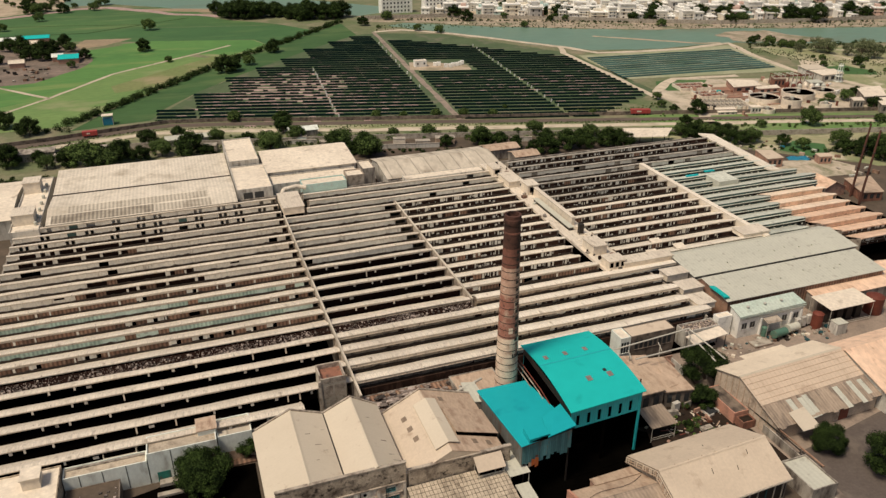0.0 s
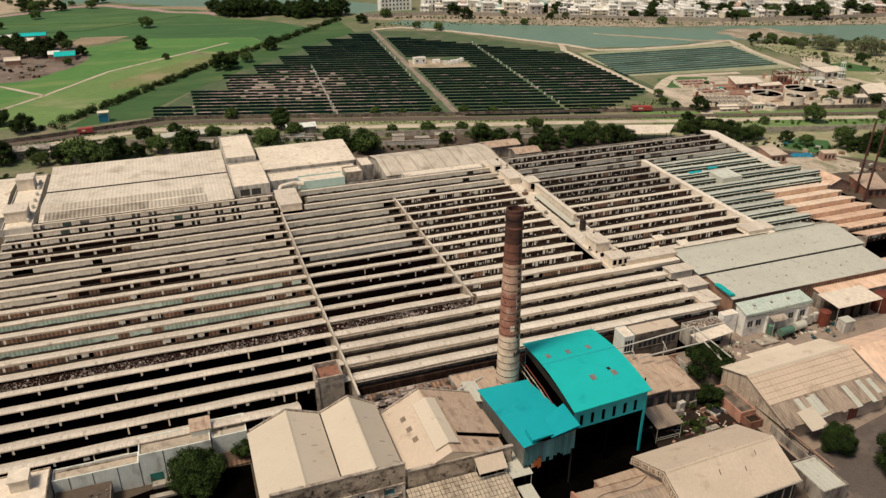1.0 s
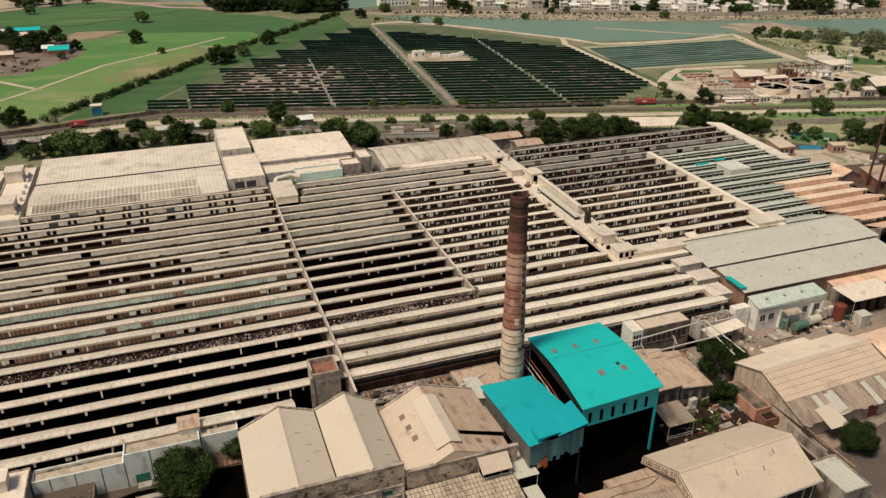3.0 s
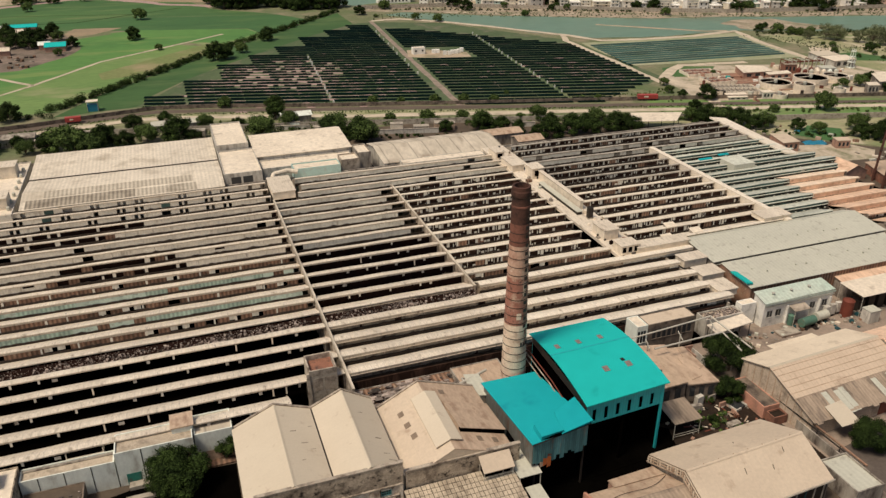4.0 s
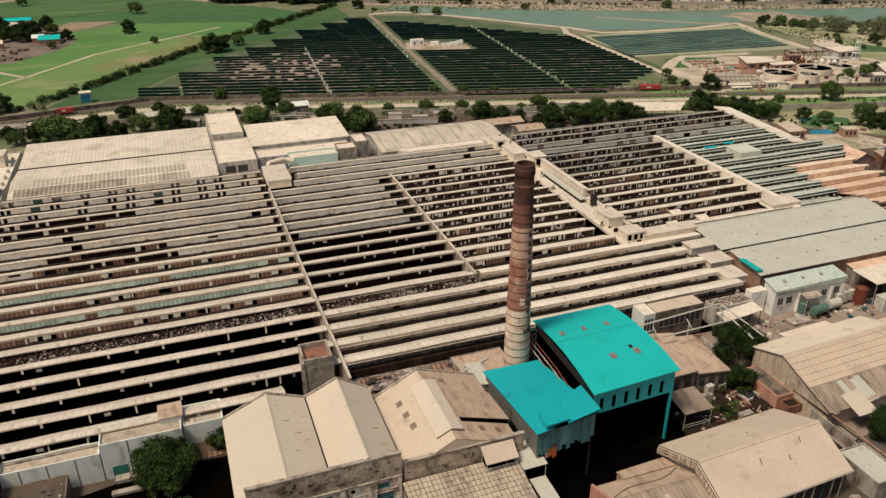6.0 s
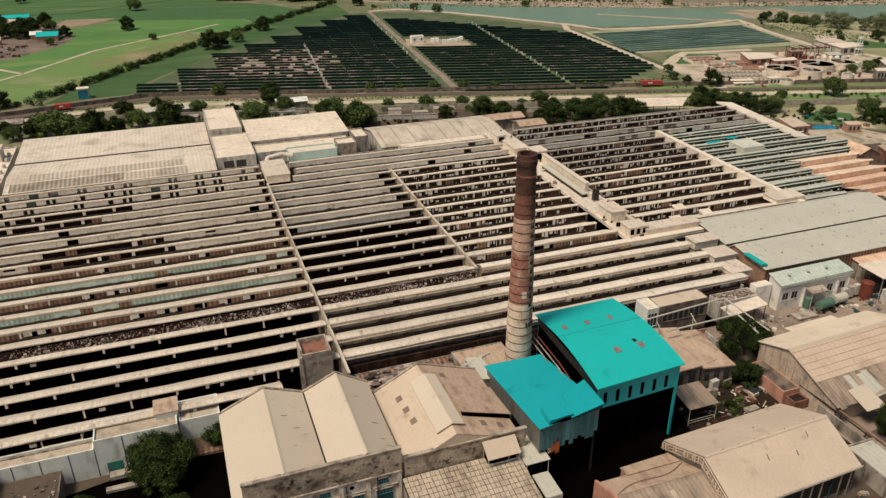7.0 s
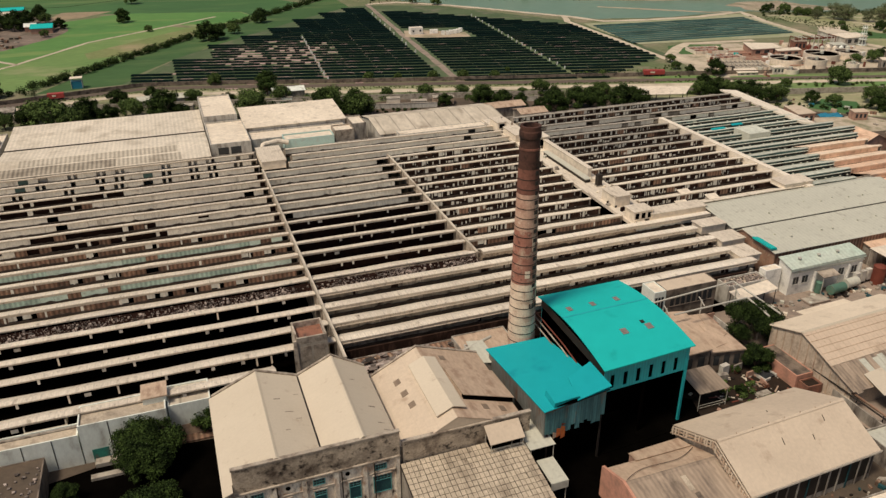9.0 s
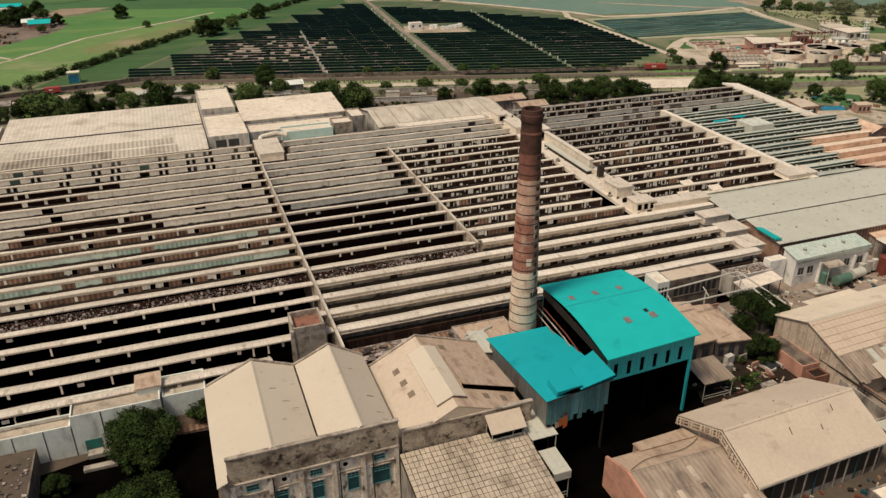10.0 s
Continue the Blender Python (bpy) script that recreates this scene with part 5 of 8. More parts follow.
for z, a, h, w in ((18.6, -58, 3.4, 0.7), (24.0, -100, 1.2, 0.8), (21.2, -96, 1.4, 1.0), (28.4, -74, 2.2, 0.5)):
    s = Shape()
    for j in range(5):
        t = radians(a) + (j - 2) * w / 4 / ch_r(z)
        for zz in (z, z + h):
            s.v += [((ch_r(zz) + q) * math.cos(t), (ch_r(zz) + q) * math.sin(t), zz) for q in (-0.02, 0.018)]
    for j in range(4):
        o = 4 * j
        s.f += [(o, o + 4, o + 6, o + 2), (o + 1, o + 3, o + 7, o + 5), (o, o + 1, o + 5, o + 4), (o + 2, o + 6, o + 7, o + 3)]
    s.f += [(0, 2, 3, 1), (16, 17, 19, 18)]
    part("paint_patch", s, M_CHMID if z < 20 else M_CHLOW, chimney, "worn patch of old paint")
for i in range(4):
    a = radians(-84 + i * 14)
    part("painted_date", box(-0.14, 0.14, -0.06, 0.02, 0, 0.8), M_MARK, chimney, "worn black painted figure", at=Matrix.Translation(((ch_r(19) + 0.02) * math.cos(a), (ch_r(19) + 0.02) * math.sin(a), 18.7)) @ pose(0, 0, 0, 0, 0, 6 + i * 14))

# ---- teal boiler house ----
TX0, TX1, TY0, TY1 = 58.2, 74.6, 95.5, 117.6
boiler = thing("boiler_house", "tall boiler house with a bright teal curved sheet roof", "boiler house", (TX0, TY0, 0))
W, D = TX1 - TX0, TY1 - TY0
PLAN = ((0.7, 0.3), (16.1, 1.2), (16.3, 22.2), (1.4, 22.1))  # corners of the slightly skewed plan


def skew(s):
    """Fits a shape drawn on the square plan to the skewed one."""
    def moved(x, y, z):
        u, v = x / W, y / D
        k = ((1 - u) * (1 - v), u * (1 - v), u * v, (1 - u) * v)
        return (sum(a * p[0] for a, p in zip(k, PLAN)), sum(a * p[1] for a, p in zip(k, PLAN)), z - 0.15 * u * max(0.0, min(1.0, (z - 8) / 6)))
    s.v = [moved(*p) for p in s.v]
    return s


def vault(y):
    u = (y - D / 2) / (D / 2)
    return 15.45 - 1.05 * abs(u) ** 1.8


s, n = Shape(), 14
for i in range(n + 1):
    y = -0.6 + (D + 1.2) * i / n
    z = vault(y)
    s.v += [(-0.5, y, z), (W + 0.5, y, z + 0.25), (W + 0.5, y, z + 0.1), (-0.5, y, z - 0.15)]
for i in range(n):
    for j in range(4):
        q = (j + 1) % 4
        s.f.append((4 * i + j, 4 * i + q, 4 * i + 4 + q, 4 * i + 4 + j))
s.f += [(0, 1, 2, 3), (4 * n + 3, 4 * n + 2, 4 * n + 1, 4 * n)]
roof = part("roof", skew(s), M_TEAL, boiler, "bright teal sheet roof")
part("ridge_lap", skew(Shape().slab([(-0.5, D * 0.6 - 0.12, vault(D * 0.6) + 0.05), (W + 0.5, D * 0.6 - 0.12, vault(D * 0.6) + 0.3), (W + 0.5, D * 0.6 + 0.12, vault(D * 0.6) + 0.3), (-0.5, D * 0.6 + 0.12, vault(D * 0.6) + 0.05)], 0.06)), M_TEALW, roof)
for x, y, wd in ((1.6, 15.5, 0.9), (6.3, 15.5, 0.9), (11.2, 15.5, 0.9), (6.8, 6.2, 1.15), (11.6, 6.0, 1.15)):
    k = 0.25 / W
    part("skylight", skew(Shape().slab([(x, y - 0.7, vault(y - 0.7) + k * x + 0.07), (x + wd, y - 0.7, vault(y - 0.7) + k * x + 0.09), (x + wd, y + 0.7, vault(y + 0.7) + k * x + 0.09), (x, y + 0.7, vault(y + 0.7) + k * x + 0.07)], 0.05)), M_SKYL, roof, "dirty skylight sheet")
part("skylight_frame", skew(Shape().slab([(11.3, 7.0, vault(7.0) + 0.3), (12.0, 7.0, vault(7.0) + 0.31), (12.0, 7.7, vault(7.7) + 0.31), (11.3, 7.7, vault(7.7) + 0.3)], 0.05)), M_IRON, roof)
front = Shape()
xs = [0.0]
for i in range(6):
    x = 1.2 + i * 2.45
    front.box(xs[-1], x, 0, 0.12, 9.9, 14.15)
    front.box(x, x + 0.75, 0, 0.12, 12.7, 14.15)
    front.box(x, x + 0.75, 0, 0.12, 9.9, 10.3)
    xs.append(x + 0.75)
front.box(xs[-1], W, 0, 0.12, 9.9, 14.15)
part("front_cladding", skew(front), M_TEALW, boiler, "teal sheet cladding with tall slots")
part("side_cladding", skew(box(W - 0.12, W, 0.12, D, 0.0, 14.2)), M_TEALW, boiler)
part("back_cladding", skew(box(0.12, W - 0.12, D - 0.12, D, 0.0, 14.2)), M_TEALW, boiler)
# Near-black linings, block and columns are added to darken the hall's inside.
part("side_lining", skew(box(W - 0.2, W - 0.13, 0.5, D - 0.2, 0.1, 13.9)), M_SHADEBLK, boiler, "near-black lining for the unlit interior")
part("back_lining", skew(box(0.2, W - 0.2, D - 0.3, D - 0.14, 0.1, 13.9)), M_SHADEBLK, boiler, "near-black lining for the unlit interior")
part("front_lining", skew(box(0.2, W - 0.2, 0.5, 0.6, 10.4, 14.0)), M_SHADEBLK, boiler, "near-black lining for the unlit interior")
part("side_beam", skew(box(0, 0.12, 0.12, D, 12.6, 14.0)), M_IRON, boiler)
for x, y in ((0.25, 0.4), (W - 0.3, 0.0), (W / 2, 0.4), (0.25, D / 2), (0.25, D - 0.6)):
    part("column", skew(box(x - 0.2, x + 0.2, y - 0.1, y + 0.3, 0, 14.0)), M_TEALW if x > W - 1 else M_SHADEBLK, boiler, "steel column")
part("boiler_body", skew(box(1.5, W - 1.5, 6.0, D - 3, 0, 9.5)), M_SHADEBLK, boiler, "near-black block filling the hall")
for i, (x, z) in enumerate(((-0.9, 12.6), (-1.2, 12.0), (-0.8, 11.4), (-1.4, 11.0))):
    part("flue_pipe", Shape().tube((x + 0.3, 1.5 + 0.6 * i, z - 1.6), (x + 0.2, D * 0.45, z), 0.11, 8), M_BEAM if i % 2 else M_RUST, boiler)
    part("flue_pipe", Shape().tube((x + 0.2, D * 0.45, z), (x, D - 0.5, z + 0.9), 0.11, 8), M_BEAM if i % 2 else M_RUST, boiler)
# Floor painted black for the unlit hall.
part("floor_slab", skew(box(-0.3, W + 0.3, -2, D, 0.05, 0.15)), M_COALSHADE, boiler)
# lower teal roof beside the chimney
low = thing("boiler_annex", "lower annex with a bright teal sheet roof and grey metal walls", "annex", (48.0, 91.2, 0))
part("roof", Shape().slab([(-0.7, 0.8, 12.3), (10.2, 2.0, 12.75), (9.0, 19.8, 11.0), (-0.9, 21.0, 10.2)], 0.15), M_TEAL2, low, "bright teal sheet roof")
part("raised_roof", Shape().slab([(4.4, 0.9, 12.95), (10.3, 1.7, 13.4), (10.5, 8.2, 13.3), (6.0, 6.6, 12.65)], 0.12), M_TEAL2, low, "raised teal sheet roof")
# Near-black strip stands in for the shade under the hood.
part("hood_opening", box(1.3, 4.5, 1.1, 1.24, 12.5, 13.1), M_SHADEBLK, low, "near-black strip for the dark under the hood")
part("roof_hood", Shape().hexa([(0.9, 1.2, 12.1), (4.8, 1.4, 12.2), (5.2, 4.5, 12.0), (1.2, 4.6, 11.9), (0.9, 0.9, 13.35), (4.8, 1.1, 13.45), (5.1, 4.4, 13.1), (1.3, 4.5, 13.0)]), M_TEAL2, low, "teal roof hood")
for i in range(10):
    z = 12.1 - 2.0 * (i * 1.95) / 20
    part("side_sheet", box(-0.45, -0.32, 1.2 + i * 1.95, 1.2 + i * 1.95 + 1.93, 7.75 if i < 5 else 0.0, z - 0.12), M_GALV, low, "grey corrugated metal sheet")
for i in range(14):
    x, z0 = -0.3 + i * 0.72, rng.uniform(7.0, 8.4)
    y = 1.15 + 0.1 * x + 0.05 * (i % 2)
    part("front_sheet", Shape().hexa([(x, y, z0), (x + 0.71, y, z0 + rng.uniform(-0.3, 0.3)), (x + 0.71, y + 0.1, z0), (x, y + 0.1, z0), (x, y, 12.1 + 0.04 * x), (x + 0.71, y, 12.1 + 0.04 * x), (x + 0.71, y + 0.1, 12.1 + 0.04 * x), (x, y + 0.1, 12.1 + 0.04 * x)]), M_GALVT, low, "patched teal-grey metal sheet")
for x, z0, z1, m in ((1.55, 7.1, 8.7, M_ORANGE), (2.25, 6.7, 8.9, M_ORANGE), (1.0, 7.0, 8.1, M_OLD), (2.3, 8.9, 9.4, M_RUST)):
    part("rusted_patch", Shape().hexa([(x, 1.12, z0), (x + 0.66, 1.16, z0 + 0.2), (x + 0.66, 1.2, z0 + 0.2), (x, 1.16, z0), (x, 1.12, z1), (x + 0.66, 1.16, z1 - 0.25), (x + 0.66, 1.2, z1 - 0.25), (x, 1.16, z1)]), m, low, "rusted orange sheet patch")
part("gutter", Shape().tube((-0.6, 0.75, 12.15), (10.2, 1.95, 12.6), 0.09, 6), M_IRON, low)
for x in (0.2, 9.4):
    part("column", box(x, x + 0.25, 1.5 + 0.1 * x, 1.75 + 0.1 * x, 0, 12.2), M_IRON, low)
# Near-black wall added to keep the annex inside dark.
part("inner_wall", box(0.5, 9.0, 4.0, 4.3, 0, 9.5), M_SHADEBLK, low)
single("sheet_roof", Shape().slab([(45.3, 111.5, 8.4), (48.6, 110.2, 8.6), (48.6, 117.0, 8.6), (46.0, 118.0, 8.4)], 0.1), M_GREYR, "pale metal sheet roof beside the annex", "roof")
single("support_wall", box(45.6, 48.0, 111.0, 117.2, 0, 8.2), M_GRIME, "grimy wall under a sheet roof", "wall", kind="structure")

# ---- twin-gabled building ----
twin = thing("gabled_building", "old factory building with twin cream sheet gables and a stained front", "building", (4.6, 94.6, 0))
BD = 19.4
gx = (0.0, 6.6, 12.6, 17.9, 23.0)
gz = (10.2, 13.2, 10.9, 13.3, 10.2)
part("wall", Shape().prism([(gx[0], 0)] + [(x, z - 0.16) for x, z in zip(gx, gz)] + [(gx[4], 0)], "y", 0.3, BD), M_GRIME, twin)
for i in range(4):
    a, b = (gx[i], gz[i]), (gx[i + 1], gz[i + 1])
    o0 = -0.4 if i == 0 else 0
    part("roof_slope", Shape().slab([(a[0] + o0, 0.05, a[1] + o0 * 0.4), (b[0], 0.05, b[1]), (b[0], BD + 0.4, b[1]), (a[0] + o0, BD + 0.4, a[1] + o0 * 0.4)], 0.14), M_SHEET, twin)
part("eave_flap", Shape().slab([(-0.4, -1.3, gz[0] - 0.16), (0.9, -1.3, gz[0] + 0.41), (0.9, 0.05, gz[0] + 0.41), (-0.4, 0.05, gz[0] - 0.16)], 0.14), M_SHEET, twin)
for x, z in ((gx[1], gz[1]), (gx[3], gz[3])):
    part("ridge_cap", Shape().prism([(x - 0.28, z - 0.04), (x, z + 0.08), (x + 0.28, z - 0.04)], "y", 0.05, BD + 0.4), M_SHEET, twin)
for i in range(4):
    a, b = (gx[i], gz[i]), (gx[i + 1], gz[i + 1])
    part("verge", Shape().hexa([(a[0], BD + 0.35, a[1] - 0.1), (b[0], BD + 0.35, b[1] - 0.1), (b[0], BD + 0.75, b[1] - 0.1), (a[0], BD + 0.75, a[1] - 0.1), (a[0], BD + 0.35, a[1] + 0.25), (b[0], BD + 0.35, b[1] + 0.25), (b[0], BD + 0.75, b[1] + 0.25), (a[0], BD + 0.75, a[1] + 0.25)]), M_BEAM, twin)
for x, y, l in ((8.2, 13.0, 0.9), (9.4, 10.2, 1.1), (11.2, 14.6, 0.7), (10.6, 8.8, 0.8), (19.4, 14.2, 0.8), (20.6, 8.0, 1.0), (21.4, 3.0, 1.3), (21.0, 4.4, 1.0), (8.8, 6.0, 0.6)):
    k = (gz[2] - gz[1]) / (gx[2] - gx[1]) if x < gx[2] else (gz[4] - gz[3]) / (gx[4] - gx[3])
    z = (gz[1] + (x - gx[1]) * k if x < gx[2] else gz[3] + (x - gx[3]) * k) + 0.03
    part("roof_crack", Shape().slab([(x, y, z), (x + l, y + 0.25, z + k * l), (x + l, y + 0.4, z + k * l), (x, y + 0.16, z)], 0.03), M_BEAM, twin, "dark split in the roof sheet")
part("valley_gutter", box(gx[2] - 0.12, gx[2] + 0.12, 0.1, BD + 0.3, gz[2] - 0.02, gz[2] + 0.06), M_IRON, twin)
facade = part("facade", box(1.0, 22.6, -0.1, 0.3, 0, 8.9), M_FACADE, twin, "stained peeling plaster front")
part("attic", box(1.0, 22.6, -0.12, 0.3, 9.1, 12.85), M_LICHEN, facade, "blackened attic wall")
part("coping", box(0.9, 22.7, -0.2, 0.4, 12.85, 13.05), M_BEAM, facade)
part("cornice", box(1.0, 22.6, -0.4, 0.3, 8.9, 9.1), M_BEAM, facade)
part("string_course", box(1.0, 22.6, -0.28, -0.1, 6.9, 7.05), M_BEAM, facade)
for x in (1.1, 5.6, 9.4, 13.6, 17.4, 21.9):
    part("pilaster", box(x, x + 0.6, -0.32, -0.1, 0, 8.9), M_FACADE, facade)
def window_set(x0, x1, z0, z1, name, cols, rows, pane, label, transom=None):
    """A window in the front: dark pane, painted frame and glazing bars."""
    w = part(name, box(x0, x1, -0.14, -0.04, z0, z1), pane, facade, label)
    for a in ((x0 - 0.1, x1 + 0.1, z1, z1 + 0.1), (x0 - 0.1, x1 + 0.1, z0 - 0.1, z0), (x0 - 0.1, x0, z0, z1), (x1, x1 + 0.1, z0, z1)):
        part("frame", box(a[0], a[1], -0.22, -0.05, a[2], a[3]), M_TFRAME, w)
    t0 = z0 if transom is None else transom
    if transom is not None:
        part("transom", box(x0, x1, -0.21, -0.14, transom - 0.06, transom + 0.06), M_TFRAME, w)
        part("fanlight", box(x0, x1, -0.16, -0.14, transom + 0.06, z1), M_GLASS, w)
    for i in range(1, cols):
        x = x0 + (x1 - x0) * i / cols
        part("glazing_bar", box(x - 0.03, x + 0.03, -0.2, -0.16, t0, z1), M_TFRAME, w)
    for i in range(1, rows):
        z = t0 + (z1 - t0) * i / rows
        part("glazing_bar", box(x0, x1, -0.2, -0.16, z - 0.03, z + 0.03), M_TFRAME, w)
    part("hood_mould", box(x0 - 0.25, x1 + 0.25, -0.3, -0.1, z1 + 0.14, z1 + 0.3), M_FACADE, w)


for x in (3.0, 10.9, 19.2):
    window_set(x, x + 1.4, 7.5, 8.35, "upper_window", 4, 2, M_GLASS, "small barred window")
for x in (6.4, 11.0, 15.6, 18.9):
    window_set(x, x + (1.4 if x < 18 else 2.3), 3.6, 6.4, "window", 3 if x < 18 else 5, 2, M_BLUE, "faded teal shuttered window", 5.6)
for x in (7.6, 15.4):
    part("vent_panel", box(x - 0.8, x + 0.8, -0.16, -0.08, 7.4, 8.7), M_FACADE, facade)
    part("round_vent", Shape().tube((x, -0.2, 8.05), (x, -0.05, 8.05), 0.32, 14), M_SHADEBLK, facade, "round dark vent hole")
for x in (6.2, 14.6, 19.0):
    part("downpipe", Shape().tube((x, -0.38, 0.0), (x, -0.38, 8.8), 0.08, 8), M_IRON, facade)

# ---- gabled building with a skylight strip, beside it ----
mid = thing("gabled_building", "old factory building with a brown patched sheet roof and ridge strip", "building", (27.9, 94.8, 0))
mx, mz = (0.0, 7.7, 18.0), (8.7, 12.7, 9.2)
part("wall", Shape().prism([(mx[0], 0)] + [(x, z - 0.16) for x, z in zip(mx, mz)] + [(mx[2], 0)], "y", 0.3, 18.0), M_GRIME, mid)
part("roof_slope", Shape().slab([(0, 0.05, mz[0]), (mx[1], 0.05, mz[1]), (mx[1], 18.4, mz[1]), (0, 18.4, mz[0])], 0.14), M_PINKT, mid)
part("roof_slope", Shape().slab([(mx[1], 0.05, mz[1]), (mx[2], 0.05, mz[2]), (mx[2], 18.4, mz[2]), (mx[1], 18.4, mz[1])], 0.14), M_OLD, mid)
strip = part("ridge_strip", Shape().slab([(mx[1] - 2.3, 2.0, mz[1] - 0.72), (mx[1] + 0.1, 2.0, mz[1] + 0.4), (mx[1] + 0.1, 15.0, mz[1] + 0.4), (mx[1] - 2.3, 15.0, mz[1] - 0.72)], 0.14), M_SHEET, mid, "cream raised ridge strip")
part("ridge_strip_slope", Shape().slab([(mx[1] + 0.1, 2.0, mz[1] + 0.4), (mx[1] + 2.0, 2.0, mz[1] - 0.2), (mx[1] + 2.0, 15.0, mz[1] - 0.2), (mx[1] + 0.1, 15.0, mz[1] + 0.4)], 0.14), M_SHEET, strip)
part("roof_step", Shape().slab([(mx[1] + 2.5, 4.4, mz[1] + 0.05), (mx[2] + 0.2, 4.4, mz[2] + 0.95), (mx[2] + 0.2, 12.5, mz[2] + 0.3), (mx[1] + 2.5, 12.5, mz[1] - 0.72)], 0.1), M_OLD, mid, "lapped sheet roof patch")
# Near-black wedge paints the shadow below the lapped roof patch.
part("roof_gap", Shape().hexa([(mx[1] + 2.6, 4.5, mz[1] - 0.9), (mx[2], 4.5, mz[2] + 0.02), (mx[2], 5.2, mz[2] + 0.02), (mx[1] + 2.6, 5.2, mz[1] - 0.9), (mx[1] + 2.6, 4.5, mz[1] - 0.1), (mx[2], 4.5, mz[2] + 0.8), (mx[2], 5.2, mz[2] + 0.75), (mx[1] + 2.6, 5.2, mz[1] - 0.15)]), M_SHADEBLK, mid, "near-black fill for the shade under a lifted roof")
for x, y in ((2.7, 12.9), (2.9, 9.8), (3.1, 6.8), (10.6, 15.0), (11.6, 10.6), (12.6, 2.4), (15.2, 2.2)):
    z = mz[0] + (mz[1] - mz[0]) * x / mx[1] if x < mx[1] else mz[1] + (mz[2] - mz[1]) * (x - mx[1]) / (mx[2] - mx[1])
    k = (mz[1] - mz[0]) / mx[1] if x < mx[1] else (mz[2] - mz[1]) / (mx[2] - mx[1])
    part("skylight", Shape().slab([(x, y, z + 0.06), (x + 0.9, y, z + 0.06 + 0.9 * k), (x + 0.9, y + 1.2, z + 0.06 + 0.9 * k), (x, y + 1.2, z + 0.06)], 0.04), M_SKYT, mid, "dirty skylight sheet")
for a, b in ((0, 1), (1, 2)):
    part("verge", Shape().hexa([(mx[a], 18.2, mz[a] - 0.1), (mx[b], 18.2, mz[b] - 0.1), (mx[b], 18.6, mz[b] - 0.1), (mx[a], 18.6, mz[a] - 0.1), (mx[a], 18.2, mz[a] + 0.22), (mx[b], 18.2, mz[b] + 0.22), (mx[b], 18.6, mz[b] + 0.22), (mx[a], 18.6, mz[a] + 0.22)]), M_BEAM, mid)
part("gable_sheet", Shape().prism([(0.0, 8.5), (7.7, 12.5), (18.0, 9.0)], "y", 0.06, 0.29), M_PINKT, mid, "pinkish tan gable sheeting")
part("facade", box(-0.2, 18.6, -0.1, 0.3, 0, 10.7), M_LICHEN, mid, "stained peeling plaster parapet")
part("coping", box(-0.3, 18.7, -0.2, 0.4, 10.7, 10.9), M_BEAM, mid)

# slab-covered roof in front of it
slabs = thing("tiled_annex", "low annex roofed with stained square slabs", "annex", (27.1, 76.0, 0))
part("wall", box(0.2, 17.4, 0.3, 18.4, 0, 4.0), M_GRIME, slabs)
part("gable", Shape().prism([(0.3, 4.0), (18.4, 4.0), (18.4, 6.9), (0.3, 4.6)], "x", 0.2, 17.4), M_GRIME, slabs)
part("under_roof", Shape().slab([(0, 0, 4.62), (17.8, 0, 4.62), (17.8, 18.6, 7.32), (0, 18.6, 7.32)], 0.1), M_IRON, slabs)
sq = Shape().box(0.04, 0.64, 0.04, 0.89, 0, 0.07).mesh("roof_slab", M_SLABR)
lower_slabs = Shape()
for j in range(20):
    for i in range(26):
        x, y = 0.1 + i * 0.68 + rng.uniform(-0.02, 0.02), 0.1 + j * 0.92
        z = 4.65 + 2.7 * y / 18.6 + rng.uniform(0, 0.03)
        if j > 8:
            part("roof_slab", sq, None, slabs, at=Matrix.Translation((x, y, z)) @ pose(0, 0, 0, math.degrees(math.atan(2.7 / 18.6)) + rng.uniform(-1.2, 1.2), rng.uniform(-1.2, 1.2), rng.uniform(-1.2, 1.2)))
        else:
            lower_slabs.hexa([(x + dx, y + dy, z + dz + dy * 0.145) for dz in (0, 0.07) for dx, dy in ((0.04, 0.04), (0.64, 0.04), (0.64, 0.89), (0.04, 0.89))])
tagged(part("lower_roof_slabs", lower_slabs, M_SLABR, slabs), kind="stuff")


def canopy(label, x0, x1, y0, y1, z0, z1, roof, base=6.0):
    t = thing("canopy", label, "canopy", (x0, y0, 0))
    w, d = x1 - x0, y1 - y0
    part("roof", Shape().slab([(0, 0, z0), (w, 0, z0), (w, d, z1), (0, d, z1)], 0.1), roof, t)
    for x, y in ((0.2, 0.2), (w - 0.2, 0.2), (0.2, d - 0.2), (w - 0.2, d - 0.2)):
        part("post", Shape().tube((x, y, base), (x, y, z0), 0.06, 6), M_PIPE, t)
    for z in (base + 0.6, base + 1.1):
        part("rail", Shape().tube((0.2, 0.2, z), (w - 0.2, 0.2, z), 0.04, 6), M_PIPE, t)
    return t


stair_can = canopy("cream sheet canopy on pipe posts above the slab roof", 39.4, 44.6, 92.2, 94.6, 8.8, 10.3, M_PINKT, 6.6)
# Near-black block added as the shadow beneath the canopy.
part("stairwell", box(0.4, 4.9, 0.9, 2.3, 6.9, 8.95), M_SHADEBLK, stair_can, "near-black block for the shadow under the canopy")
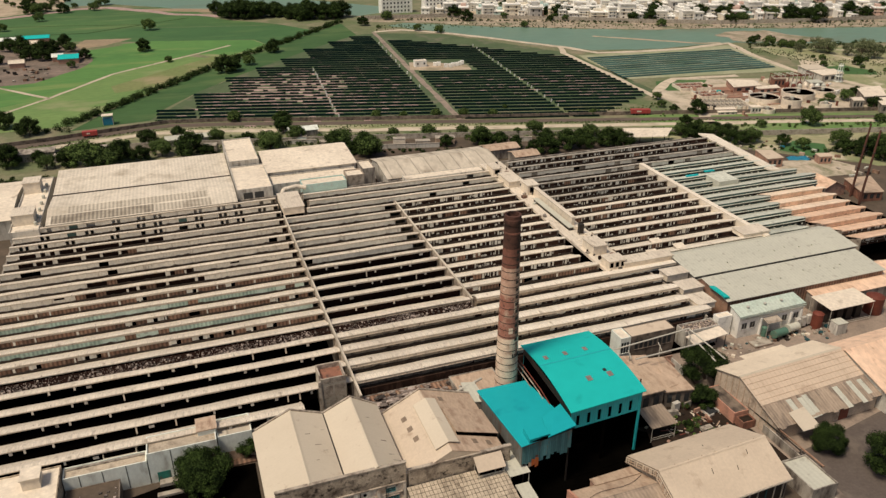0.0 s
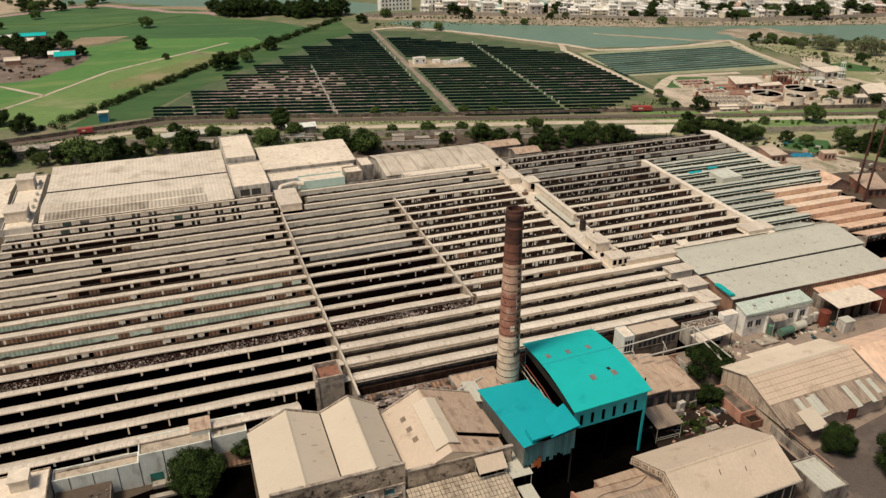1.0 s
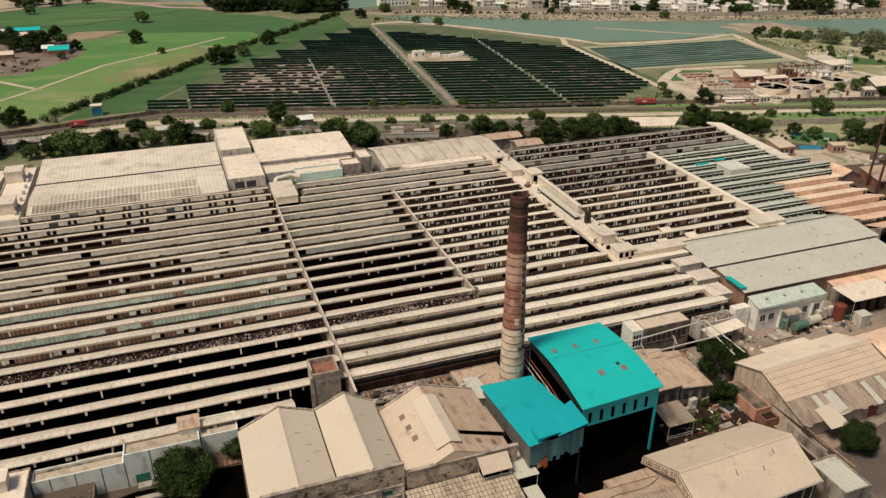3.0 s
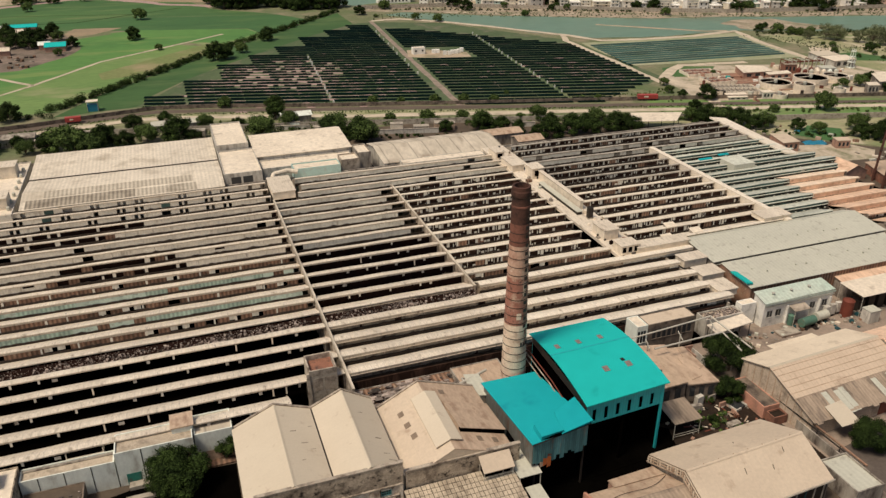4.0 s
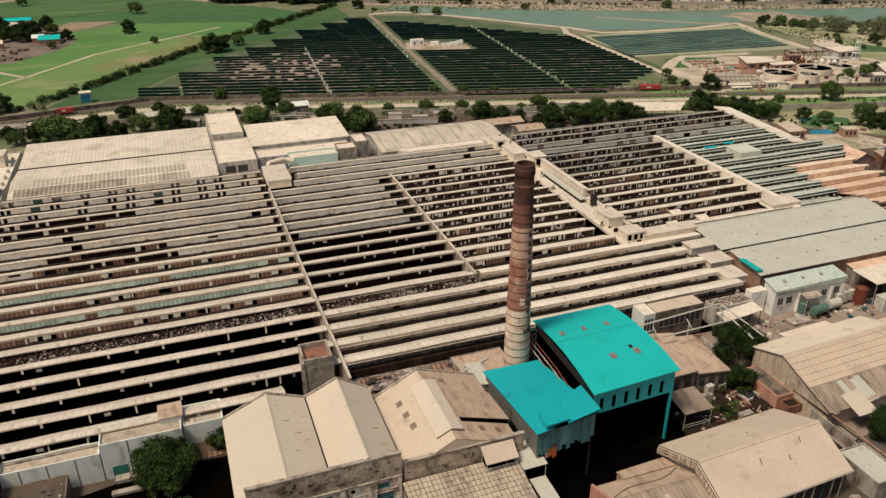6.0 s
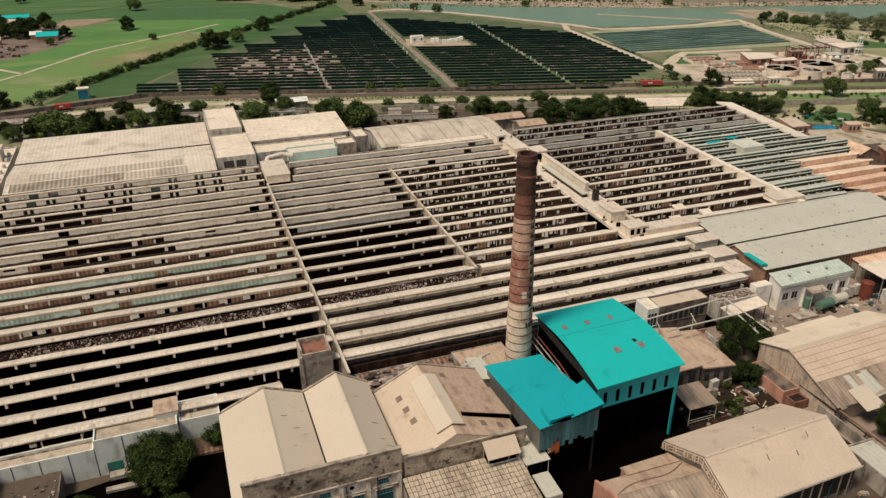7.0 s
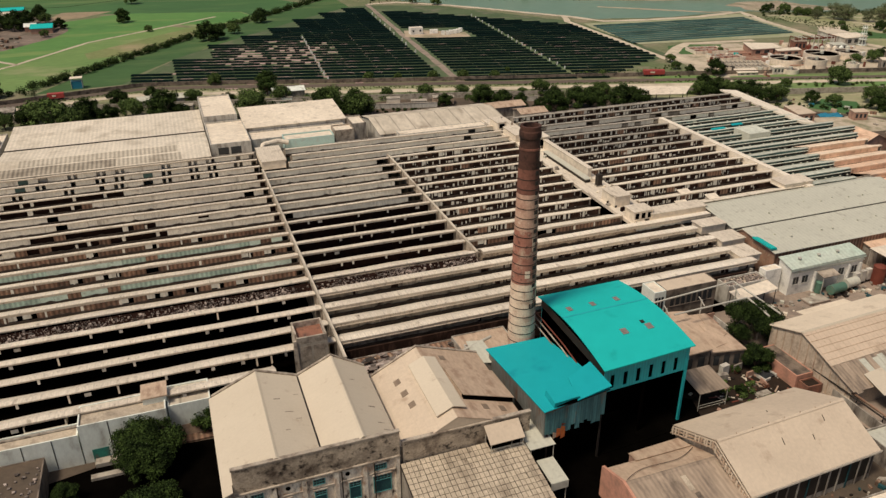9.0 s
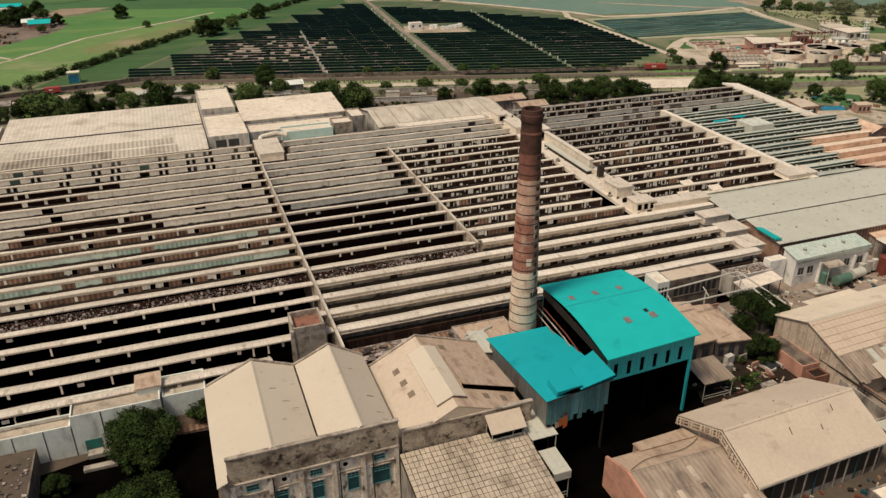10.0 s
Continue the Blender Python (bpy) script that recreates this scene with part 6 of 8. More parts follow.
for a, b in (((4.9, 0.2, 7.7), (5.9, -0.6, 6.6)), ((4.9, 0.2, 7.2), (5.9, -0.6, 6.1)), ((5.9, -0.6, 6.6), (6.8, 0.4, 7.3)), ((5.9, -0.6, 5.4), (5.9, -0.6, 6.6)), ((6.8, 0.4, 5.6), (6.8, 0.4, 7.3)), ((3.0, 0.2, 6.6), (3.4, 0.2, 8.8))):
    part("stair_rail", Shape().tube(a, b, 0.04, 6), M_PIPE, stair_can)
canopy("grey sheet canopy beside the annex", 44.9, 48.8, 91.0, 98.8, 7.25, 7.55, M_GREYR, 0.0)
small_can = canopy("small grey sheet canopy", 45.9, 48.5, 86.4, 91.0, 4.9, 5.1, M_GREYR, 0.0)
part("fascia", box(0, 2.6, -0.06, 0, 3.6, 4.85), M_GREYR, small_can)
part("side_fascia", box(2.54, 2.6, 0, 4.5, 3.7, 4.8), M_GRIME, small_can)

# ---- near sheds ----
near = pitched("sheet_shed", "shed with a cream sheet roof and broken verge boards", 0, 22.6, 0, 15.2, 5.5, 9.0, M_PINKT, M_GRIME, cat="shed", ridge_at=0.47, at=pose(69.4, 75.1, 0, 0, 0, 2.8))
NR = 15.2 * 0.47


def verge_z(y):
    return 9.0 - (3.5 * (NR - y) / NR if y < NR else 3.5 * (y - NR) / (15.2 - NR)) - 0.2


for lo, out in ((0.0, 0.5), (0.45, 0.62), (0.95, 0.72)):
    for a, b in ((-0.3, NR), (NR, 15.5)):
        part("verge_beam", Shape().hexa([(-out - 0.14, a, verge_z(a) - lo - 0.18), (-out, a, verge_z(a) - lo - 0.18), (-out, b, verge_z(b) - lo - 0.18), (-out - 0.14, b, verge_z(b) - lo - 0.18), (-out - 0.14, a, verge_z(a) - lo), (-out, a, verge_z(a) - lo), (-out, b, verge_z(b) - lo), (-out - 0.14, b, verge_z(b) - lo)]), M_OLD if lo else M_PINKT, near)
for i in range(27):
    y = rng.uniform(-0.1, 0.1) + 0.1 + i * 0.57
    z, w = verge_z(y), rng.uniform(0.22, 0.42)
    if rng.random() < 0.88:
        part("verge_slat", Shape().hexa([(x, yy, zz) for zz in (z - rng.uniform(0.9, 1.3), z - 0.02) for x, yy in ((-0.86, y), (-0.8, y), (-0.8, y + w), (-0.86, y + w))]), M_PINKT if i % 4 else M_OLD, near)
for x, y, l in ((9.0, 4.0, 0.9), (14.0, 3.4, 0.7), (17.5, 5.2, 0.8), (12.0, 10.4, 0.5)):
    z = verge_z(y) + 0.26
    part("roof_split", Shape().slab([(x, y, z), (x + 0.12, y, z), (x + 0.35, y + l, verge_z(y + l) + 0.26), (x + 0.23, y + l, verge_z(y + l) + 0.26)], 0.04), M_IRON, near, "dark split in the roof sheet")
for i in range(7):
    part("roof_bolt", Shape().tube((3 + i * 2.9, NR, 9.05), (3 + i * 2.9, NR, 9.22), 0.09, 6), M_OLD, near)
part("clutter_wall", box(0.3, 22.3, -0.05, 0.05, 1.0, 4.6), M_IRON, near)
part("eave_board", box(-0.4, 23.2, -0.52, -0.46, 4.95, 5.3), M_PALE, near)
for i in range(12):
    part("wall_post", box(0.6 + i * 1.9, 0.8 + i * 1.9, -0.2, -0.06, 0, 4.9), M_BLUE if i % 4 == 1 else M_GRIME, near)
brickshed = pitched("brick_shed", "brick shed with a brown and grey sheet roof", 54.6, 69.0, 67.0, 86.6, 3.4, 6.2, M_WEATH, M_BRICKP, cat="shed", ridge_at=0.76, back=M_OLD, eave2=4.5)
part("lean_to_roof", Shape().slab([(4.6, 19.5, 4.75), (13.8, 19.5, 4.75), (13.4, 22.0, 4.3), (4.7, 21.6, 4.35)], 0.12), M_OLD, brickshed)
part("lean_to_wall", box(4.8, 13.4, 19.7, 21.4, 0, 4.2), M_BRICKP, brickshed)
for i in range(18):
    x, y = rng.uniform(0.2, 13.2), rng.uniform(0.5, 11.5)
    part("roof_patch", Shape().slab([(x, y, 3.46 + y * 0.188), (x + 0.78, y, 3.46 + y * 0.188), (x + 0.78, y + 2.4, 3.46 + (y + 2.4) * 0.188), (x, y + 2.4, 3.46 + (y + 2.4) * 0.188)], 0.04), rng.choice((M_PINKT, M_WEATH, M_DUSTSHADE, M_TILE)), brickshed, "patched roof sheet")
part("gable_parapet", Shape().prism([(-0.3, 0), (-0.3, 4.0), (14.8, 6.8), (19.8, 5.2), (19.8, 0)], "x", -0.75, -0.35), M_CORAL, brickshed, "coral painted gable")
cable = Shape()
for i in range(15):
    u = i / 14
    x, y = 0.2 + 13.4 * u, 15.2 + 3.6 * u + 0.8 * math.sin(u * 6.5)
    z = 6.62 - (y - 14.6) * 0.4
    cable.v += [(x, y - 0.05, z), (x, y, z + 0.05), (x, y + 0.05, z), (x, y, z - 0.05)]
for i in range(14):
    for j in range(4):
        q = (j + 1) % 4
        cable.f.append((4 * i + j, 4 * i + q, 4 * i + 4 + q, 4 * i + 4 + j))
cable.f += [(3, 2, 1, 0), (56, 57, 58, 59)]
part("cable", cable, M_IRON, brickshed, "loose black cable")
flat_block("store_building", "low block with a grey stained flat roof", 95.6, 101.2, 73.6, 81.6, 3.0, M_GRIME, M_GREYR, 0.4)
flat_block("store_building", "low cream roofed store", 84.0, 98.0, 60.0, 71.0, 3.2, M_GRIME, M_PALE, 0.3)
for i in range(40):
    x, y, w = rng.uniform(72, 94), rng.uniform(72.2, 75.2), rng.uniform(0.12, 0.5)
    single("scrap_item", box(-w, w, -w * rng.uniform(0.3, 0.8), w * 0.6, 0, w * rng.uniform(0.5, 1.8)), rng.choice((M_RUST, M_IRON, M_IRON, M_BROWN, M_BLUE, M_GRIME, M_CONC)), "scrap item heaped beside the shed", "scrap", pose(x, y, 0.03, 0, 0, rng.uniform(0, 180)), "scrap beside the shed")
for i in range(60):
    x, y, w = rng.uniform(80, 99), rng.uniform(91.5, 103), rng.uniform(0.1, 0.4)
    single("scrap_item", box(-w, w, -w * rng.uniform(0.3, 0.8), w * 0.6, 0, w * rng.uniform(0.3, 1.2)), rng.choice((M_BRICK, M_IRON, M_GREYR, M_BRICKP, M_GRIME, M_PALE, M_CONC)), "scrap item lying among weeds", "scrap", pose(x, y, 0.03, 0, 0, rng.uniform(0, 180)), "scrap among the weeds")
basin = thing("water_trough", "square dark water basin with a broken pale rim", "basin", pose(94.3, 100.0, 0.03, 0, 0, 12))
part("water", box(0.2, 2.8, 0.2, 2.4, 0, 0.35), M_GLASS, basin, "dark standing water")
for b in ((0, 3.0, 2.4, 2.6, 0, 0.6), (0, 0.2, 0.2, 2.4, 0, 0.5), (2.8, 3.0, 0, 2.4, 0, 0.6), (0, 1.4, 0, 0.2, 0, 0.45)):
    part("rim", box(*b), M_WHITE, basin)
# long sheds to the east, slightly askew
big = thing("sheet_shed", "long shed with a dusty cream and brown sheet roof", "shed", pose(101.6, 89.2, 0, 0, 0, 3.0))
BL, B1, B2, B3 = 27.2, 0.0, 11.4, 18.0  # length; y of front eave, ridge, back eave
part("wall", Shape().prism([(B1 + 0.3, 0), (B1 + 0.3, 4.0), (B2, 8.1), (B3, 5.9), (B3, 0)], "x", 0, BL), M_GABLE, big)
part("roof_slope", Shape().slab([(-0.4, 4.6, 5.78), (BL + 0.3, 4.6, 5.78), (BL + 0.3, B2, 8.35), (-0.4, B2, 8.35)], 0.14), M_TAN, big)
part("roof_slope", Shape().slab([(-0.4, B2, 8.35), (BL + 0.3, B2, 8.35), (BL + 0.3, B3 + 0.5, 5.95), (-0.4, B3 + 0.5, 5.95)], 0.14), M_BIGR, big, "cream sheet roof")
part("ridge_cap", Shape().prism([(B2 - 0.3, 8.3), (B2, 8.45), (B2 + 0.3, 8.3)], "x", -0.4, BL + 0.3), M_SHEET, big)
part("lower_roof", Shape().slab([(-0.4, -0.4, 3.92), (BL + 0.3, -0.4, 3.92), (BL + 0.3, 4.7, 5.7), (-0.4, 4.7, 5.7)], 0.1), M_WEATH, big)
for i in range(5):
    y = 5.6 + i * 1.25
    part("batten", Shape().slab([(-0.3, y - 0.05, 5.84 + (y - 4.65) * 0.378), (BL + 0.2, y - 0.05, 5.84 + (y - 4.65) * 0.378), (BL + 0.2, y + 0.05, 5.84 + (y - 4.55) * 0.378), (-0.3, y + 0.05, 5.84 + (y - 4.55) * 0.378)], 0.05), M_OLD, big, "brown roof batten")
for i in range(20):
    x, y0, y1 = 0.1 + i * 1.36, rng.uniform(-0.9, -0.4), rng.uniform(3.9, 4.8)
    part("roof_sheet", Shape().slab([(x, y0, 4.04 + y0 * 0.33), (x + 1.3, y0, 4.04 + y0 * 0.33), (x + 1.3, y1, 4.06 + y1 * 0.36), (x, y1, 4.06 + y1 * 0.36)], 0.05), M_WEATH if rng.random() < 0.8 else M_GREYR, big, "grey weathered roof sheet")
part("pale_roof_patch", Shape().slab([(3.6, -2.8, 3.75), (7.9, -2.9, 3.75), (8.1, 1.9, 4.95), (3.8, 1.6, 4.95)], 0.08), M_SHEET, big, "cream sheet laid over the eave")
part("link_roof", Shape().slab([(8.0, B3 + 0.3, 6.0), (20.0, B3 + 0.3, 6.0), (20.0, B3 + 2.2, 5.7), (8.0, B3 + 2.2, 5.7)], 0.12), M_BIGR, big)
for i in range(10):
    y = 1.2 + i * 1.7
    h = 4.0 + (y - 0.3) * 0.37 if y < B2 else 8.1 - (y - B2) * 0.333
    part("gable_stud", box(-0.1, 0.0, y, y + 0.12, 0, h - 0.2), M_OLD, big)
part("red_door", box(17.0, 19.4, 0.18, 0.3, 0, 2.8), M_RUST, big, "rust-red door")
pitched("sheet_shed", "long shed with a dusty pink sheet roof", 0, 34.0, 0, 19.5, 4.5, 8.5, M_PINK, M_WHITE, cat="shed", ridge_at=0.62, at=pose(129.4, 88.6, 0, 0, 0, 3.0))
flat_block("brick_store", "narrow coral-walled store with a dark flat roof", 97.5, 101.0, 96.8, 106.0, 2.5, M_CORAL, M_DUSTSHADE, 0.12)
flat_block("brick_store", "low open coral brick bay beside the store", 97.9, 101.0, 94.4, 96.6, 1.5, M_BRICK, M_SOIL, 0.35)
single("boundary_wall", box(101.3, 101.6, 80.0, 92.6, 0, 2.0), M_GRIME, "low stained boundary wall", "wall", kind="structure")
line = thing("overhead_pipe", "dark pipe run on low supports", "pipe", (102.2, 78.0, 0))
part("pipe", Shape().tube((0, 0, 3.1), (-0.6, 28, 3.1), 0.2, 8), M_BROWN, line)
part("pipe", Shape().tube((-0.5, 0, 2.9), (-1.1, 28, 2.9), 0.14, 8), M_IRON, line)
for i in range(6):
    part("support", Shape().tube((-0.1 * i, i * 5.0 + 0.5, 0), (-0.1 * i, i * 5.0 + 0.5, 3.0), 0.09, 6), M_IRON, line)

# buildings right of the boiler house
# Both blocks carry the shadow on their walls in the wall colour.
quad_block("service_block", "narrow plastered block with a tan roof along the boiler house", [(78.0, 105.4), (86.4, 105.6), (89.6, 117.4), (81.0, 119.6)], 5.0, M_DUSTSHADE, M_OLD)
wing = quad_block("service_block", "low block with a patched pinkish tan roof", [(87.0, 106.0), (93.2, 104.9), (94.0, 116.8), (89.8, 117.4)], 3.95, M_DUSTSHADE, M_OLD)
for x, y, l, a in ((-2.4, -4.6, 2.6, 12), (-1.0, 0.5, 2.0, 80), (0.6, 2.6, 3.2, 75), (1.2, -2.0, 1.6, 30)):
    part("roof_pipe", Shape().tube((x, y, 4.28), (x + l * math.cos(math.radians(a)), y + l * math.sin(math.radians(a)), 4.28), 0.07, 6), M_OLD, wing, "loose pipe on the roof")
room = thing("roofless_room", "roofless room with low pinkish walls", "room", (94.4, 114.2, 0.03))
part("floor_slab", box(0, 3.6, 0, 4.6, 0, 0.1), M_SOIL, room)
for b, m in (((0, 3.6, 4.6, 4.8, 0, 2.6), M_BRICKP), ((0, 0.2, 0.0, 4.6, 0, 2.2), M_GRIME), ((3.4, 3.6, 0, 4.6, 0, 2.0), M_WHITE), ((1.9, 2.1, 1.4, 4.6, 0, 2.3), M_BRICKP), ((0.2, 1.2, 0, 0.2, 0, 1.4), M_GRIME)):
    part("wall", box(*b), m, room)
for x, y in ((79.6, 105.2), (81.2, 105.6)):
    single("vent_pipe", Shape().tube((0, 0, 0), (0, 0, 3.0), 0.16, 8), M_IRON, "dark upright flue pipe on a flat roof", "flue pipe", (x, y + 1.2, 5.3), "flue pipes")
lean = canopy("rusty lean-to sheet roof", 78.2, 84.0, 97.2, 102.8, 3.6, 4.3, M_WEATH, 0.0)
# Near-black sheet added to darken the space under the lean-to.
part("screen", box(0.3, 5.6, 4.9, 5.1, 0, 3.9), M_SHADEBLK, lean, "near-black sheet filling the dark under the lean-to")
pipe_bridge = thing("pipe_bridge", "pale pipe bridge on steel trestles", "pipe bridge", (76.0, 118.0, 0))
for a, b in (((0, 0.5, 7.5), (27, 2.8, 7.5)), ((9, -3.5, 7.3), (25.5, -3.0, 7.3)), ((27, 2.8, 7.5), (27.5, -9.5, 7.0)), ((25.5, -3.0, 7.3), (25.0, -9.5, 7.0))):
    part("pipe", Shape().tube(a, b, 0.17, 10), M_PIPE, pipe_bridge)
for x, y in ((9, -1.2), (17, -0.8), (25.8, 0.4), (26.2, -6.5)):
    part("trestle", Shape().tube((x, y, 0), (x, y, 7.3), 0.13, 6), M_PIPE, pipe_bridge)
    part("trestle_beam", Shape().tube((x - 0.6, y - 1.6, 7.0), (x + 0.6, y + 1.6, 7.0), 0.1, 6), M_PIPE, pipe_bridge)

# yard tanks and plant
def tank_upright(x, y, r, h, material, label):
    t = thing("storage_tank", label, "tank", (x, y, 0.05), "yard tanks")
    part("shell", Shape().lathe([(r, 0), (r, h), (r * 0.6, h + r * 0.22), (0.15, h + r * 0.3)], 24), material, t)
    part("rim", Shape().lathe([(r + 0.05, h - 0.15), (r + 0.05, h), (r - 0.05, h)], 24), material, t)
    return t


tank_upright(160.5, 121.5, 2.2, 4.6, M_RUST, "large rust-red upright steel tank")
tank_upright(141.2, 120.4, 1.3, 4.0, M_RUST, "small rust-red upright steel tank")
tank_upright(126.4, 121.6, 0.7, 2.4, M_DGREEN, "small green upright tank")
lt = thing("horizontal_tank", "green horizontal steel tank on saddles", "tank", (127.0, 119.2, 0.05), "yard tanks")
part("shell", Shape().tube((0, 0, 1.6), (3.9, 0.4, 1.6), 1.0, 20), M_DGREEN, lt)
for x in (0.8, 3.5):
    part("saddle", box(x, x + 0.4, -1.0, 1.2, 0, 0.9), M_IRON, lt)
lt2 = thing("horizontal_tank", "grey horizontal steel tank on saddles", "tank", (132.0, 120.2, 0.05), "yard tanks")
part("shell", Shape().tube((0, 0, 1.6), (3.4, 0.3, 1.6), 1.0, 20), M_GREYR, lt2)
for x in (0.6, 2.4):
    part("saddle", box(x, x + 0.4, -0.9, 1.0, 0, 0.8), M_IRON, lt2)
for i in range(3):
    u = thing("cooling_unit", "white cooling unit on a stand", "cooling unit", (135.4 + i * 2.0, 120.8 + 0.3 * i, 0.05), "cooling units")
    part("casing", box(0, 1.2, 0, 0.9, 0.6, 3.0), M_WHITE, u)
    part("stand", box(0.1, 1.1, 0.1, 0.8, 0, 0.6), M_IRON, u)
cabinet = thing("power_cabinet", "white metal cabinet in the yard", "cabinet", (142.9, 115.6, 0.05))
part("casing", box(0, 3.0, 0, 2.4, 0, 3.0), M_WHITE, cabinet)
part("lid", box(-0.1, 3.1, -0.1, 2.5, 3.0, 3.15), M_GREYR, cabinet)
can = canopy("large cream flat canopy over plant", 143.2, 157.0, 118.6, 125.6, 5.4, 5.6, M_PALE, 0.0)
for i in range(4):
    part("plant_block", box(1.5 + i * 3, 3.4 + i * 3, 2.0, 4.5, 0.05, 3.0 + 0.4 * i), M_IRON, can, "dark machinery under the canopy")
pitched("lean_shed", "shed with a dusty pink patched roof", 146.0, 178.0, 125.5, 137.0, 4.4, 5.6, M_PINK, M_GRIME, ridge_at=0.8)
flat_block("plinth_block", "low concrete plinth in the yard", 120.6, 126.0, 117.6, 120.4, 0.4, M_YARD, M_CONC, 0.05)
for i in range(90):
    x, y, w = rng.uniform(113, 146), 121.0 - abs(rng.gauss(0, 2.2)), rng.uniform(0.1, 0.5)
    single("scrap_item", box(-w, w, -w * rng.uniform(0.4, 1), w, 0, w * rng.uniform(0.5, 1.6)), rng.choice((M_GRIME, M_IRON, M_GREYR, M_BEAM, M_BLUE, M_BROWN, M_PALE)), "small scrap item lying in the yard", "scrap", pose(x, y, 0.05, 0, 0, rng.uniform(0, 180)), "yard scrap")

# tall rusty stacks and houses at the far east
for x, y, h in ((214.5, 178.0, 26.0), (217.4, 184.6, 26.0)):
    st = thing("steel_stack", "thin leaning rusty steel stack", "stack", pose(x, y, 0, 0, 3.0, 0), "steel stacks")
    part("pipe", Shape().tube((0, 0, 0), (0, 0, h), 0.42, 14, 0.3), M_STACK, st)
    for z in (h * 0.4, h * 0.7):
        part("flange", Shape().lathe([(0.5, z), (0.62, z + 0.1), (0.5, z + 0.2)], 14), M_IRON, st)
pitched("brick_house", "brick house with a dusty pink gabled roof", 206.6, 216.4, 186.6, 196.6, 3.4, 5.6, M_PINK, M_BRICKP, along="y", cat="house")
quad_block("brick_house", "low house with a broad dusty brown roof", [(216.8, 179.6), (224.4, 178.0), (232.0, 190.8), (221.6, 192.0)], 3.2, M_BRICK, M_OLD, "house")
flat_block("dark_block", "near-black block beside the stacks", 216.5, 226.0, 155.0, 166.0, 5.0, M_SHADEBLK, M_GRIME, 0.2)
quad_block("outhouse", "low shed with a tan sheet roof", [(209.6, 217.6), (216.4, 217.0), (218.2, 225.4), (212.6, 228.0)], 3.6, M_BRICKP, M_PINKT)
quad_block("hut", "small cream hut behind the mill", [(226.6, 248.6), (230.6, 247.6), (231.4, 250.6), (227.4, 251.6)], 3.8, M_WHITE, M_PALE, "hut")
quad_block("outhouse", "small tan roofed outhouse", [(232.0, 214.6), (237.0, 213.4), (238.6, 217.0), (233.4, 218.4)], 2.8, M_BRICKP, M_TAN)
sheet("waste_ground", [(201, 203), (236, 202), (244, 208), (240, 216), (224, 222), (206, 230), (203, 215)], 0.045, M_WORKS, "dusty pale waste ground behind the mill", "ground", 1.2)
for i in range(80):
    x, y, w = rng.uniform(200, 246), rng.uniform(196, 250), rng.uniform(0.3, 1.3)
    if 205 < x < 233 and y < 230:
        continue
    single("scrap_item", box(-w, w, -w * rng.uniform(0.2, 0.8), w * 0.5, 0, w * rng.uniform(0.3, 1.2)), rng.choice((M_GRIME, M_IRON, M_GREYR, M_PALE, M_BROWN, M_OLD, M_TARP if i % 4 == 0 else M_CONC)), "scrap item on waste ground behind the mill", "scrap", pose(x, y, 0.05, 0, 0, rng.uniform(0, 180)), "scrap behind the mill")
s = Shape()
for i in range(7):
    for j in range(5):
        edge = i in (0, 6) or j in (0, 4)
        s.v.append((i * 1.5 - 4.5 + rng.uniform(-0.25, 0.25), j * 1.1 - 2.2 + rng.uniform(-0.3, 0.3), 0.0 if edge else rng.uniform(0.35, 0.8)))
for i in range(6):
    for j in range(4):
        s.f.append((5 * i + j, 5 * i + 5 + j, 5 * i + 6 + j, 5 * i + 1 + j))
s.f.append(tuple([5 * i for i in range(7)] + [30 + j for j in range(1, 5)] + [5 * i + 4 for i in range(5, -1, -1)] + [3, 2, 1])[::-1])
single("tarpaulin", s, M_TARP, "crumpled blue tarpaulin over a heap", "tarpaulin", pose(229.6, 222.6, 0.06, 0, 0, -20))

# ---- white annexes along the mill's south-west front ----
ann = flat_block("front_annex", "pale aqua-white flat annex with a stained roof", -14.4, -2.1, 118.8, 123.9, 6.5, M_AQUA, M_TILE, 0.4)
for x in (4.0, 8.4):
    part("joint", box(x, x + 0.14, -0.03, 0.02, 0.2, 6.8), M_IRON, ann)
part("green_door", box(1.2, 3.5, -0.06, 0.02, 0.1, 2.3), M_DOORG, ann, "green shutter door")
ann2 = flat_block("front_annex", "pale aqua-white flat annex with a stained roof", -28.6, -14.6, 118.8, 121.9, 5.0, M_AQUA, M_TILE, 0.4)
flat_block("cream_block", "low cream flat-roofed block at the mill's corner", -50.0, -28.8, 112.0, 121.8, 6.0, M_LICHEN, M_PALE, 0.3, openings=((17.5, 1.4, 2.4, 4.4), (13.0, 1.4, 2.4, 4.4)))
for x in (2.6, 6.4, 10.4):
    part("joint", box(x, x + 0.12, -0.03, 0.02, 0.2, 5.3), M_IRON, ann2)
ann3 = flat_block("front_annex", "pale aqua-white flat annex by the trees", -1.9, 4.4, 120.1, 125.6, 5.9, M_AQUA, M_DIRTYR, 0.35)
part("dado", box(0.05, 6.2, -0.05, 0.02, 0.1, 2.3), M_OLD, ann3, "dusty pink dado")
roof_box(-33.0, 118.6, 6.05, 2.9, 3.0, 2.2, "small cream stair head on the corner block", "roof box", M_PALE, M_PALE)
well = thing("light_well", "dark light well with a pale rim", "light well", (-21.8, 122.0, 5.0))
# Solid near-black box stands in for the unlit recess.
part("shaft", box(0, 5.4, 0.2, 2.6, 0.1, 1.1), M_SHADEBLK, well, "near-black box for the dark of the shaft")
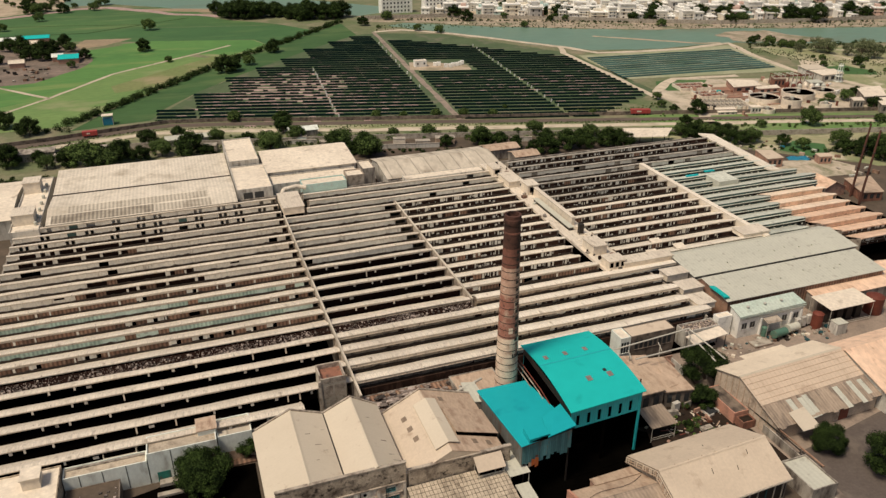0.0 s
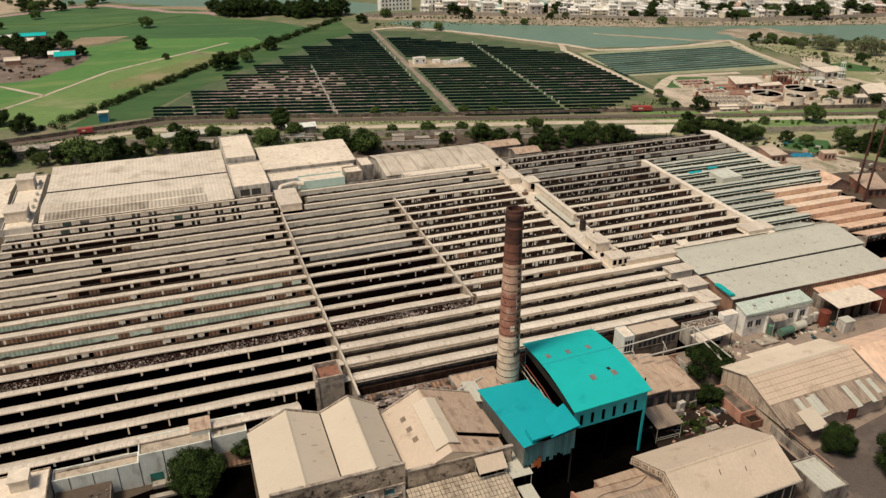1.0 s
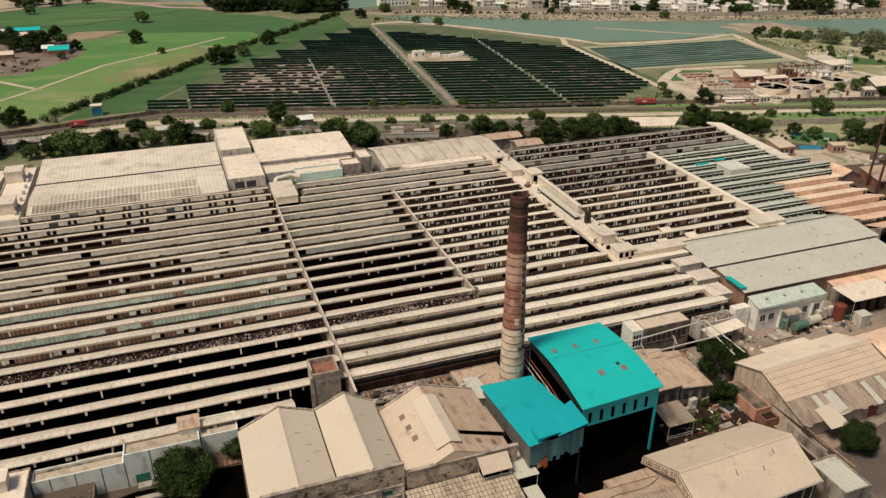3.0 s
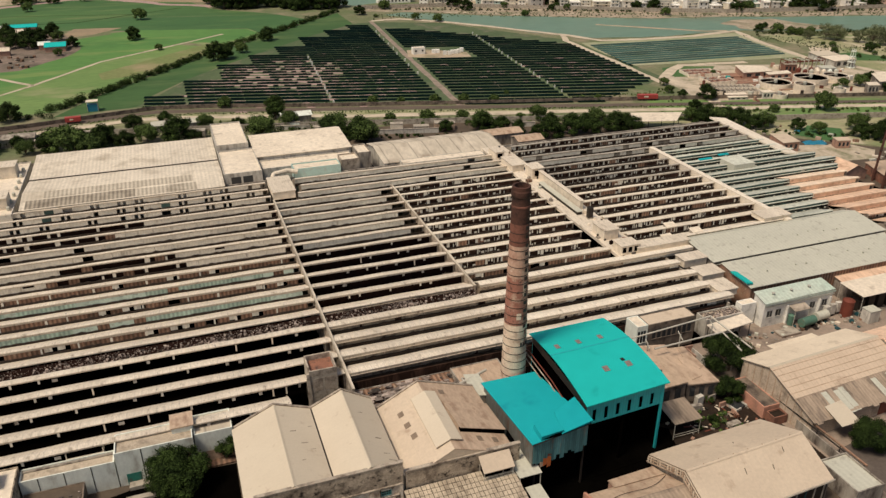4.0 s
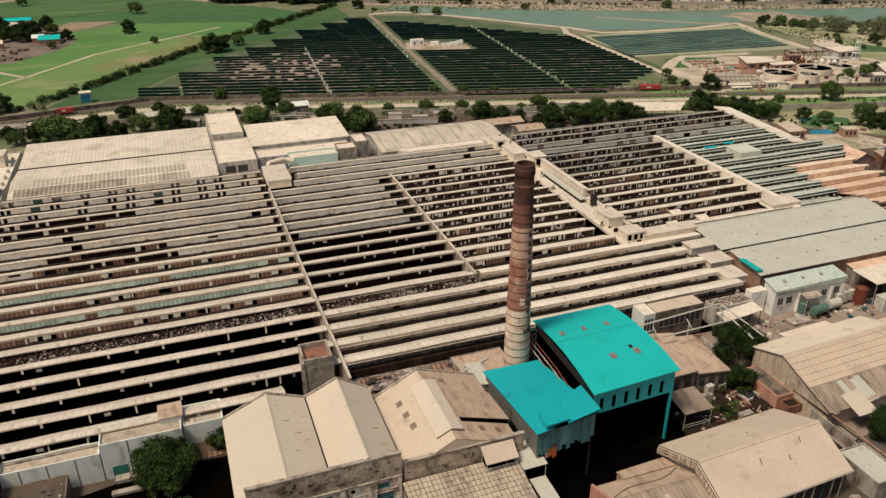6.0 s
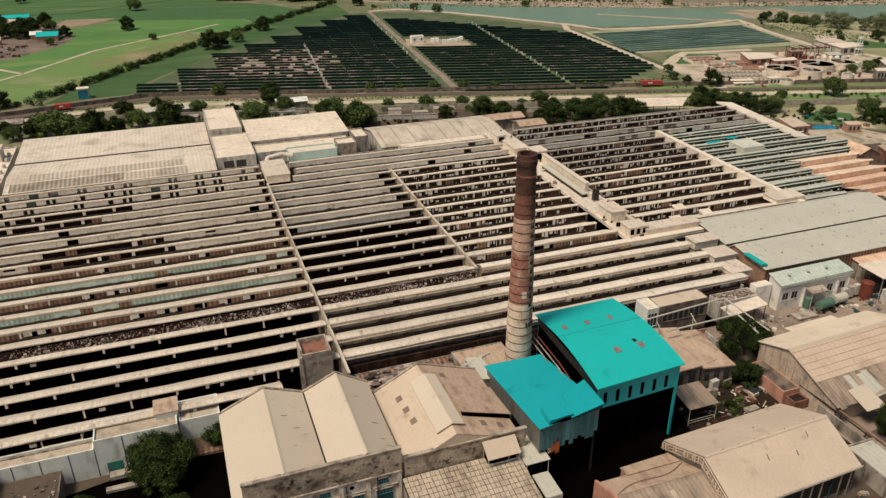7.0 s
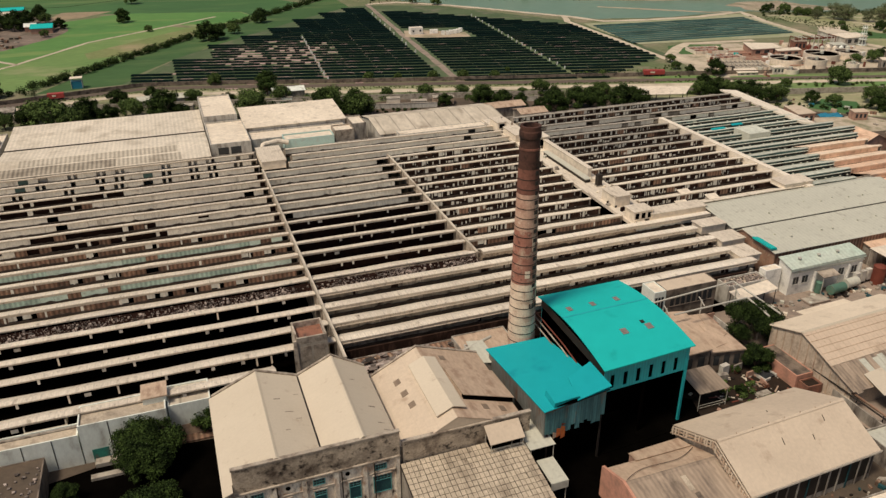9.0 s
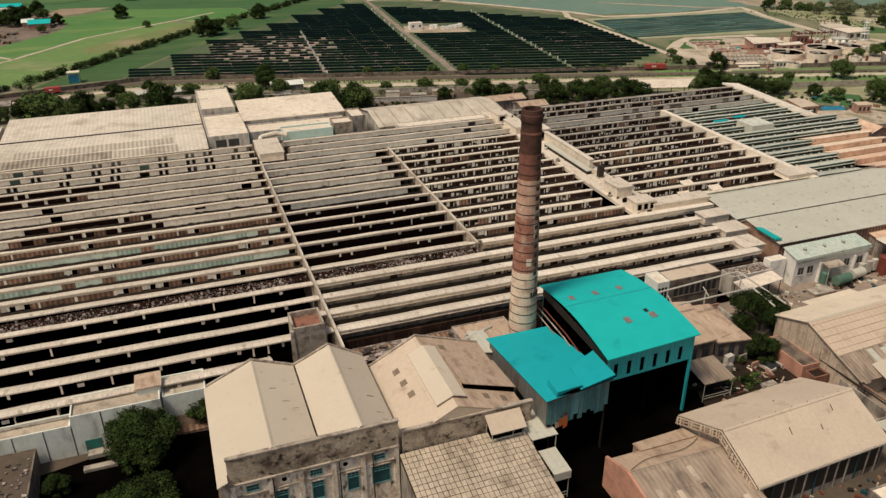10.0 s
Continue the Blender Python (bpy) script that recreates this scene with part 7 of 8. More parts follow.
for b in ((-0.2, 5.6, 0.0, 0.2, 0.35), (-0.2, 0.0, 0.2, 2.6, 1.2), (5.4, 5.6, 0.2, 2.6, 1.2)):
    part("rim", box(*b[:4], 0, b[4]), M_PALE, well)
roof_box(-3.6, 123.0, 6.5, 3.4, 3.6, 1.1, "pink roofed tank room", "roof box", M_AQUA, M_OLD)
for x in (-8.6, -6.7):
    single("roof_skylight", box(0, 1.5, 0, 0.9, 0, 0.12), M_AQUA, "small pale skylight on the annex roof", "skylight", (x, 122.4, 6.56), "annex skylights")
flat_block("low_store", "low dusty block with a stained flat roof", -28.4, -19.4, 104.0, 118.4, 3.0, M_DUSTSHADE, M_DIRT, 0.12)
s = Shape()
for i in range(90):
    x, y, w = rng.uniform(-27, -19.8), rng.uniform(105, 116.4), rng.uniform(0.04, 0.2)
    s.hexa([(x + dx * w * rng.uniform(0.5, 2.0), y + dy * w * rng.uniform(0.5, 1.6), 3.1 + (dz + 1) * 0.1) for dz in (-1, 1) for dx, dy in ((-1, -1), (1, -1), (1, 1), (-1, 1))])
single("rubble", s, M_DEBRIS, "broken concrete rubble on a low roof", "rubble", kind="stuff")
single("plinth", box(-13.0, -6.5, 117.2, 118.6, 0, 0.7), M_CONC, "low dusty plinth by the annex", "plinth")
single("plinth", box(-13.5, -9.0, 114.4, 115.4, 0, 0.5), M_CONC, "low tan plinth among the trees", "plinth")
single("earth_bank", box(-1.5, 5.2, 118.3, 120.0, 0, 0.35), M_BROWN, "low red-brown earth bank beside the annex", "earth bank")
# rubble court between the gabled building and the mill
s = Shape()
for i in range(260):
    x, y, w = rng.uniform(27, 47), rng.uniform(115.0, 124.5), rng.uniform(0.1, 0.55)
    z = 4.0 + rng.uniform(0, 0.8)
    s.hexa([(x + dx * w * rng.uniform(0.4, 2.2), y + dy * w * rng.uniform(0.4, 1.4), z + dz * 0.12) for dz in (-1, 1) for dx, dy in ((-1, -1), (1, -1), (1, 1), (-1, 1))])
single("rubble", s, M_DEBRIS, "heap of broken sheets and rubble on a roof", "rubble", kind="stuff")
flat_block("court_block", "low roof strewn with rubble", 26.8, 47.5, 114.6, 126.0, 3.8, M_GRIME, M_BROWN, 0.2)
flat_block("court_block", "small tan roofed block", 46.0, 56.0, 118.0, 125.0, 5.0, M_GRIME, M_OLD, 0.2)
pp = thing("pipe_run", "pale pipe running to the chimney", "pipe", (38.0, 113.4, 0))
for a, b in (((0, 0, 8.0), (12.5, 4.5, 8.4)), ((0, 0, 8.0), (-0.5, 1.6, 8.0)), ((7.5, 2.6, 8.2), (7.8, 4.5, 7.6))):
    part("pipe", Shape().tube(a, b, 0.25, 8), M_PIPE, pp)
for x, y in ((1, 0.4), (6, 2.2), (11, 4.0)):
    part("support", Shape().tube((x, y, 0), (x, y, 8.1), 0.1, 6), M_IRON, pp)

# ---- trees ----
def leaf_mass(s, lobes, leaves, size, r, squash=0.75):
    """Small leaf faces spread over the shells of several lobes."""
    total = sum(l[3] ** 2 for l in lobes)
    for cx, cy, cz, rad in lobes:
        for i in range(int(leaves * rad ** 2 / total)):
            d = Vector((r.gauss(0, 1), r.gauss(0, 1), r.gauss(0, 1))).normalized()
            q = rad * (r.uniform(0.55, 1.08) if r.random() < 0.8 else r.uniform(0.2, 0.6))
            c = Vector((cx + d.x * q, cy + d.y * q, cz + d.z * q * squash))
            n = (d + Vector((r.gauss(0, 0.6), r.gauss(0, 0.6), r.gauss(0.3, 0.6)))).normalized()
            u = n.cross(Vector((r.gauss(0, 1), r.gauss(0, 1), r.gauss(0, 1)))).normalized()
            w = n.cross(u)
            a, b = size * r.uniform(0.5, 1.2), size * r.uniform(0.3, 0.8)
            o = len(s.v)
            s.v += [tuple(c + u * a), tuple(c + w * b), tuple(c - u * a), tuple(c - w * b)]
            s.f.append((o, o + 1, o + 2, o + 3))
    return s


def make_tree(label, height, spread, leaves, size, leaf, seed, at, group="trees"):
    """A tapered trunk, forking limbs and a lobed crown of small leaves."""
    r = random.Random(seed)
    t = thing("tree", label, "tree", at, group)
    fork = height * 0.14
    s = Shape().tube((0, 0, -0.1), (0.15, 0.1, fork), height * 0.032, 8, height * 0.022)
    lobes = []
    n = 13 + r.randrange(5)
    for i in range(n):
        a, e = 2 * math.pi * i / n + r.uniform(-0.4, 0.4), r.uniform(0.35, 0.95)
        d = spread * r.uniform(0.38, 0.88)
        p = (d * math.cos(a) * (1.15 - 0.5 * e), d * math.sin(a) * (1.15 - 0.5 * e), fork + (height - fork) * (0.16 + 0.55 * e))
        s.tube((0.15, 0.1, fork * 0.95), p, height * 0.013, 6, height * 0.004)
        lobes.append((*p, spread * r.uniform(0.17, 0.44)))
    for i in range(5):
        a = 2 * math.pi * i / 5 + r.uniform(-0.5, 0.5)
        lobes.append((spread * r.uniform(0.4, 0.75) * math.cos(a), spread * r.uniform(0.4, 0.75) * math.sin(a), height * r.uniform(0.2, 0.36), spread * r.uniform(0.26, 0.36)))
    lobes.append((r.uniform(-0.3, 0.3), r.uniform(-0.3, 0.3), height * 0.78, spread * 0.36))
    part("trunk", s, M_BARK, t)
    part("crown", leaf_mass(Shape(), lobes, leaves, size, r).mesh("crown", leaf), leaf, t)
    return t


near_kinds = [make_tree("broad dark green leafy tree", 8.4, 5.7, 30000, 0.17, M_LEAF, 21, (101.6, 111.6, 0)),
              make_tree("round dark green leafy tree", 5.4, 3.1, 10000, 0.16, M_LEAF, 22, (95.2, 103.9, 0)),
              make_tree("dark green leafy tree by the annex", 6.5, 3.2, 10000, 0.16, M_LEAF, 23, (-5.2, 112.0, 0))]
far_kinds = [make_tree("dark green broad leafy tree", 10.5, 6.4, 7000, 0.33, M_LEAF, 31, (69.0, 286.0, 0)),
             make_tree("dense dark green leafy tree", 9.5, 6.2, 7000, 0.33, M_LEAF, 32, (59.0, 293.0, 0)),
             make_tree("light green leafy tree", 8.5, 5.0, 5000, 0.32, M_LEAFL, 33, (34.0, 306.0, 0)),
             make_tree("tall green leafy tree", 10.0, 5.0, 5000, 0.32, M_LEAF, 34, (43.0, 331.0, 0)),
             make_tree("small bushy green tree", 4.5, 3.2, 2400, 0.28, M_LEAFL, 35, (24.3, 351.0, 0))]


def plant(kinds, x, y, k, scale=1.0):
    return copy_thing(kinds[k], pose(x, y, 0, 0, 0, rng.uniform(0, 360)) @ Matrix.Scale(scale * rng.uniform(0.9, 1.1), 4))


for x, y, k, sc in ((110.0, 84.5, 0, 0.66), (116.0, 74.5, 0, 1.0), (-5.6, 116.0, 0, 1.05), (3.6, 121.0, 1, 1.05), (8.5, 124.0, 1, 0.85), (-16.6, 111.2, 1, 0.68), (-3.5, 106.0, 1, 0.8),
                    (-5.0, 101.0, 0, 0.85), (-9.5, 104.5, 1, 0.7), (88.3, 99.0, 1, 0.36), (91.4, 104.2, 1, 0.32)):
    plant(near_kinds, x, y, k, sc)
 
def grow(x, y, radius, k):
    """A far tree whose crown has about the radius given."""
    return plant(far_kinds, x, y, k, radius / (6.4, 6.2, 5.0, 5.0, 3.2)[k])


# x, y, crown radius, kind
for x, y, rad, k in ((-42.7, 311.9, 5.5, 0), (-35.2, 306.8, 6.5, 2), (-31, 313.9, 4.9, 0), (-23.5, 310.6, 6.0, 0), (-16, 307.9, 4.8, 1), (-13, 329.2, 4.6, 1), (3.1, 308, 6.4, 0),
                     (-0.8, 332.1, 3.5, 3), (14.2, 323, 3.9, 2), (26.8, 319.5, 3.3, 1), (34.1, 304.2, 4.8, 2), (42.7, 325.8, 4.6, 3), (46.7, 313.8, 3.9, 2), (60.4, 294.7, 6.3, 2), (70.3, 283.7, 5.6, 2),
                     (-53.8, 320.6, 2.8, 3), (-63.7, 318, 6.8, 0), (-73.2, 375.7, 5.3, 1), (-61.3, 359.6, 5.5, 0), (24.5, 352.8, 3.7, 4), (86.4, 305.1, 2.8, 4), (101, 299.9, 3.8, 4), (103.6, 285.1, 3.9, 1)):
    grow(x, y, rad, k)
for x, y, rad, k in ((115.2, 296.7, 3.3, 2), (117.5, 280.1, 5.0, 0), (124.3, 277.6, 4.1, 1), (137.8, 288.5, 2.4, 2), (144.9, 287.2, 3.8, 2), (135.4, 267.7, 3.6, 1), (138.5, 261.9, 4.9, 0), (149.3, 265.6, 5.9, 1),
                     (158.1, 270.6, 4.2, 0), (165.3, 274.3, 4.3, 2), (166.7, 262.3, 6.0, 0), (174, 265.8, 4.3, 1), (-78, 318, 5.0, 2), (-90, 322, 5.0, 0), (119, 285, 4.2, 2), (143, 272, 5.2, 0), (157, 262, 4.8, 1), (129, 272, 3.6, 0),
                     (-28, 303, 4.4, 2), (-50, 311, 4.0, 2), (-8, 312, 4.2, 2), (9, 305, 3.4, 1), (64, 289, 3.6, 1), (172, 258, 4.4, 1)):
    grow(x, y, rad, k)
# trees along the solar park's wall and railway
for x, y, k, sc in ((87, 335, 4, 0.9), (99, 331, 4, 0.8), (114, 328, 4, 0.9), (126, 323, 4, 0.9), (139, 319, 4, 0.8), (184, 305, 4, 0.7), (150, 330, 4, 0.4), (205, 258, 1, 0.8), (211, 257, 2, 0.9), (218, 252, 1, 0.8), (226, 246, 2, 0.8), (204, 264, 2, 0.7), (228, 318, 2, 0.5),
                    (252, 222, 1, 0.7), (257, 217, 0, 0.8), (263, 218, 1, 0.9), (268, 210, 0, 1.0), (272, 220, 2, 0.9), (259, 209, 1, 0.8), (240, 232, 2, 0.6), (276, 205, 0, 1.0)):
    plant(far_kinds, x, y, k, sc)
# trees round the treatment works and by the river
for x, y, rad, k in ((327.2, 289.6, 3.9, 1), (306.3, 285.6, 3.2, 2), (315.6, 284.1, 3.8, 2), (317.2, 268.6, 4.4, 1), (231.1, 289.6, 5.0, 0), (221.9, 305.2, 2.4, 2), (221.6, 294.8, 2.4, 3), (212.9, 273.8, 3.6, 0), (210.4, 261.5, 4.8, 0),
                     (267.7, 257, 5.0, 2), (220.2, 245.5, 4.3, 1), (235.6, 238.6, 3.5, 1), (245, 262.2, 2.8, 4), (264.7, 328.7, 2.1, 4), (257.7, 230.6, 4.2, 2), (219.7, 260.9, 3.5, 1), (299, 283, 2.2, 4), (286, 276, 1.8, 4), (301, 250, 3.0, 4), (311, 246, 2.4, 4)):
    grow(x, y, rad, k)
for x, y, rad, k in ((370.2, 418.9, 3.5, 1), (377.3, 410.9, 4.6, 4), (381.9, 403.8, 3.5, 4), (384.6, 398.3, 3.6, 4), (390.4, 396.2, 4.2, 4), (381.4, 426.7, 2.2, 3), (385.2, 344.8, 3.9, 1), (343, 521.3, 5.9, 1), (356.8, 519, 5.9, 0), (351.5, 496.1, 4.6, 4),
                     (396.3, 511.1, 8.1, 0), (408.6, 488.4, 5.6, 1), (419.5, 488.9, 4.8, 2), (453.4, 504.6, 5.9, 1), (465.9, 490.4, 8.5, 0), (473.7, 470.9, 10.0, 1), (472.4, 483.3, 6.8, 0), (516.2, 481.7, 7.9, 0), (547.8, 480, 8.2, 1),
                     (166.5, 594.9, 5.2, 4), (173.6, 540.2, 3.6, 2), (186, 527.7, 4.2, 4), (221.5, 594.1, 4.8, 1), (223.1, 567.8, 5.4, 0), (253.7, 527.5, 3.7, 4), (213.2, 607.2, 4.8, 1), (254.5, 567.5, 3.1, 2), (284.7, 547.1, 3.1, 1), (323.2, 547.3, 4.8, 0), (295.8, 543.1, 3.1, 2)):
    grow(x, y, rad, k)
airy = make_tree("airy grey-green scrub tree", 11.0, 6.0, 3600, 0.3, M_LEAFG, 36, (390.7, 383.3, 0))
for x, y, sc in ((393, 376.3, 1.0), (400.9, 367.4, 0.8), (402, 358.2, 1.25), (409.6, 355.4, 0.95), (418, 372, 0.7), (381, 388, 0.6), (420, 350, 0.8), (430, 345, 0.9)):
    copy_thing(airy, pose(x, y, 0, 0, 0, rng.uniform(0, 360)) @ Matrix.Scale(sc, 4))
# field trees, grove, river trees
for x, y, k, sc in ((-14, 531, 0, 0.95), (-9.6, 610, 2, 1.0), (30, 452, 0, 1.05), (35, 455, 1, 0.9), (64, 500, 0, 0.9), (0, 493, 4, 0.9), (-90, 678, 2, 0.9), (45, 468, 2, 0.8), (-110, 640, 2, 0.8), (-62, 560, 0, 1.0), (-68, 548, 1, 1.0), (-74, 545, 1, 1.0), (-86, 548, 0, 1.1),
                    (-80, 540, 2, 0.9), (-58, 545, 2, 0.9), (-95, 560, 1, 1.0), (142, 575, 1, 0.8), (150, 560, 4, 0.6)):
    plant(far_kinds, x, y, k, sc)
for i in range(46):
    u = rng.random()
    plant(far_kinds, 42 + 95 * u + rng.uniform(-6, 6), 660 - 52 * u + rng.uniform(-14, 16), rng.choice((0, 1, 3)), rng.uniform(1.0, 1.4))
for i in range(16):
    plant(far_kinds, rng.uniform(362, 450), rng.uniform(300, 385), 4, rng.uniform(0.4, 0.9))
for i in range(34):
    plant(far_kinds, rng.uniform(-190, -40), rng.uniform(715, 800), rng.choice((2, 2, 4, 0)), rng.uniform(0.5, 1.0))


def hedge(label, line, width, height, density, leaf, size=0.4, seed=1, step=1.5):
    """A rough hedge of leaf clumps along a line."""
    r, s = random.Random(seed), Shape()
    for (ax, ay), (bx, by) in zip(line, line[1:]):
        n = int(math.hypot(bx - ax, by - ay) / step)
        for i in range(n):
            if r.random() < 0.05:
                continue
            u, h = (i + r.random()) / n, height * r.uniform(0.4, 1.15)
            leaf_mass(s, [(ax + (bx - ax) * u + r.uniform(-1, 1) * width / 2, ay + (by - ay) * u + r.uniform(-1, 1) * width / 2, h * 0.5, h * 0.62)], density, size, r)
    return single("hedge", s, leaf, label, "hedge", kind="stuff")


hedge("dark green hedge between the fields", [(-47, 368), (-29, 394), (8, 444), (33, 481), (65, 515), (105, 565), (128, 595)], 4.0, 3.6, 150, M_LEAF, 0.34, seed=1, step=1.1)
hedge("scrub along the field's edge", [(-75, 375), (-58, 362), (-46, 360)], 5.0, 3.0, 60, M_LEAF, seed=2)
hedge("scrub along the railway", [(-60, 341), (-14, 349.5), (20, 342.5), (60, 329.4), (120, 310.8), (200, 288), (300, 257.5)], 2.6, 0.5, 9, M_LEAFL, 0.3, seed=3, step=0.5)
hedge("shrubs between the dirt road and the mill", [(-62, 330), (-20, 331), (20, 326), (62, 311), (120, 292), (176, 276), (212, 266)], 7.0, 2.2, 60, M_LEAFL, 0.35, seed=11, step=1.2)
hedge("dark shrubs behind the mill", [(-60, 322), (-10, 318), (30, 312), (60, 302)], 6.0, 2.8, 46, M_LEAF, seed=12)
hedge("green weeds on the railway verge", [(236, 268), (262, 258), (300, 246), (330, 238)], 6.0, 1.4, 30, M_LEAFL, seed=14)
hedge("scrub in the dry meadow", [(356, 400), (372, 380), (366, 362), (392, 350), (420, 330), (400, 318), (372, 322)], 18.0, 0.7, 12, M_LEAFG, 0.35, seed=15, step=0.3)
hedge("scrub at the solar park's corner", [(208, 302), (222, 312), (226, 300), (214, 290)], 7.0, 0.9, 24, M_LEAFL, seed=16)
hedge("scrub along the solar park", [(-10, 364), (70, 340), (124, 322), (215, 306)], 5.0, 0.6, 10, M_LEAFL, 0.3, seed=4, step=0.6)
hedge("scrub on the river bank", [(360, 412), (385, 400), (420, 396), (450, 392)], 8.0, 2.6, 50, M_LEAF, seed=5)
hedge("scrub on the far bank", [(150, 560), (176, 560), (220, 550), (300, 516), (420, 470), (520, 444)], 20.0, 1.0, 14, M_LEAFG, 0.4, seed=6, step=0.7)
hedge("dark bushes under the flood wall", [(170, 590), (220, 570), (300, 532), (424, 488), (515, 456)], 8.0, 2.0, 30, M_LEAF, seed=17)
hedge("weeds beside the mill", [(86, 98), (88, 101), (91, 101.4), (88, 97), (91, 95), (95, 97)], 3.0, 1.1, 90, M_LEAFL, 0.2, seed=7, step=0.9)
for i in range(26):
    x, y = rng.uniform(84, 95), rng.uniform(93, 103.6)
    l = rng.uniform(0.8, 2.6)
    single("plank", box(0, l, -0.12, 0.12, 0, 0.08), rng.choice((M_OLD, M_PALE, M_RUST, M_WEATH, M_GRIME)), "loose plank or pipe lying among weeds", "plank", pose(x, y, rng.uniform(0.03, 0.1), 0, rng.uniform(-2, 2), rng.uniform(0, 180)), "loose planks in the court")
for x, y, w, d, h, m in ((86.0, 102.6, 2.2, 0.8, 1.6, M_GRIME), (88.4, 104.0, 1.6, 0.9, 1.9, M_WHITE), (92.2, 102.2, 2.2, 0.3, 1.0, M_BRICKP), (93.2, 98.4, 0.3, 2.0, 0.9, M_BRICKP), (90.2, 96.4, 2.4, 1.2, 0.6, M_CONC), (90.8, 104.0, 2.0, 0.25, 1.6, M_GRIME)):
    single("low_wall", box(0, w, 0, d, 0, h), m, "broken low wall or bin in the court", "low wall", pose(x, y, 0.03, 0, 0, rng.uniform(-12, 12)), "broken walls in the court")
hedge("dried red-brown bushes in the court", [(91, 104.4), (92.4, 103.8)], 1.6, 1.7, 90, M_LEAFR, 0.18, seed=18, step=1.4)
hedge("dried red-brown bushes by the basin", [(91.6, 99.6), (93.4, 98.4)], 2.0, 1.4, 90, M_LEAFR, 0.18, seed=19, step=1.2)
hedge("weeds among the trees by the gabled building", [(-13, 106), (-7, 101), (-4, 104)], 4.0, 2.0, 120, M_LEAF, 0.35, seed=8)
hedge("low greenery behind the mill", [(-70, 300), (-40, 297), (0, 298), (40, 294), (80, 286), (112, 272)], 6.0, 1.8, 40, M_LEAF, seed=9)
hedge("low greenery behind the eastern bays", [(205, 250), (225, 238), (250, 220), (280, 200)], 6.0, 1.6, 36, M_LEAF, seed=10)


# ---- solar park ----
TABLE = 12.0


def panel_table(plan, z0, z1, material):
    s = Shape().slab([(0.06, -plan / 2, z0), (TABLE - 0.06, -plan / 2, z0), (TABLE - 0.06, plan / 2, z1), (0.06, plan / 2, z1)], 0.06)
    for x in (1.5, 6.0, 10.5):
        s.box(x - 0.05, x + 0.05, -0.05, 0.05, -0.2, (z0 + z1) / 2 - 0.07)
    return s.mesh("panel_table", material)


table_mesh = panel_table(2.35, 0.26, 0.62, M_SOLAR)
table_mesh_b = panel_table(2.4, 0.15, 0.44, M_SOLARB)
SLOPE = -0.29


def solar_row(c, slope, spans, mesh, label, group):
    """A row of panel tables on the line y = c + slope x, over one or more spans of x."""
    yaw, k = math.degrees(math.atan(slope)), math.hypot(1, slope)
    x0 = spans[0][0]
    t = thing("solar_panel_row", label, "solar panel row", pose(x0, c + slope * x0, 0.05, 0, 0, yaw), group)
    for a, b in spans:
        n = max(1, round((b - a) * k / TABLE))
        f = (b - a) * k / (n * TABLE)
        for i in range(n):
            xm = a + (i + 0.5) * TABLE * f / k
            sparse = max(0.0, 0.5 - 0.4 * math.hypot((xm - 58) / 30, (c + slope * xm - 402) / 28)) if mesh is table_mesh else 0.0
            if sparse > 0.05:
                for j in range(5):
                    if rng.random() > sparse:
                        part("panel_table", mesh, None, t, at=Matrix.Translation(((a - x0) * k + (i + j / 5) * TABLE * f, rng.uniform(-0.1, 0.1), rng.uniform(-0.08, 0.05))) @ pose(0, 0, 0, rng.uniform(-1.5, 1.5)) @ Matrix.Diagonal((f / 5, rng.uniform(0.7, 1), 1, 1)))
                continue
            part("panel_table", mesh, None, t, at=Matrix.Translation(((a - x0) * k + i * TABLE * f, rng.uniform(-0.1, 0.1), rng.uniform(-0.05, 0.05))) @ pose(0, 0, 0, rng.uniform(-0.8, 0.8)) @ Matrix.Diagonal((f, 1, 1, 1)))
    return t


# bare pinkish earth showing in the lanes between rows
s, r = Shape(), random.Random(41)
for cx, cy, sx, sy, n in ((52, 402, 19, 19, 760), (80, 392, 32, 32, 340), (66, 372, 26, 12, 160), (212, 352, 9, 14, 110), (186, 366, 26, 26, 130)):
    for i in range(n):
        x, y = r.gauss(cx, sx), r.gauss(cy, sy)
        c0 = 359.5 if x < 126 else 356.0
        c = c0 + 6.1 * (round((y - SLOPE * x - c0) / 6.1 - 0.5) + 0.5) + r.uniform(-0.6, 0.6)
        w, h, m = r.uniform(0.8, 4.0), r.uniform(0.5, 1.9), 8
        if x < (-6 if c < 381 else 12 if c < 413 else 30 if c < 446 else 49) or not (-6 < x < 232 and 330 < c + SLOPE * x < 520) or abs(x - 122.6 - 0.087 * (c + SLOPE * x - 316)) < 6:
            continue
        o = len(s.v)
        for j in range(m):
            t, q = 2 * math.pi * j / m, r.uniform(0.6, 1.2)
            u, v = w * q * math.cos(t), h * q * math.sin(t)
            s.v.append((x + u, c + SLOPE * (x + u) + v, 0.066 + 0.00001 * i))
        s.f.append(tuple(range(o, o + m)))
single("bare_earth", s, M_EARTH, "bare pinkish earth between the solar panels", "ground", kind="stuff")
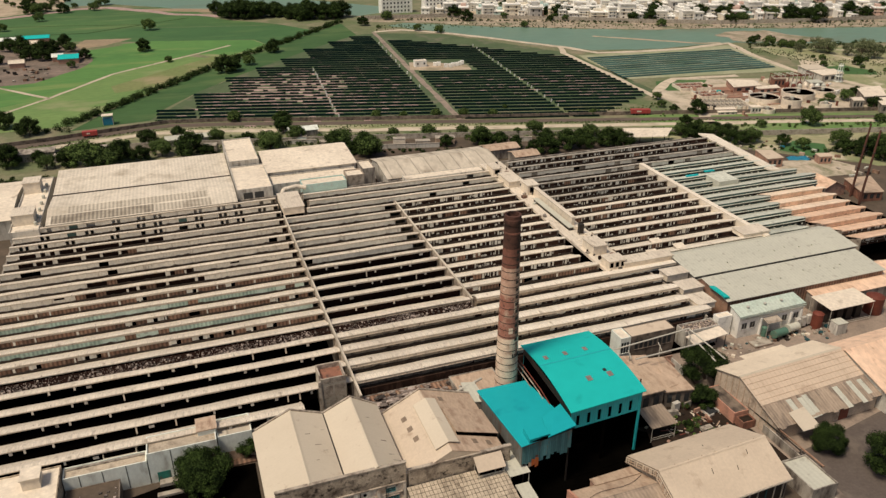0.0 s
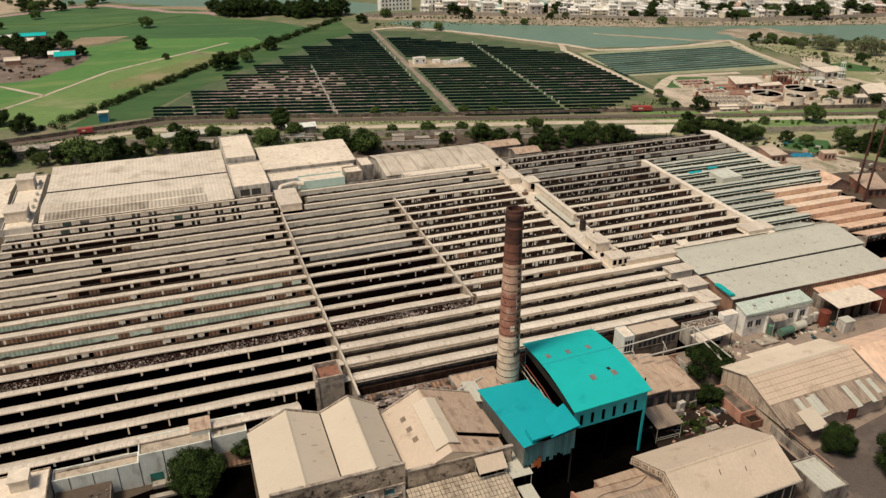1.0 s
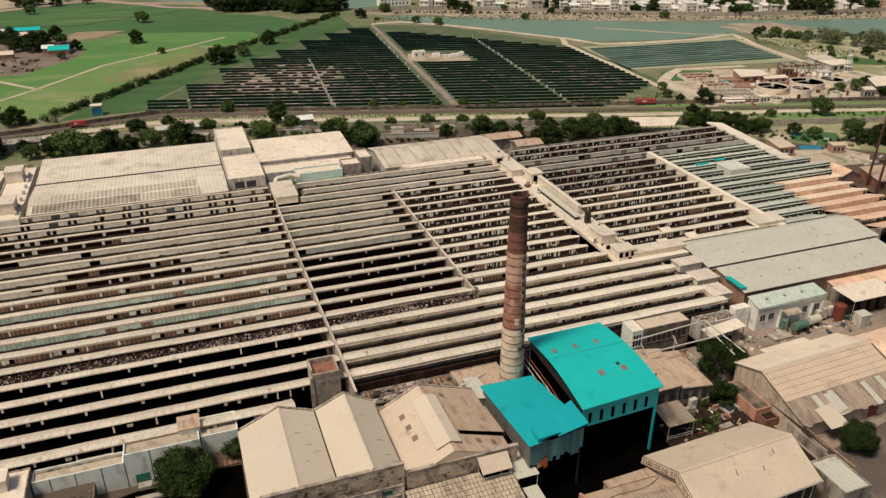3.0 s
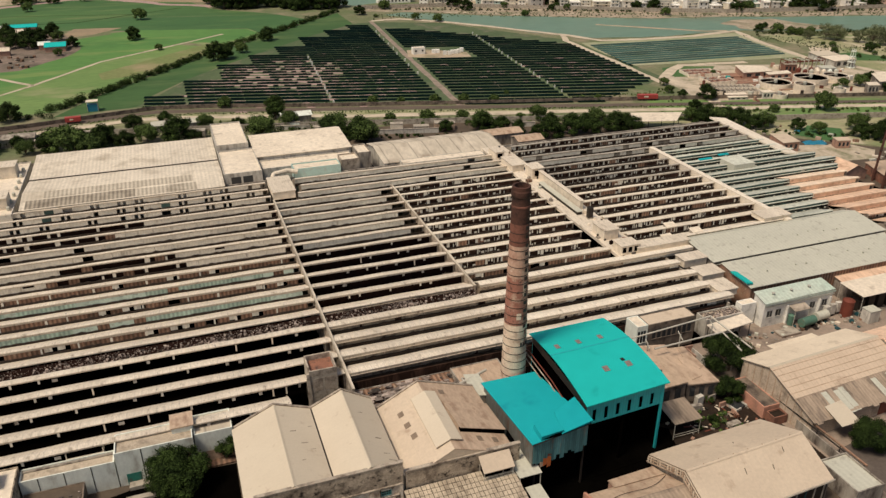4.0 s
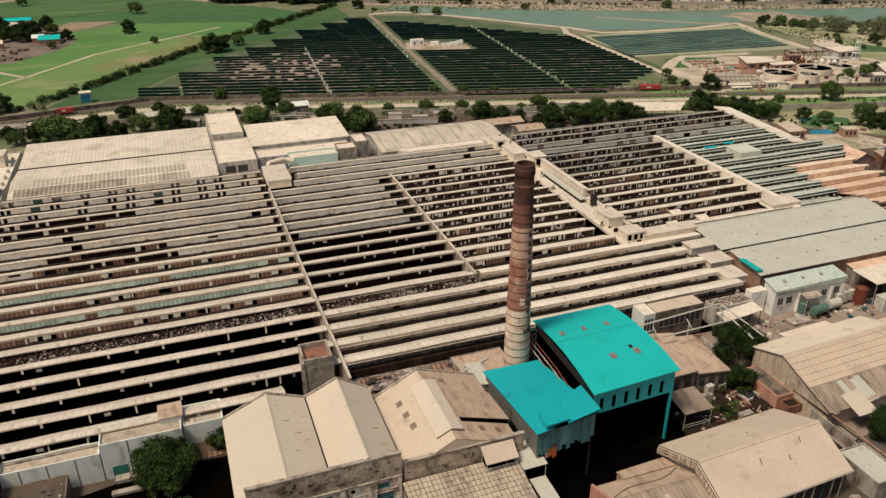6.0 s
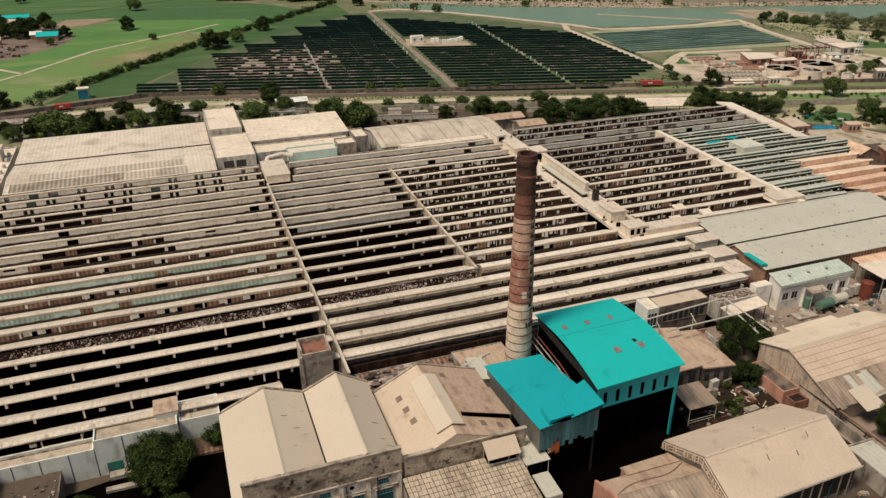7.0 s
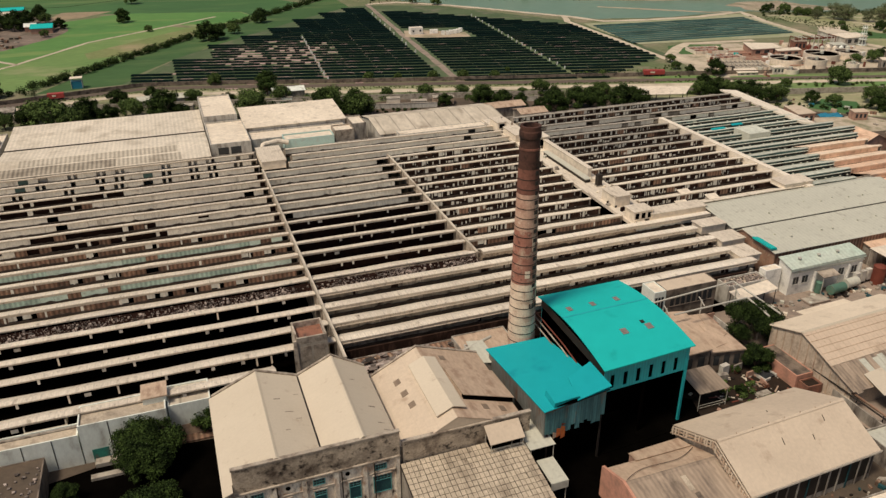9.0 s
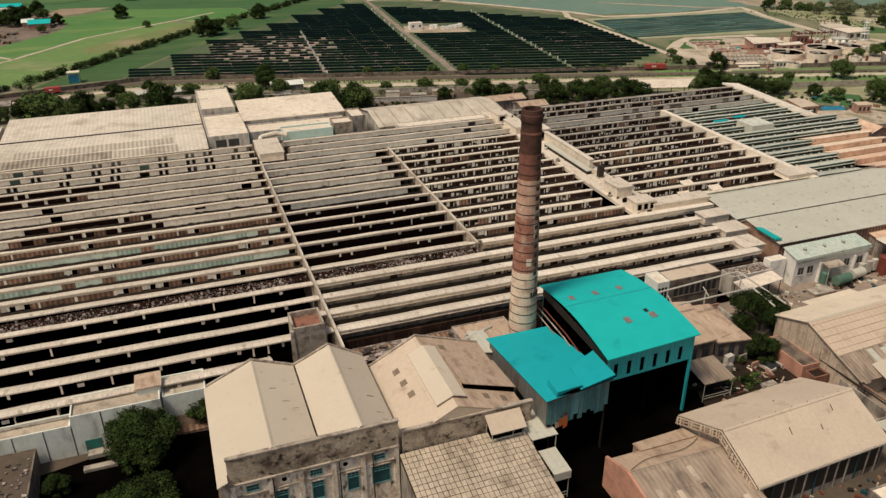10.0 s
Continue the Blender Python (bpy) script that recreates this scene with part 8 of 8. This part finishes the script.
# western block: rows step in as the hedge slants
for i in range(35):
    c = 359.5 + i * 6.1
    x_start = next(x for lim, x in ((381, -9), (413, 9.5), (446, 28), (471, 47), (499, 64.5), (525, 83), (553, 103), (999, 121)) if c < lim)
    x_end = (117.5 + 0.0896 * (c - 321)) / 1.026
    lane = 70.3 + 0.081 * (c - 20 - 342)
    spans = [(x_start, lane - 0.5), (lane + 0.5, x_end)] if x_start < lane - 12 and c < 470 else [(x_start, x_end)]
    if x_start < 9 and c < 381:
        spans = [(x_start, 8.3), (9.7, lane - 0.9), (lane + 0.9, x_end)]
    solar_row(c, SLOPE, spans, table_mesh, "dark green-black solar panel row on the grass", "rows of the western solar block")
# middle block, between the two tracks
for i in range(34):
    c = 356.0 + i * 6.1
    x_start = (125.2 + 0.0916 * (c - 319)) / 1.027
    y_r = c + SLOPE * 228
    x_end = min(229.5 + 0.05 * (y_r - 329), (143 + (522 - c) / 1.077) / (1 - 0.29 / 1.077) if c > 420 else 999)
    if i < 7:
        x_end = 186 + i * 6.6
    lane = 175.3 + 0.104 * (c - 53 - 325)
    if x_end - x_start < 10:
        continue
    spans = [(x_start, lane - 0.9), (lane + 0.9, x_end)] if x_start + 10 < lane < x_end - 10 else [(x_start, x_end)]
    if 414 < c + SLOPE * 150 < 442:
        spans = [(168.0, lane - 0.9), (lane + 0.9, x_end)]
    solar_row(c, SLOPE, spans, table_mesh, "dark green-black solar panel row on the grass", "rows of the middle solar block")
for i in range(11):
    y0 = 365.0 + i * 5.0
    solar_row(y0 + 0.085 * 238, -0.085, [(236.5 + 0.13 * (y0 - 364), 335.0 + 0.17 * (y0 - 364))], table_mesh_b, "pale bluish-green solar panel row on dry grass", "rows of the eastern solar block")
flat_block("inverter_house", "white inverter house in the solar park", 136.0, 143.0, 427.5, 431.5, 3.5, CITY[0], M_PALE, 0.3, openings=((1, 1, 1.5, 2.6), (5, 1, 1.5, 2.6)))
for i in range(8):
    single("inverter_box", box(0, 2.2, 0, 1.6, 0, 2.0), CITY[0], "white electrical box on the solar park's pad", "electrical box", pose(147 + i * 2.4, 427 - i * 0.7 + rng.uniform(-5, 5), 0.09, 0, 0, -17), "inverter boxes")
sheet("inverter_pad", [(131, 423), (144, 416), (165, 411), (167, 424), (146, 440), (136, 441)], 0.1, M_SAND, "pale gravel pad of the inverters", "ground")
for i in range(18):
    u = i / 17
    single("combiner_box", box(-0.25, 0.25, -0.15, 0.15, 0, 1.35), CITY[0], "white combiner box between panels", "electrical box", (175.3 + 15.5 * u + rng.uniform(-0.3, 0.3), 325 + 149 * u + rng.uniform(-2, 2), 0.05), "combiner boxes")
for i in range(14):
    u = i / 13
    single("combiner_box", box(-0.3, 0.3, -0.2, 0.2, 0, 1.6), CITY[0], "white combiner box between panels", "electrical box", (70.3 + 7.7 * u + rng.uniform(-0.3, 0.3), 342 + 96 * u + rng.uniform(-2, 2), 0.05), "combiner boxes")
for i in range(9):
    u = i / 8
    single("combiner_box", box(-0.3, 0.3, -0.2, 0.2, 0, 1.5), CITY[0], "white combiner box beside the track", "electrical box", (123.6 + 11 * u + rng.uniform(-0.4, 0.4), 384 + 120 * u + rng.uniform(-3, 3), 0.05), "combiner boxes")
# park wall and railway wall
def long_wall(name, line, h, material, label):
    s = Shape()
    for (ax, ay), (bx, by) in zip(line, line[1:]):
        d = Vector((bx - ax, by - ay)).normalized()
        nx, ny = -d.y * 0.15, d.x * 0.15
        s.hexa([(ax - nx, ay - ny, 0), (bx - nx, by - ny, 0), (bx + nx, by + ny, 0), (ax + nx, ay + ny, 0), (ax - nx, ay - ny, h), (bx - nx, by - ny, h), (bx + nx, by + ny, h), (ax + nx, ay + ny, h)])
    return single(name, s, material, label, "wall", kind="structure")


long_wall("park_wall", [(-140, 343), (-70, 345.5), (-52, 348), (-27, 353.5), (-4, 358), (20.5, 352.5), (59, 339.5), (94, 329), (145, 314), (222, 293), (274, 277), (340, 258)], 1.7, M_DUSTSHADE, "long dull brown boundary wall along the railway")
long_wall("river_wall", [(150, 600), (214, 590), (298, 541), (344, 514), (400, 487), (482, 469), (537, 463), (640, 425)], 3.0, M_CONC, "stained flood wall on the far bank")
long_wall("yard_wall", [(-90, 330), (-20, 326), (60, 308), (120, 292), (175, 276), (215, 262), (234.8, 252.6), (291.6, 237.8), (340, 222)], 2.2, M_CONC, "boundary wall behind the mill")
for x, y, l in ((-36.5, 348.5, 6.0), (205, 297.5, 9.0)):
    tr = thing("goods_wagon", "red goods wagon standing by the railway", "wagon", pose(x, y, 0.1, 0, 0, -18.5 if x > 0 else 0), "red wagons")
    part("body", box(-l / 2, l / 2, -1.2, 1.2, 0.8, 2.6), M_REDW, tr)
    part("marking", box(-0.2 * l, 0.02 * l, -1.24, -1.2, 1.5, 2.1), M_PALE, tr, "white panel on the wagon side")
    for u in (-0.35, -0.2, 0.2, 0.35):
        part("wheel", Shape().tube((l * u, -1.1, 0.5), (l * u, 1.1, 0.5), 0.48, 12), M_IRON, tr)
hutb = thing("track_hut", "small blue and white railway hut", "hut", (-29.8, 366.0, 0.05))
part("wall", box(-2, 2, -1.5, 1.5, 0, 3.0), M_TARP, hutb)
part("roof", box(-2.4, 2.4, -1.9, 1.9, 4.2, 4.4), M_PALE, hutb)
for x in (-2.1, 2.1):
    for y in (-1.6, 1.6):
        part("post", Shape().tube((x, y, 0), (x, y, 4.2), 0.1, 6), M_PIPE, hutb)
# low sheds among the trees behind the mill
for x, y, w, d, h, m in ((-6, 322, 18, 5, 3.2, M_GREYR), (16, 303, 9, 6, 4.5, M_PALE), (44, 316, 12, 6, 3.4, M_AQUA), (112, 262, 14, 7, 4.2, M_OLD), (-64, 322, 16, 6, 3.4, M_GRIME), (120, 252, 10, 7, 4.0, M_OLD), (58, 303, 8, 5, 3.2, M_PALE)):
    pitched("outbuilding", "low outbuilding among the trees", x, x + w, y, y + d, h, h + 0.9, m, M_GRIME, cat="outbuilding")

for x, y, w, d, h, yaw, m in ((-12, 327, 10, 0.5, 1.8, -8, M_WHITE), (-6, 326, 5, 4, 2.4, -8, M_AQUA), (77, 290, 24, 0.5, 1.8, -14, M_WHITE), (83, 293, 5, 3, 2.6, -14, M_PALE), (92, 290.5, 6, 3, 1.4, -14, M_CONC), (40, 310, 14, 0.6, 1.6, -16, M_WHITE), (46, 311, 4, 3, 2.2, -16, M_AQUA),
                              (54, 304, 9, 3, 1.2, -16, M_GRIME), (131, 281, 9, 0.5, 1.8, -16, M_WHITE), (8, 309, 5, 4, 3.0, -10, M_CONC), (-48, 317, 8, 4, 2.6, -4, M_GRIME), (100, 288, 8, 4, 2.6, -14, M_OLD), (20, 318, 8, 0.5, 1.6, -10, M_WHITE), (-36, 325, 7, 3, 2.2, -4, M_GREYR), (66, 298, 6, 3, 1.6, -16, M_WHITE)):
    rw = thing("ruined_wall", "low weathered masonry remains among shrubs", "ruin", pose(x, y, 0.03, 0, 0, yaw), "ruins behind the mill")
    part("masonry", box(0, w, 0, d, 0, h), m, rw)
    part("coping", box(-0.1, w + 0.1, -0.1, d + 0.1, h, h + 0.15), M_CONC, rw)

# ---- farm ----
for x, y, w, d, m in ((-108, 582, 14, 7, M_AQUA), (-92, 585, 18, 7, M_TEAL), (-62, 508, 11, 12, M_TEAL), (-86, 566, 8, 6, M_PALE), (-66, 516, 6, 5, M_AQUA), (-88, 505, 8, 4, M_PALE)):
    pitched("farm_building", "farm building with a coloured metal roof", x, x + w, y, y + d, 3.2, 4.6, m, M_BRICKP, cat="farm building")
for x, y, rad, k in ((-80, 528, 6.0, 0), (-72, 522, 5.5, 1), (-48, 521, 4.2, 0), (-54, 496, 3.0, 2), (-67, 528, 5.0, 0), (-96, 520, 4.5, 1)):
    grow(x, y, rad, k)
for i in range(46):
    single("farm_item", box(-1.0, 1.0, -0.6, 0.6, 0, rng.uniform(0.4, 1.3)), rng.choice((M_IRON, M_IRON, M_BROWN, M_BROWN, M_GRIME)), "farm implement or heap in the yard", "farm item", pose(rng.uniform(-110, -66), rng.uniform(466, 500), 0.08, 0, 0, rng.uniform(0, 180)), "farm yard items")


# ---- water treatment works ----
def round_basin(x, y, r, h, label):
    t = thing("round_basin", label, "basin", (x, y, 0.07), "round basins")
    part("wall", Shape().lathe([(r, 0), (r, h), (r - 0.5, h), (r - 0.5, h - 1.6), (0.4, h - 1.9)], 36), M_PALE, t)
    part("inner_lining", Shape().lathe([(r - 0.52, h - 0.5), (r - 0.52, h - 1.55), (r - 0.6, h - 1.55), (r - 0.6, h - 0.5)], 36), M_SLUDGE, t, "red-brown stained inner wall")
    part("sludge", Shape().lathe([(r - 0.55, h - 1.5), (0.3, h - 1.45)], 36), M_SLUDGE, t, "red-brown liquid")
    part("bridge", box(-r, 0.3, -0.4, 0.4, h, h + 0.25), M_BEAM, t)
    part("hub", Shape().lathe([(0.9, h - 1.5), (0.9, h + 0.8)], 12), M_GREYR, t)
    return t


round_basin(276.1, 297.2, 7.4, 2.6, "large round treatment basin")
round_basin(296.5, 296.5, 8.0, 3.4, "large round treatment basin")
round_basin(313.3, 297.6, 6.0, 2.8, "smaller round treatment basin")
round_basin(280.6, 283.6, 4.6, 4.4, "tall round treatment tank")
round_basin(263.7, 280.4, 3.6, 2.0, "small round treatment tank")
round_basin(293.3, 275.0, 2.7, 3.2, "small round treatment tank")
for x, y, w, d, n, yaw, m in ((249.3, 327.1, 16.5, 11.5, 4, -10, M_SLUDGE), (249.3, 309.9, 14.0, 10.5, 4, -5, M_SLUDGE), (239.3, 294.5, 22.0, 14.0, 11, -19, M_SGREY)):
    t = thing("settling_tank", "rectangular settling tank with partition walls", "tank", pose(x, y, 0.07, 0, 0, yaw), "settling tanks")
    part("liquid", box(0.3, w - 0.3, 0.3, d - 0.3, 0, 0.9), m, t)
    for i in range(n + 1):
        part("partition", box(w * i / n - 0.15, w * i / n + 0.15, 0, d, 0, 1.5), M_PALE if i in (0, n) else M_BRICKP if n < 8 else M_CONC, t)
    for y0 in (0, d / 2, d - 0.3):
        part("walkway", box(-0.2, w + 0.2, y0, y0 + 0.3, 0, 1.55), M_PALE, t)


for pts, h, wm, rm in (([(272.4, 315.2), (288.3, 313.6), (291.2, 323.5), (279.4, 330.0)], 3.0, M_BRICKP, M_PALE), ([(282.5, 309.0), (294.6, 307.4), (297.2, 313.0), (284.2, 313.2)], 2.6, M_BRICKP, M_PALE),
                       ([(333, 318), (347, 318), (350, 328), (335, 330)], 3.6, M_WHITE, M_PALE), ([(336, 333), (349, 331), (351, 341), (339, 343)], 3.2, M_WHITE, M_SHEET), ([(317, 274.8), (328.4, 272.9), (341, 288.5), (326.9, 289.2)], 4.0, M_GRIME, M_PALE),
                       ([(312.7, 260.5), (320, 258.5), (330, 269), (320, 271.5)], 4.0, M_GRIME, M_PALE), ([(306, 271.0), (311.1, 269.4), (314.5, 274.5), (309.2, 275.7)], 4.0, M_GRIME, M_PALE), ([(239.5, 284.6), (248.1, 282.6), (252.2, 289.6), (242.6, 291.6)], 1.0, M_WHITE, M_PALE),
                       ([(255.5, 281.5), (260.5, 280.2), (261.5, 284), (256.5, 285)], 2.6, M_WHITE, M_PALE), ([(300, 318), (306, 316), (309, 322), (303, 324)], 4.2, M_BRICK, M_WEATH), ([(316, 309), (323, 307), (325, 313), (318, 315)], 3.0, M_WHITE, M_GREYR)):
    quad_block("works_building", "flat-roofed treatment works building with a pale roof", pts, h, wm, rm, "works building")
quad_block("gate_hut", "small white gate hut behind the mill", [(226, 247.5), (230, 246.5), (231, 250), (227, 251)], 3.6, M_WHITE, M_PALE, "hut")
frame_steel = thing("pipe_rack", "steel pipe rack with many pale arches", "pipe rack", pose(303, 319.5, 0.07, 0, 0, -8))
for i in range(10):
    x = i * 2.4
    part("arch", Shape().tube((x, 0, 0), (x, 0, 5.5), 0.2, 6).tube((x, 0, 5.5), (x, 6, 5.5), 0.2, 6).tube((x, 6, 5.5), (x, 6, 0), 0.2, 6), M_PIPE if i % 3 else M_RUST, frame_steel)
part("pipe", Shape().tube((0, 2, 4.6), (22, 2, 4.6), 0.4, 10), M_RUST, frame_steel)
part("pipe", Shape().tube((0, 4.5, 4.0), (22, 4.5, 4.0), 0.4, 10), M_PIPE, frame_steel)
for i in range(12):
    single("process_vessel", Shape().lathe([(1.1, 0), (1.1, 2.6), (0.6, 3.2), (0.2, 3.4)], 16), rng.choice((M_PALE, M_GREYR, M_AQUA, M_RUST)), "upright process vessel beside the basins", "vessel", (306 + (i % 6) * 3.0, 310 + (i // 6) * 4.4 - (i % 6) * 1.0, 0.07), "process vessels")
for i in range(70):
    w = rng.uniform(0.4, 1.5)
    single("works_item", box(-w, w, -0.5, 0.5, 0, rng.uniform(0.5, 2.2)), rng.choice((M_SLUDGE, M_RUST, M_BRICKP, CITY[0], M_PALE, M_GREYR, M_IRON, M_TEAL if rng.random() < 0.2 else M_BRICK)), "pump, pipe stack or crate in the treatment works", "works item", pose(rng.uniform(240, 334), rng.uniform(278, 334), 0.08, 0, 0, rng.uniform(0, 180)), "items in the treatment works")
for i in range(10):
    y0 = 290 + i * 3.4
    single("pipe_run", Shape().tube((0, 0, 0.6), (rng.uniform(10, 26), rng.uniform(-6, -2), 0.6), 0.25, 8).box(1, 1.4, -0.5, 0.3, 0, 0.5), rng.choice((M_RUST, M_PIPE, M_BRICKP)), "long pipe run in the treatment works", "pipe", (rng.uniform(262, 300), y0, 0.08), "pipe runs in the treatment works")
ws = thing("water_tower", "slim pale blue stair tower of the works", "tower", Matrix.Translation((342.0, 316.0, 0.05)) @ Matrix.Scale(0.7, 4))
for z in (0, 4, 8, 12):
    part("stage", box(-2.4 + z * 0.08, 2.4 - z * 0.08, -2.4 + z * 0.08, 2.4 - z * 0.08, z, z + 0.5), M_AQUA, ws)
for x in (-1.6, 1.6):
    for y in (-1.6, 1.6):
        part("leg", Shape().tube((x, y, 0), (x * 0.5, y * 0.5, 14), 0.25, 6), M_AQUA, ws)

# ---- town on the far bank ----
def town_house(kind):
    r = random.Random(50 + kind)
    w, d, h = r.uniform(7, 12), r.uniform(8, 12), 3.2 * r.choice((2, 2, 3, 3, 4))
    m = CITY[(0, 1, 0, 2, 0, 3, 1, 0, 4, 0)[kind]]
    t = thing("town_house", ("white", "cream", "white", "pink", "white", "aqua", "cream", "white", "grey", "white")[kind] + " plastered flat-roofed town house", "house", (0, -200, 0), "houses on the far bank")
    part("wall", box(-w / 2, w / 2, -d / 2, d / 2, 0, h), m, t)
    part("parapet", Shape().box(-w / 2 - 0.2, w / 2 + 0.2, -d / 2 - 0.6, d / 2 + 0.2, h, h + 0.9), CITY[0], t)
    part("stair_head", box(-w / 4, w / 4, 0, d / 2, h + 0.9, h + 3.4), m, t)
    for f in range(int(h / 3.2)):
        part("balcony", box(-w / 2 + 0.3, w / 2 - 0.3, -d / 2 - 0.6, -d / 2, f * 3.2 + 2.9, f * 3.2 + 3.2), CITY[1], t) if f else None
        for i in range(2 if f < 3 else 0):
            x = -w / 2 + w * (i + 0.5) / 2
            part("window", box(x - 0.65, x + 0.65, -d / 2 - 0.05, -d / 2 + 0.05, f * 3.2 + 0.7, f * 3.2 + 2.3), M_GLASS, t)
    return t


protos = [town_house(i) for i in range(10)]
BD_ = (0.924, -0.382)
count = 0
for row in range(6):
    for i in range(42):
        u = -16 + i * 9.6 + rng.uniform(-1.5, 1.5) + (row % 2) * 5
        v = 8 + row * 11.0 + rng.uniform(-2, 2) - (20 * math.sin(math.pi * (u - 50) / 250) if 50 < u < 300 else 0)
        if rng.random() < 0.05 or (row == 0 and rng.random() < 0.3):
            continue
        x, y = 216 + BD_[0] * u + 0.382 * v, 592 + BD_[1] * u + 0.924 * v
        m = pose(x, y, 0.09, 0, 0, -22.4 + rng.uniform(-14, 14)) @ Matrix.Diagonal((rng.uniform(0.7, 1.15), rng.uniform(0.8, 1.1), rng.uniform(0.6, 1.2), 1))
        if count < 10:
            protos[count].matrix_world = m
        else:
            copy_thing(protos[rng.randrange(10)], m)
        count += 1
for x, y, w in ((170, 622, 26), (202, 606, 20)):
    flat_block("apartment_block", "white apartment block with rows of windows", x, x + w, y, y + 10, 12.5, CITY[0], M_PALE, 0.6, cat="apartment block",
               openings=[(1.2 + i * 3.0, 1.3, 1.2 + f * 3.1, 2.7 + f * 3.1) for i in range(int(w / 3.1)) for f in range(4)])
for i in range(30):
    u, v = rng.uniform(-20, 380), rng.choice((0, 0, 3, 14, 27, 40, 60)) + rng.uniform(-2, 2)
    plant(far_kinds, 216 + BD_[0] * u + 0.382 * v, 590 + BD_[1] * u + 0.924 * v, rng.choice((0, 1, 2)), rng.uniform(0.7, 1.2))
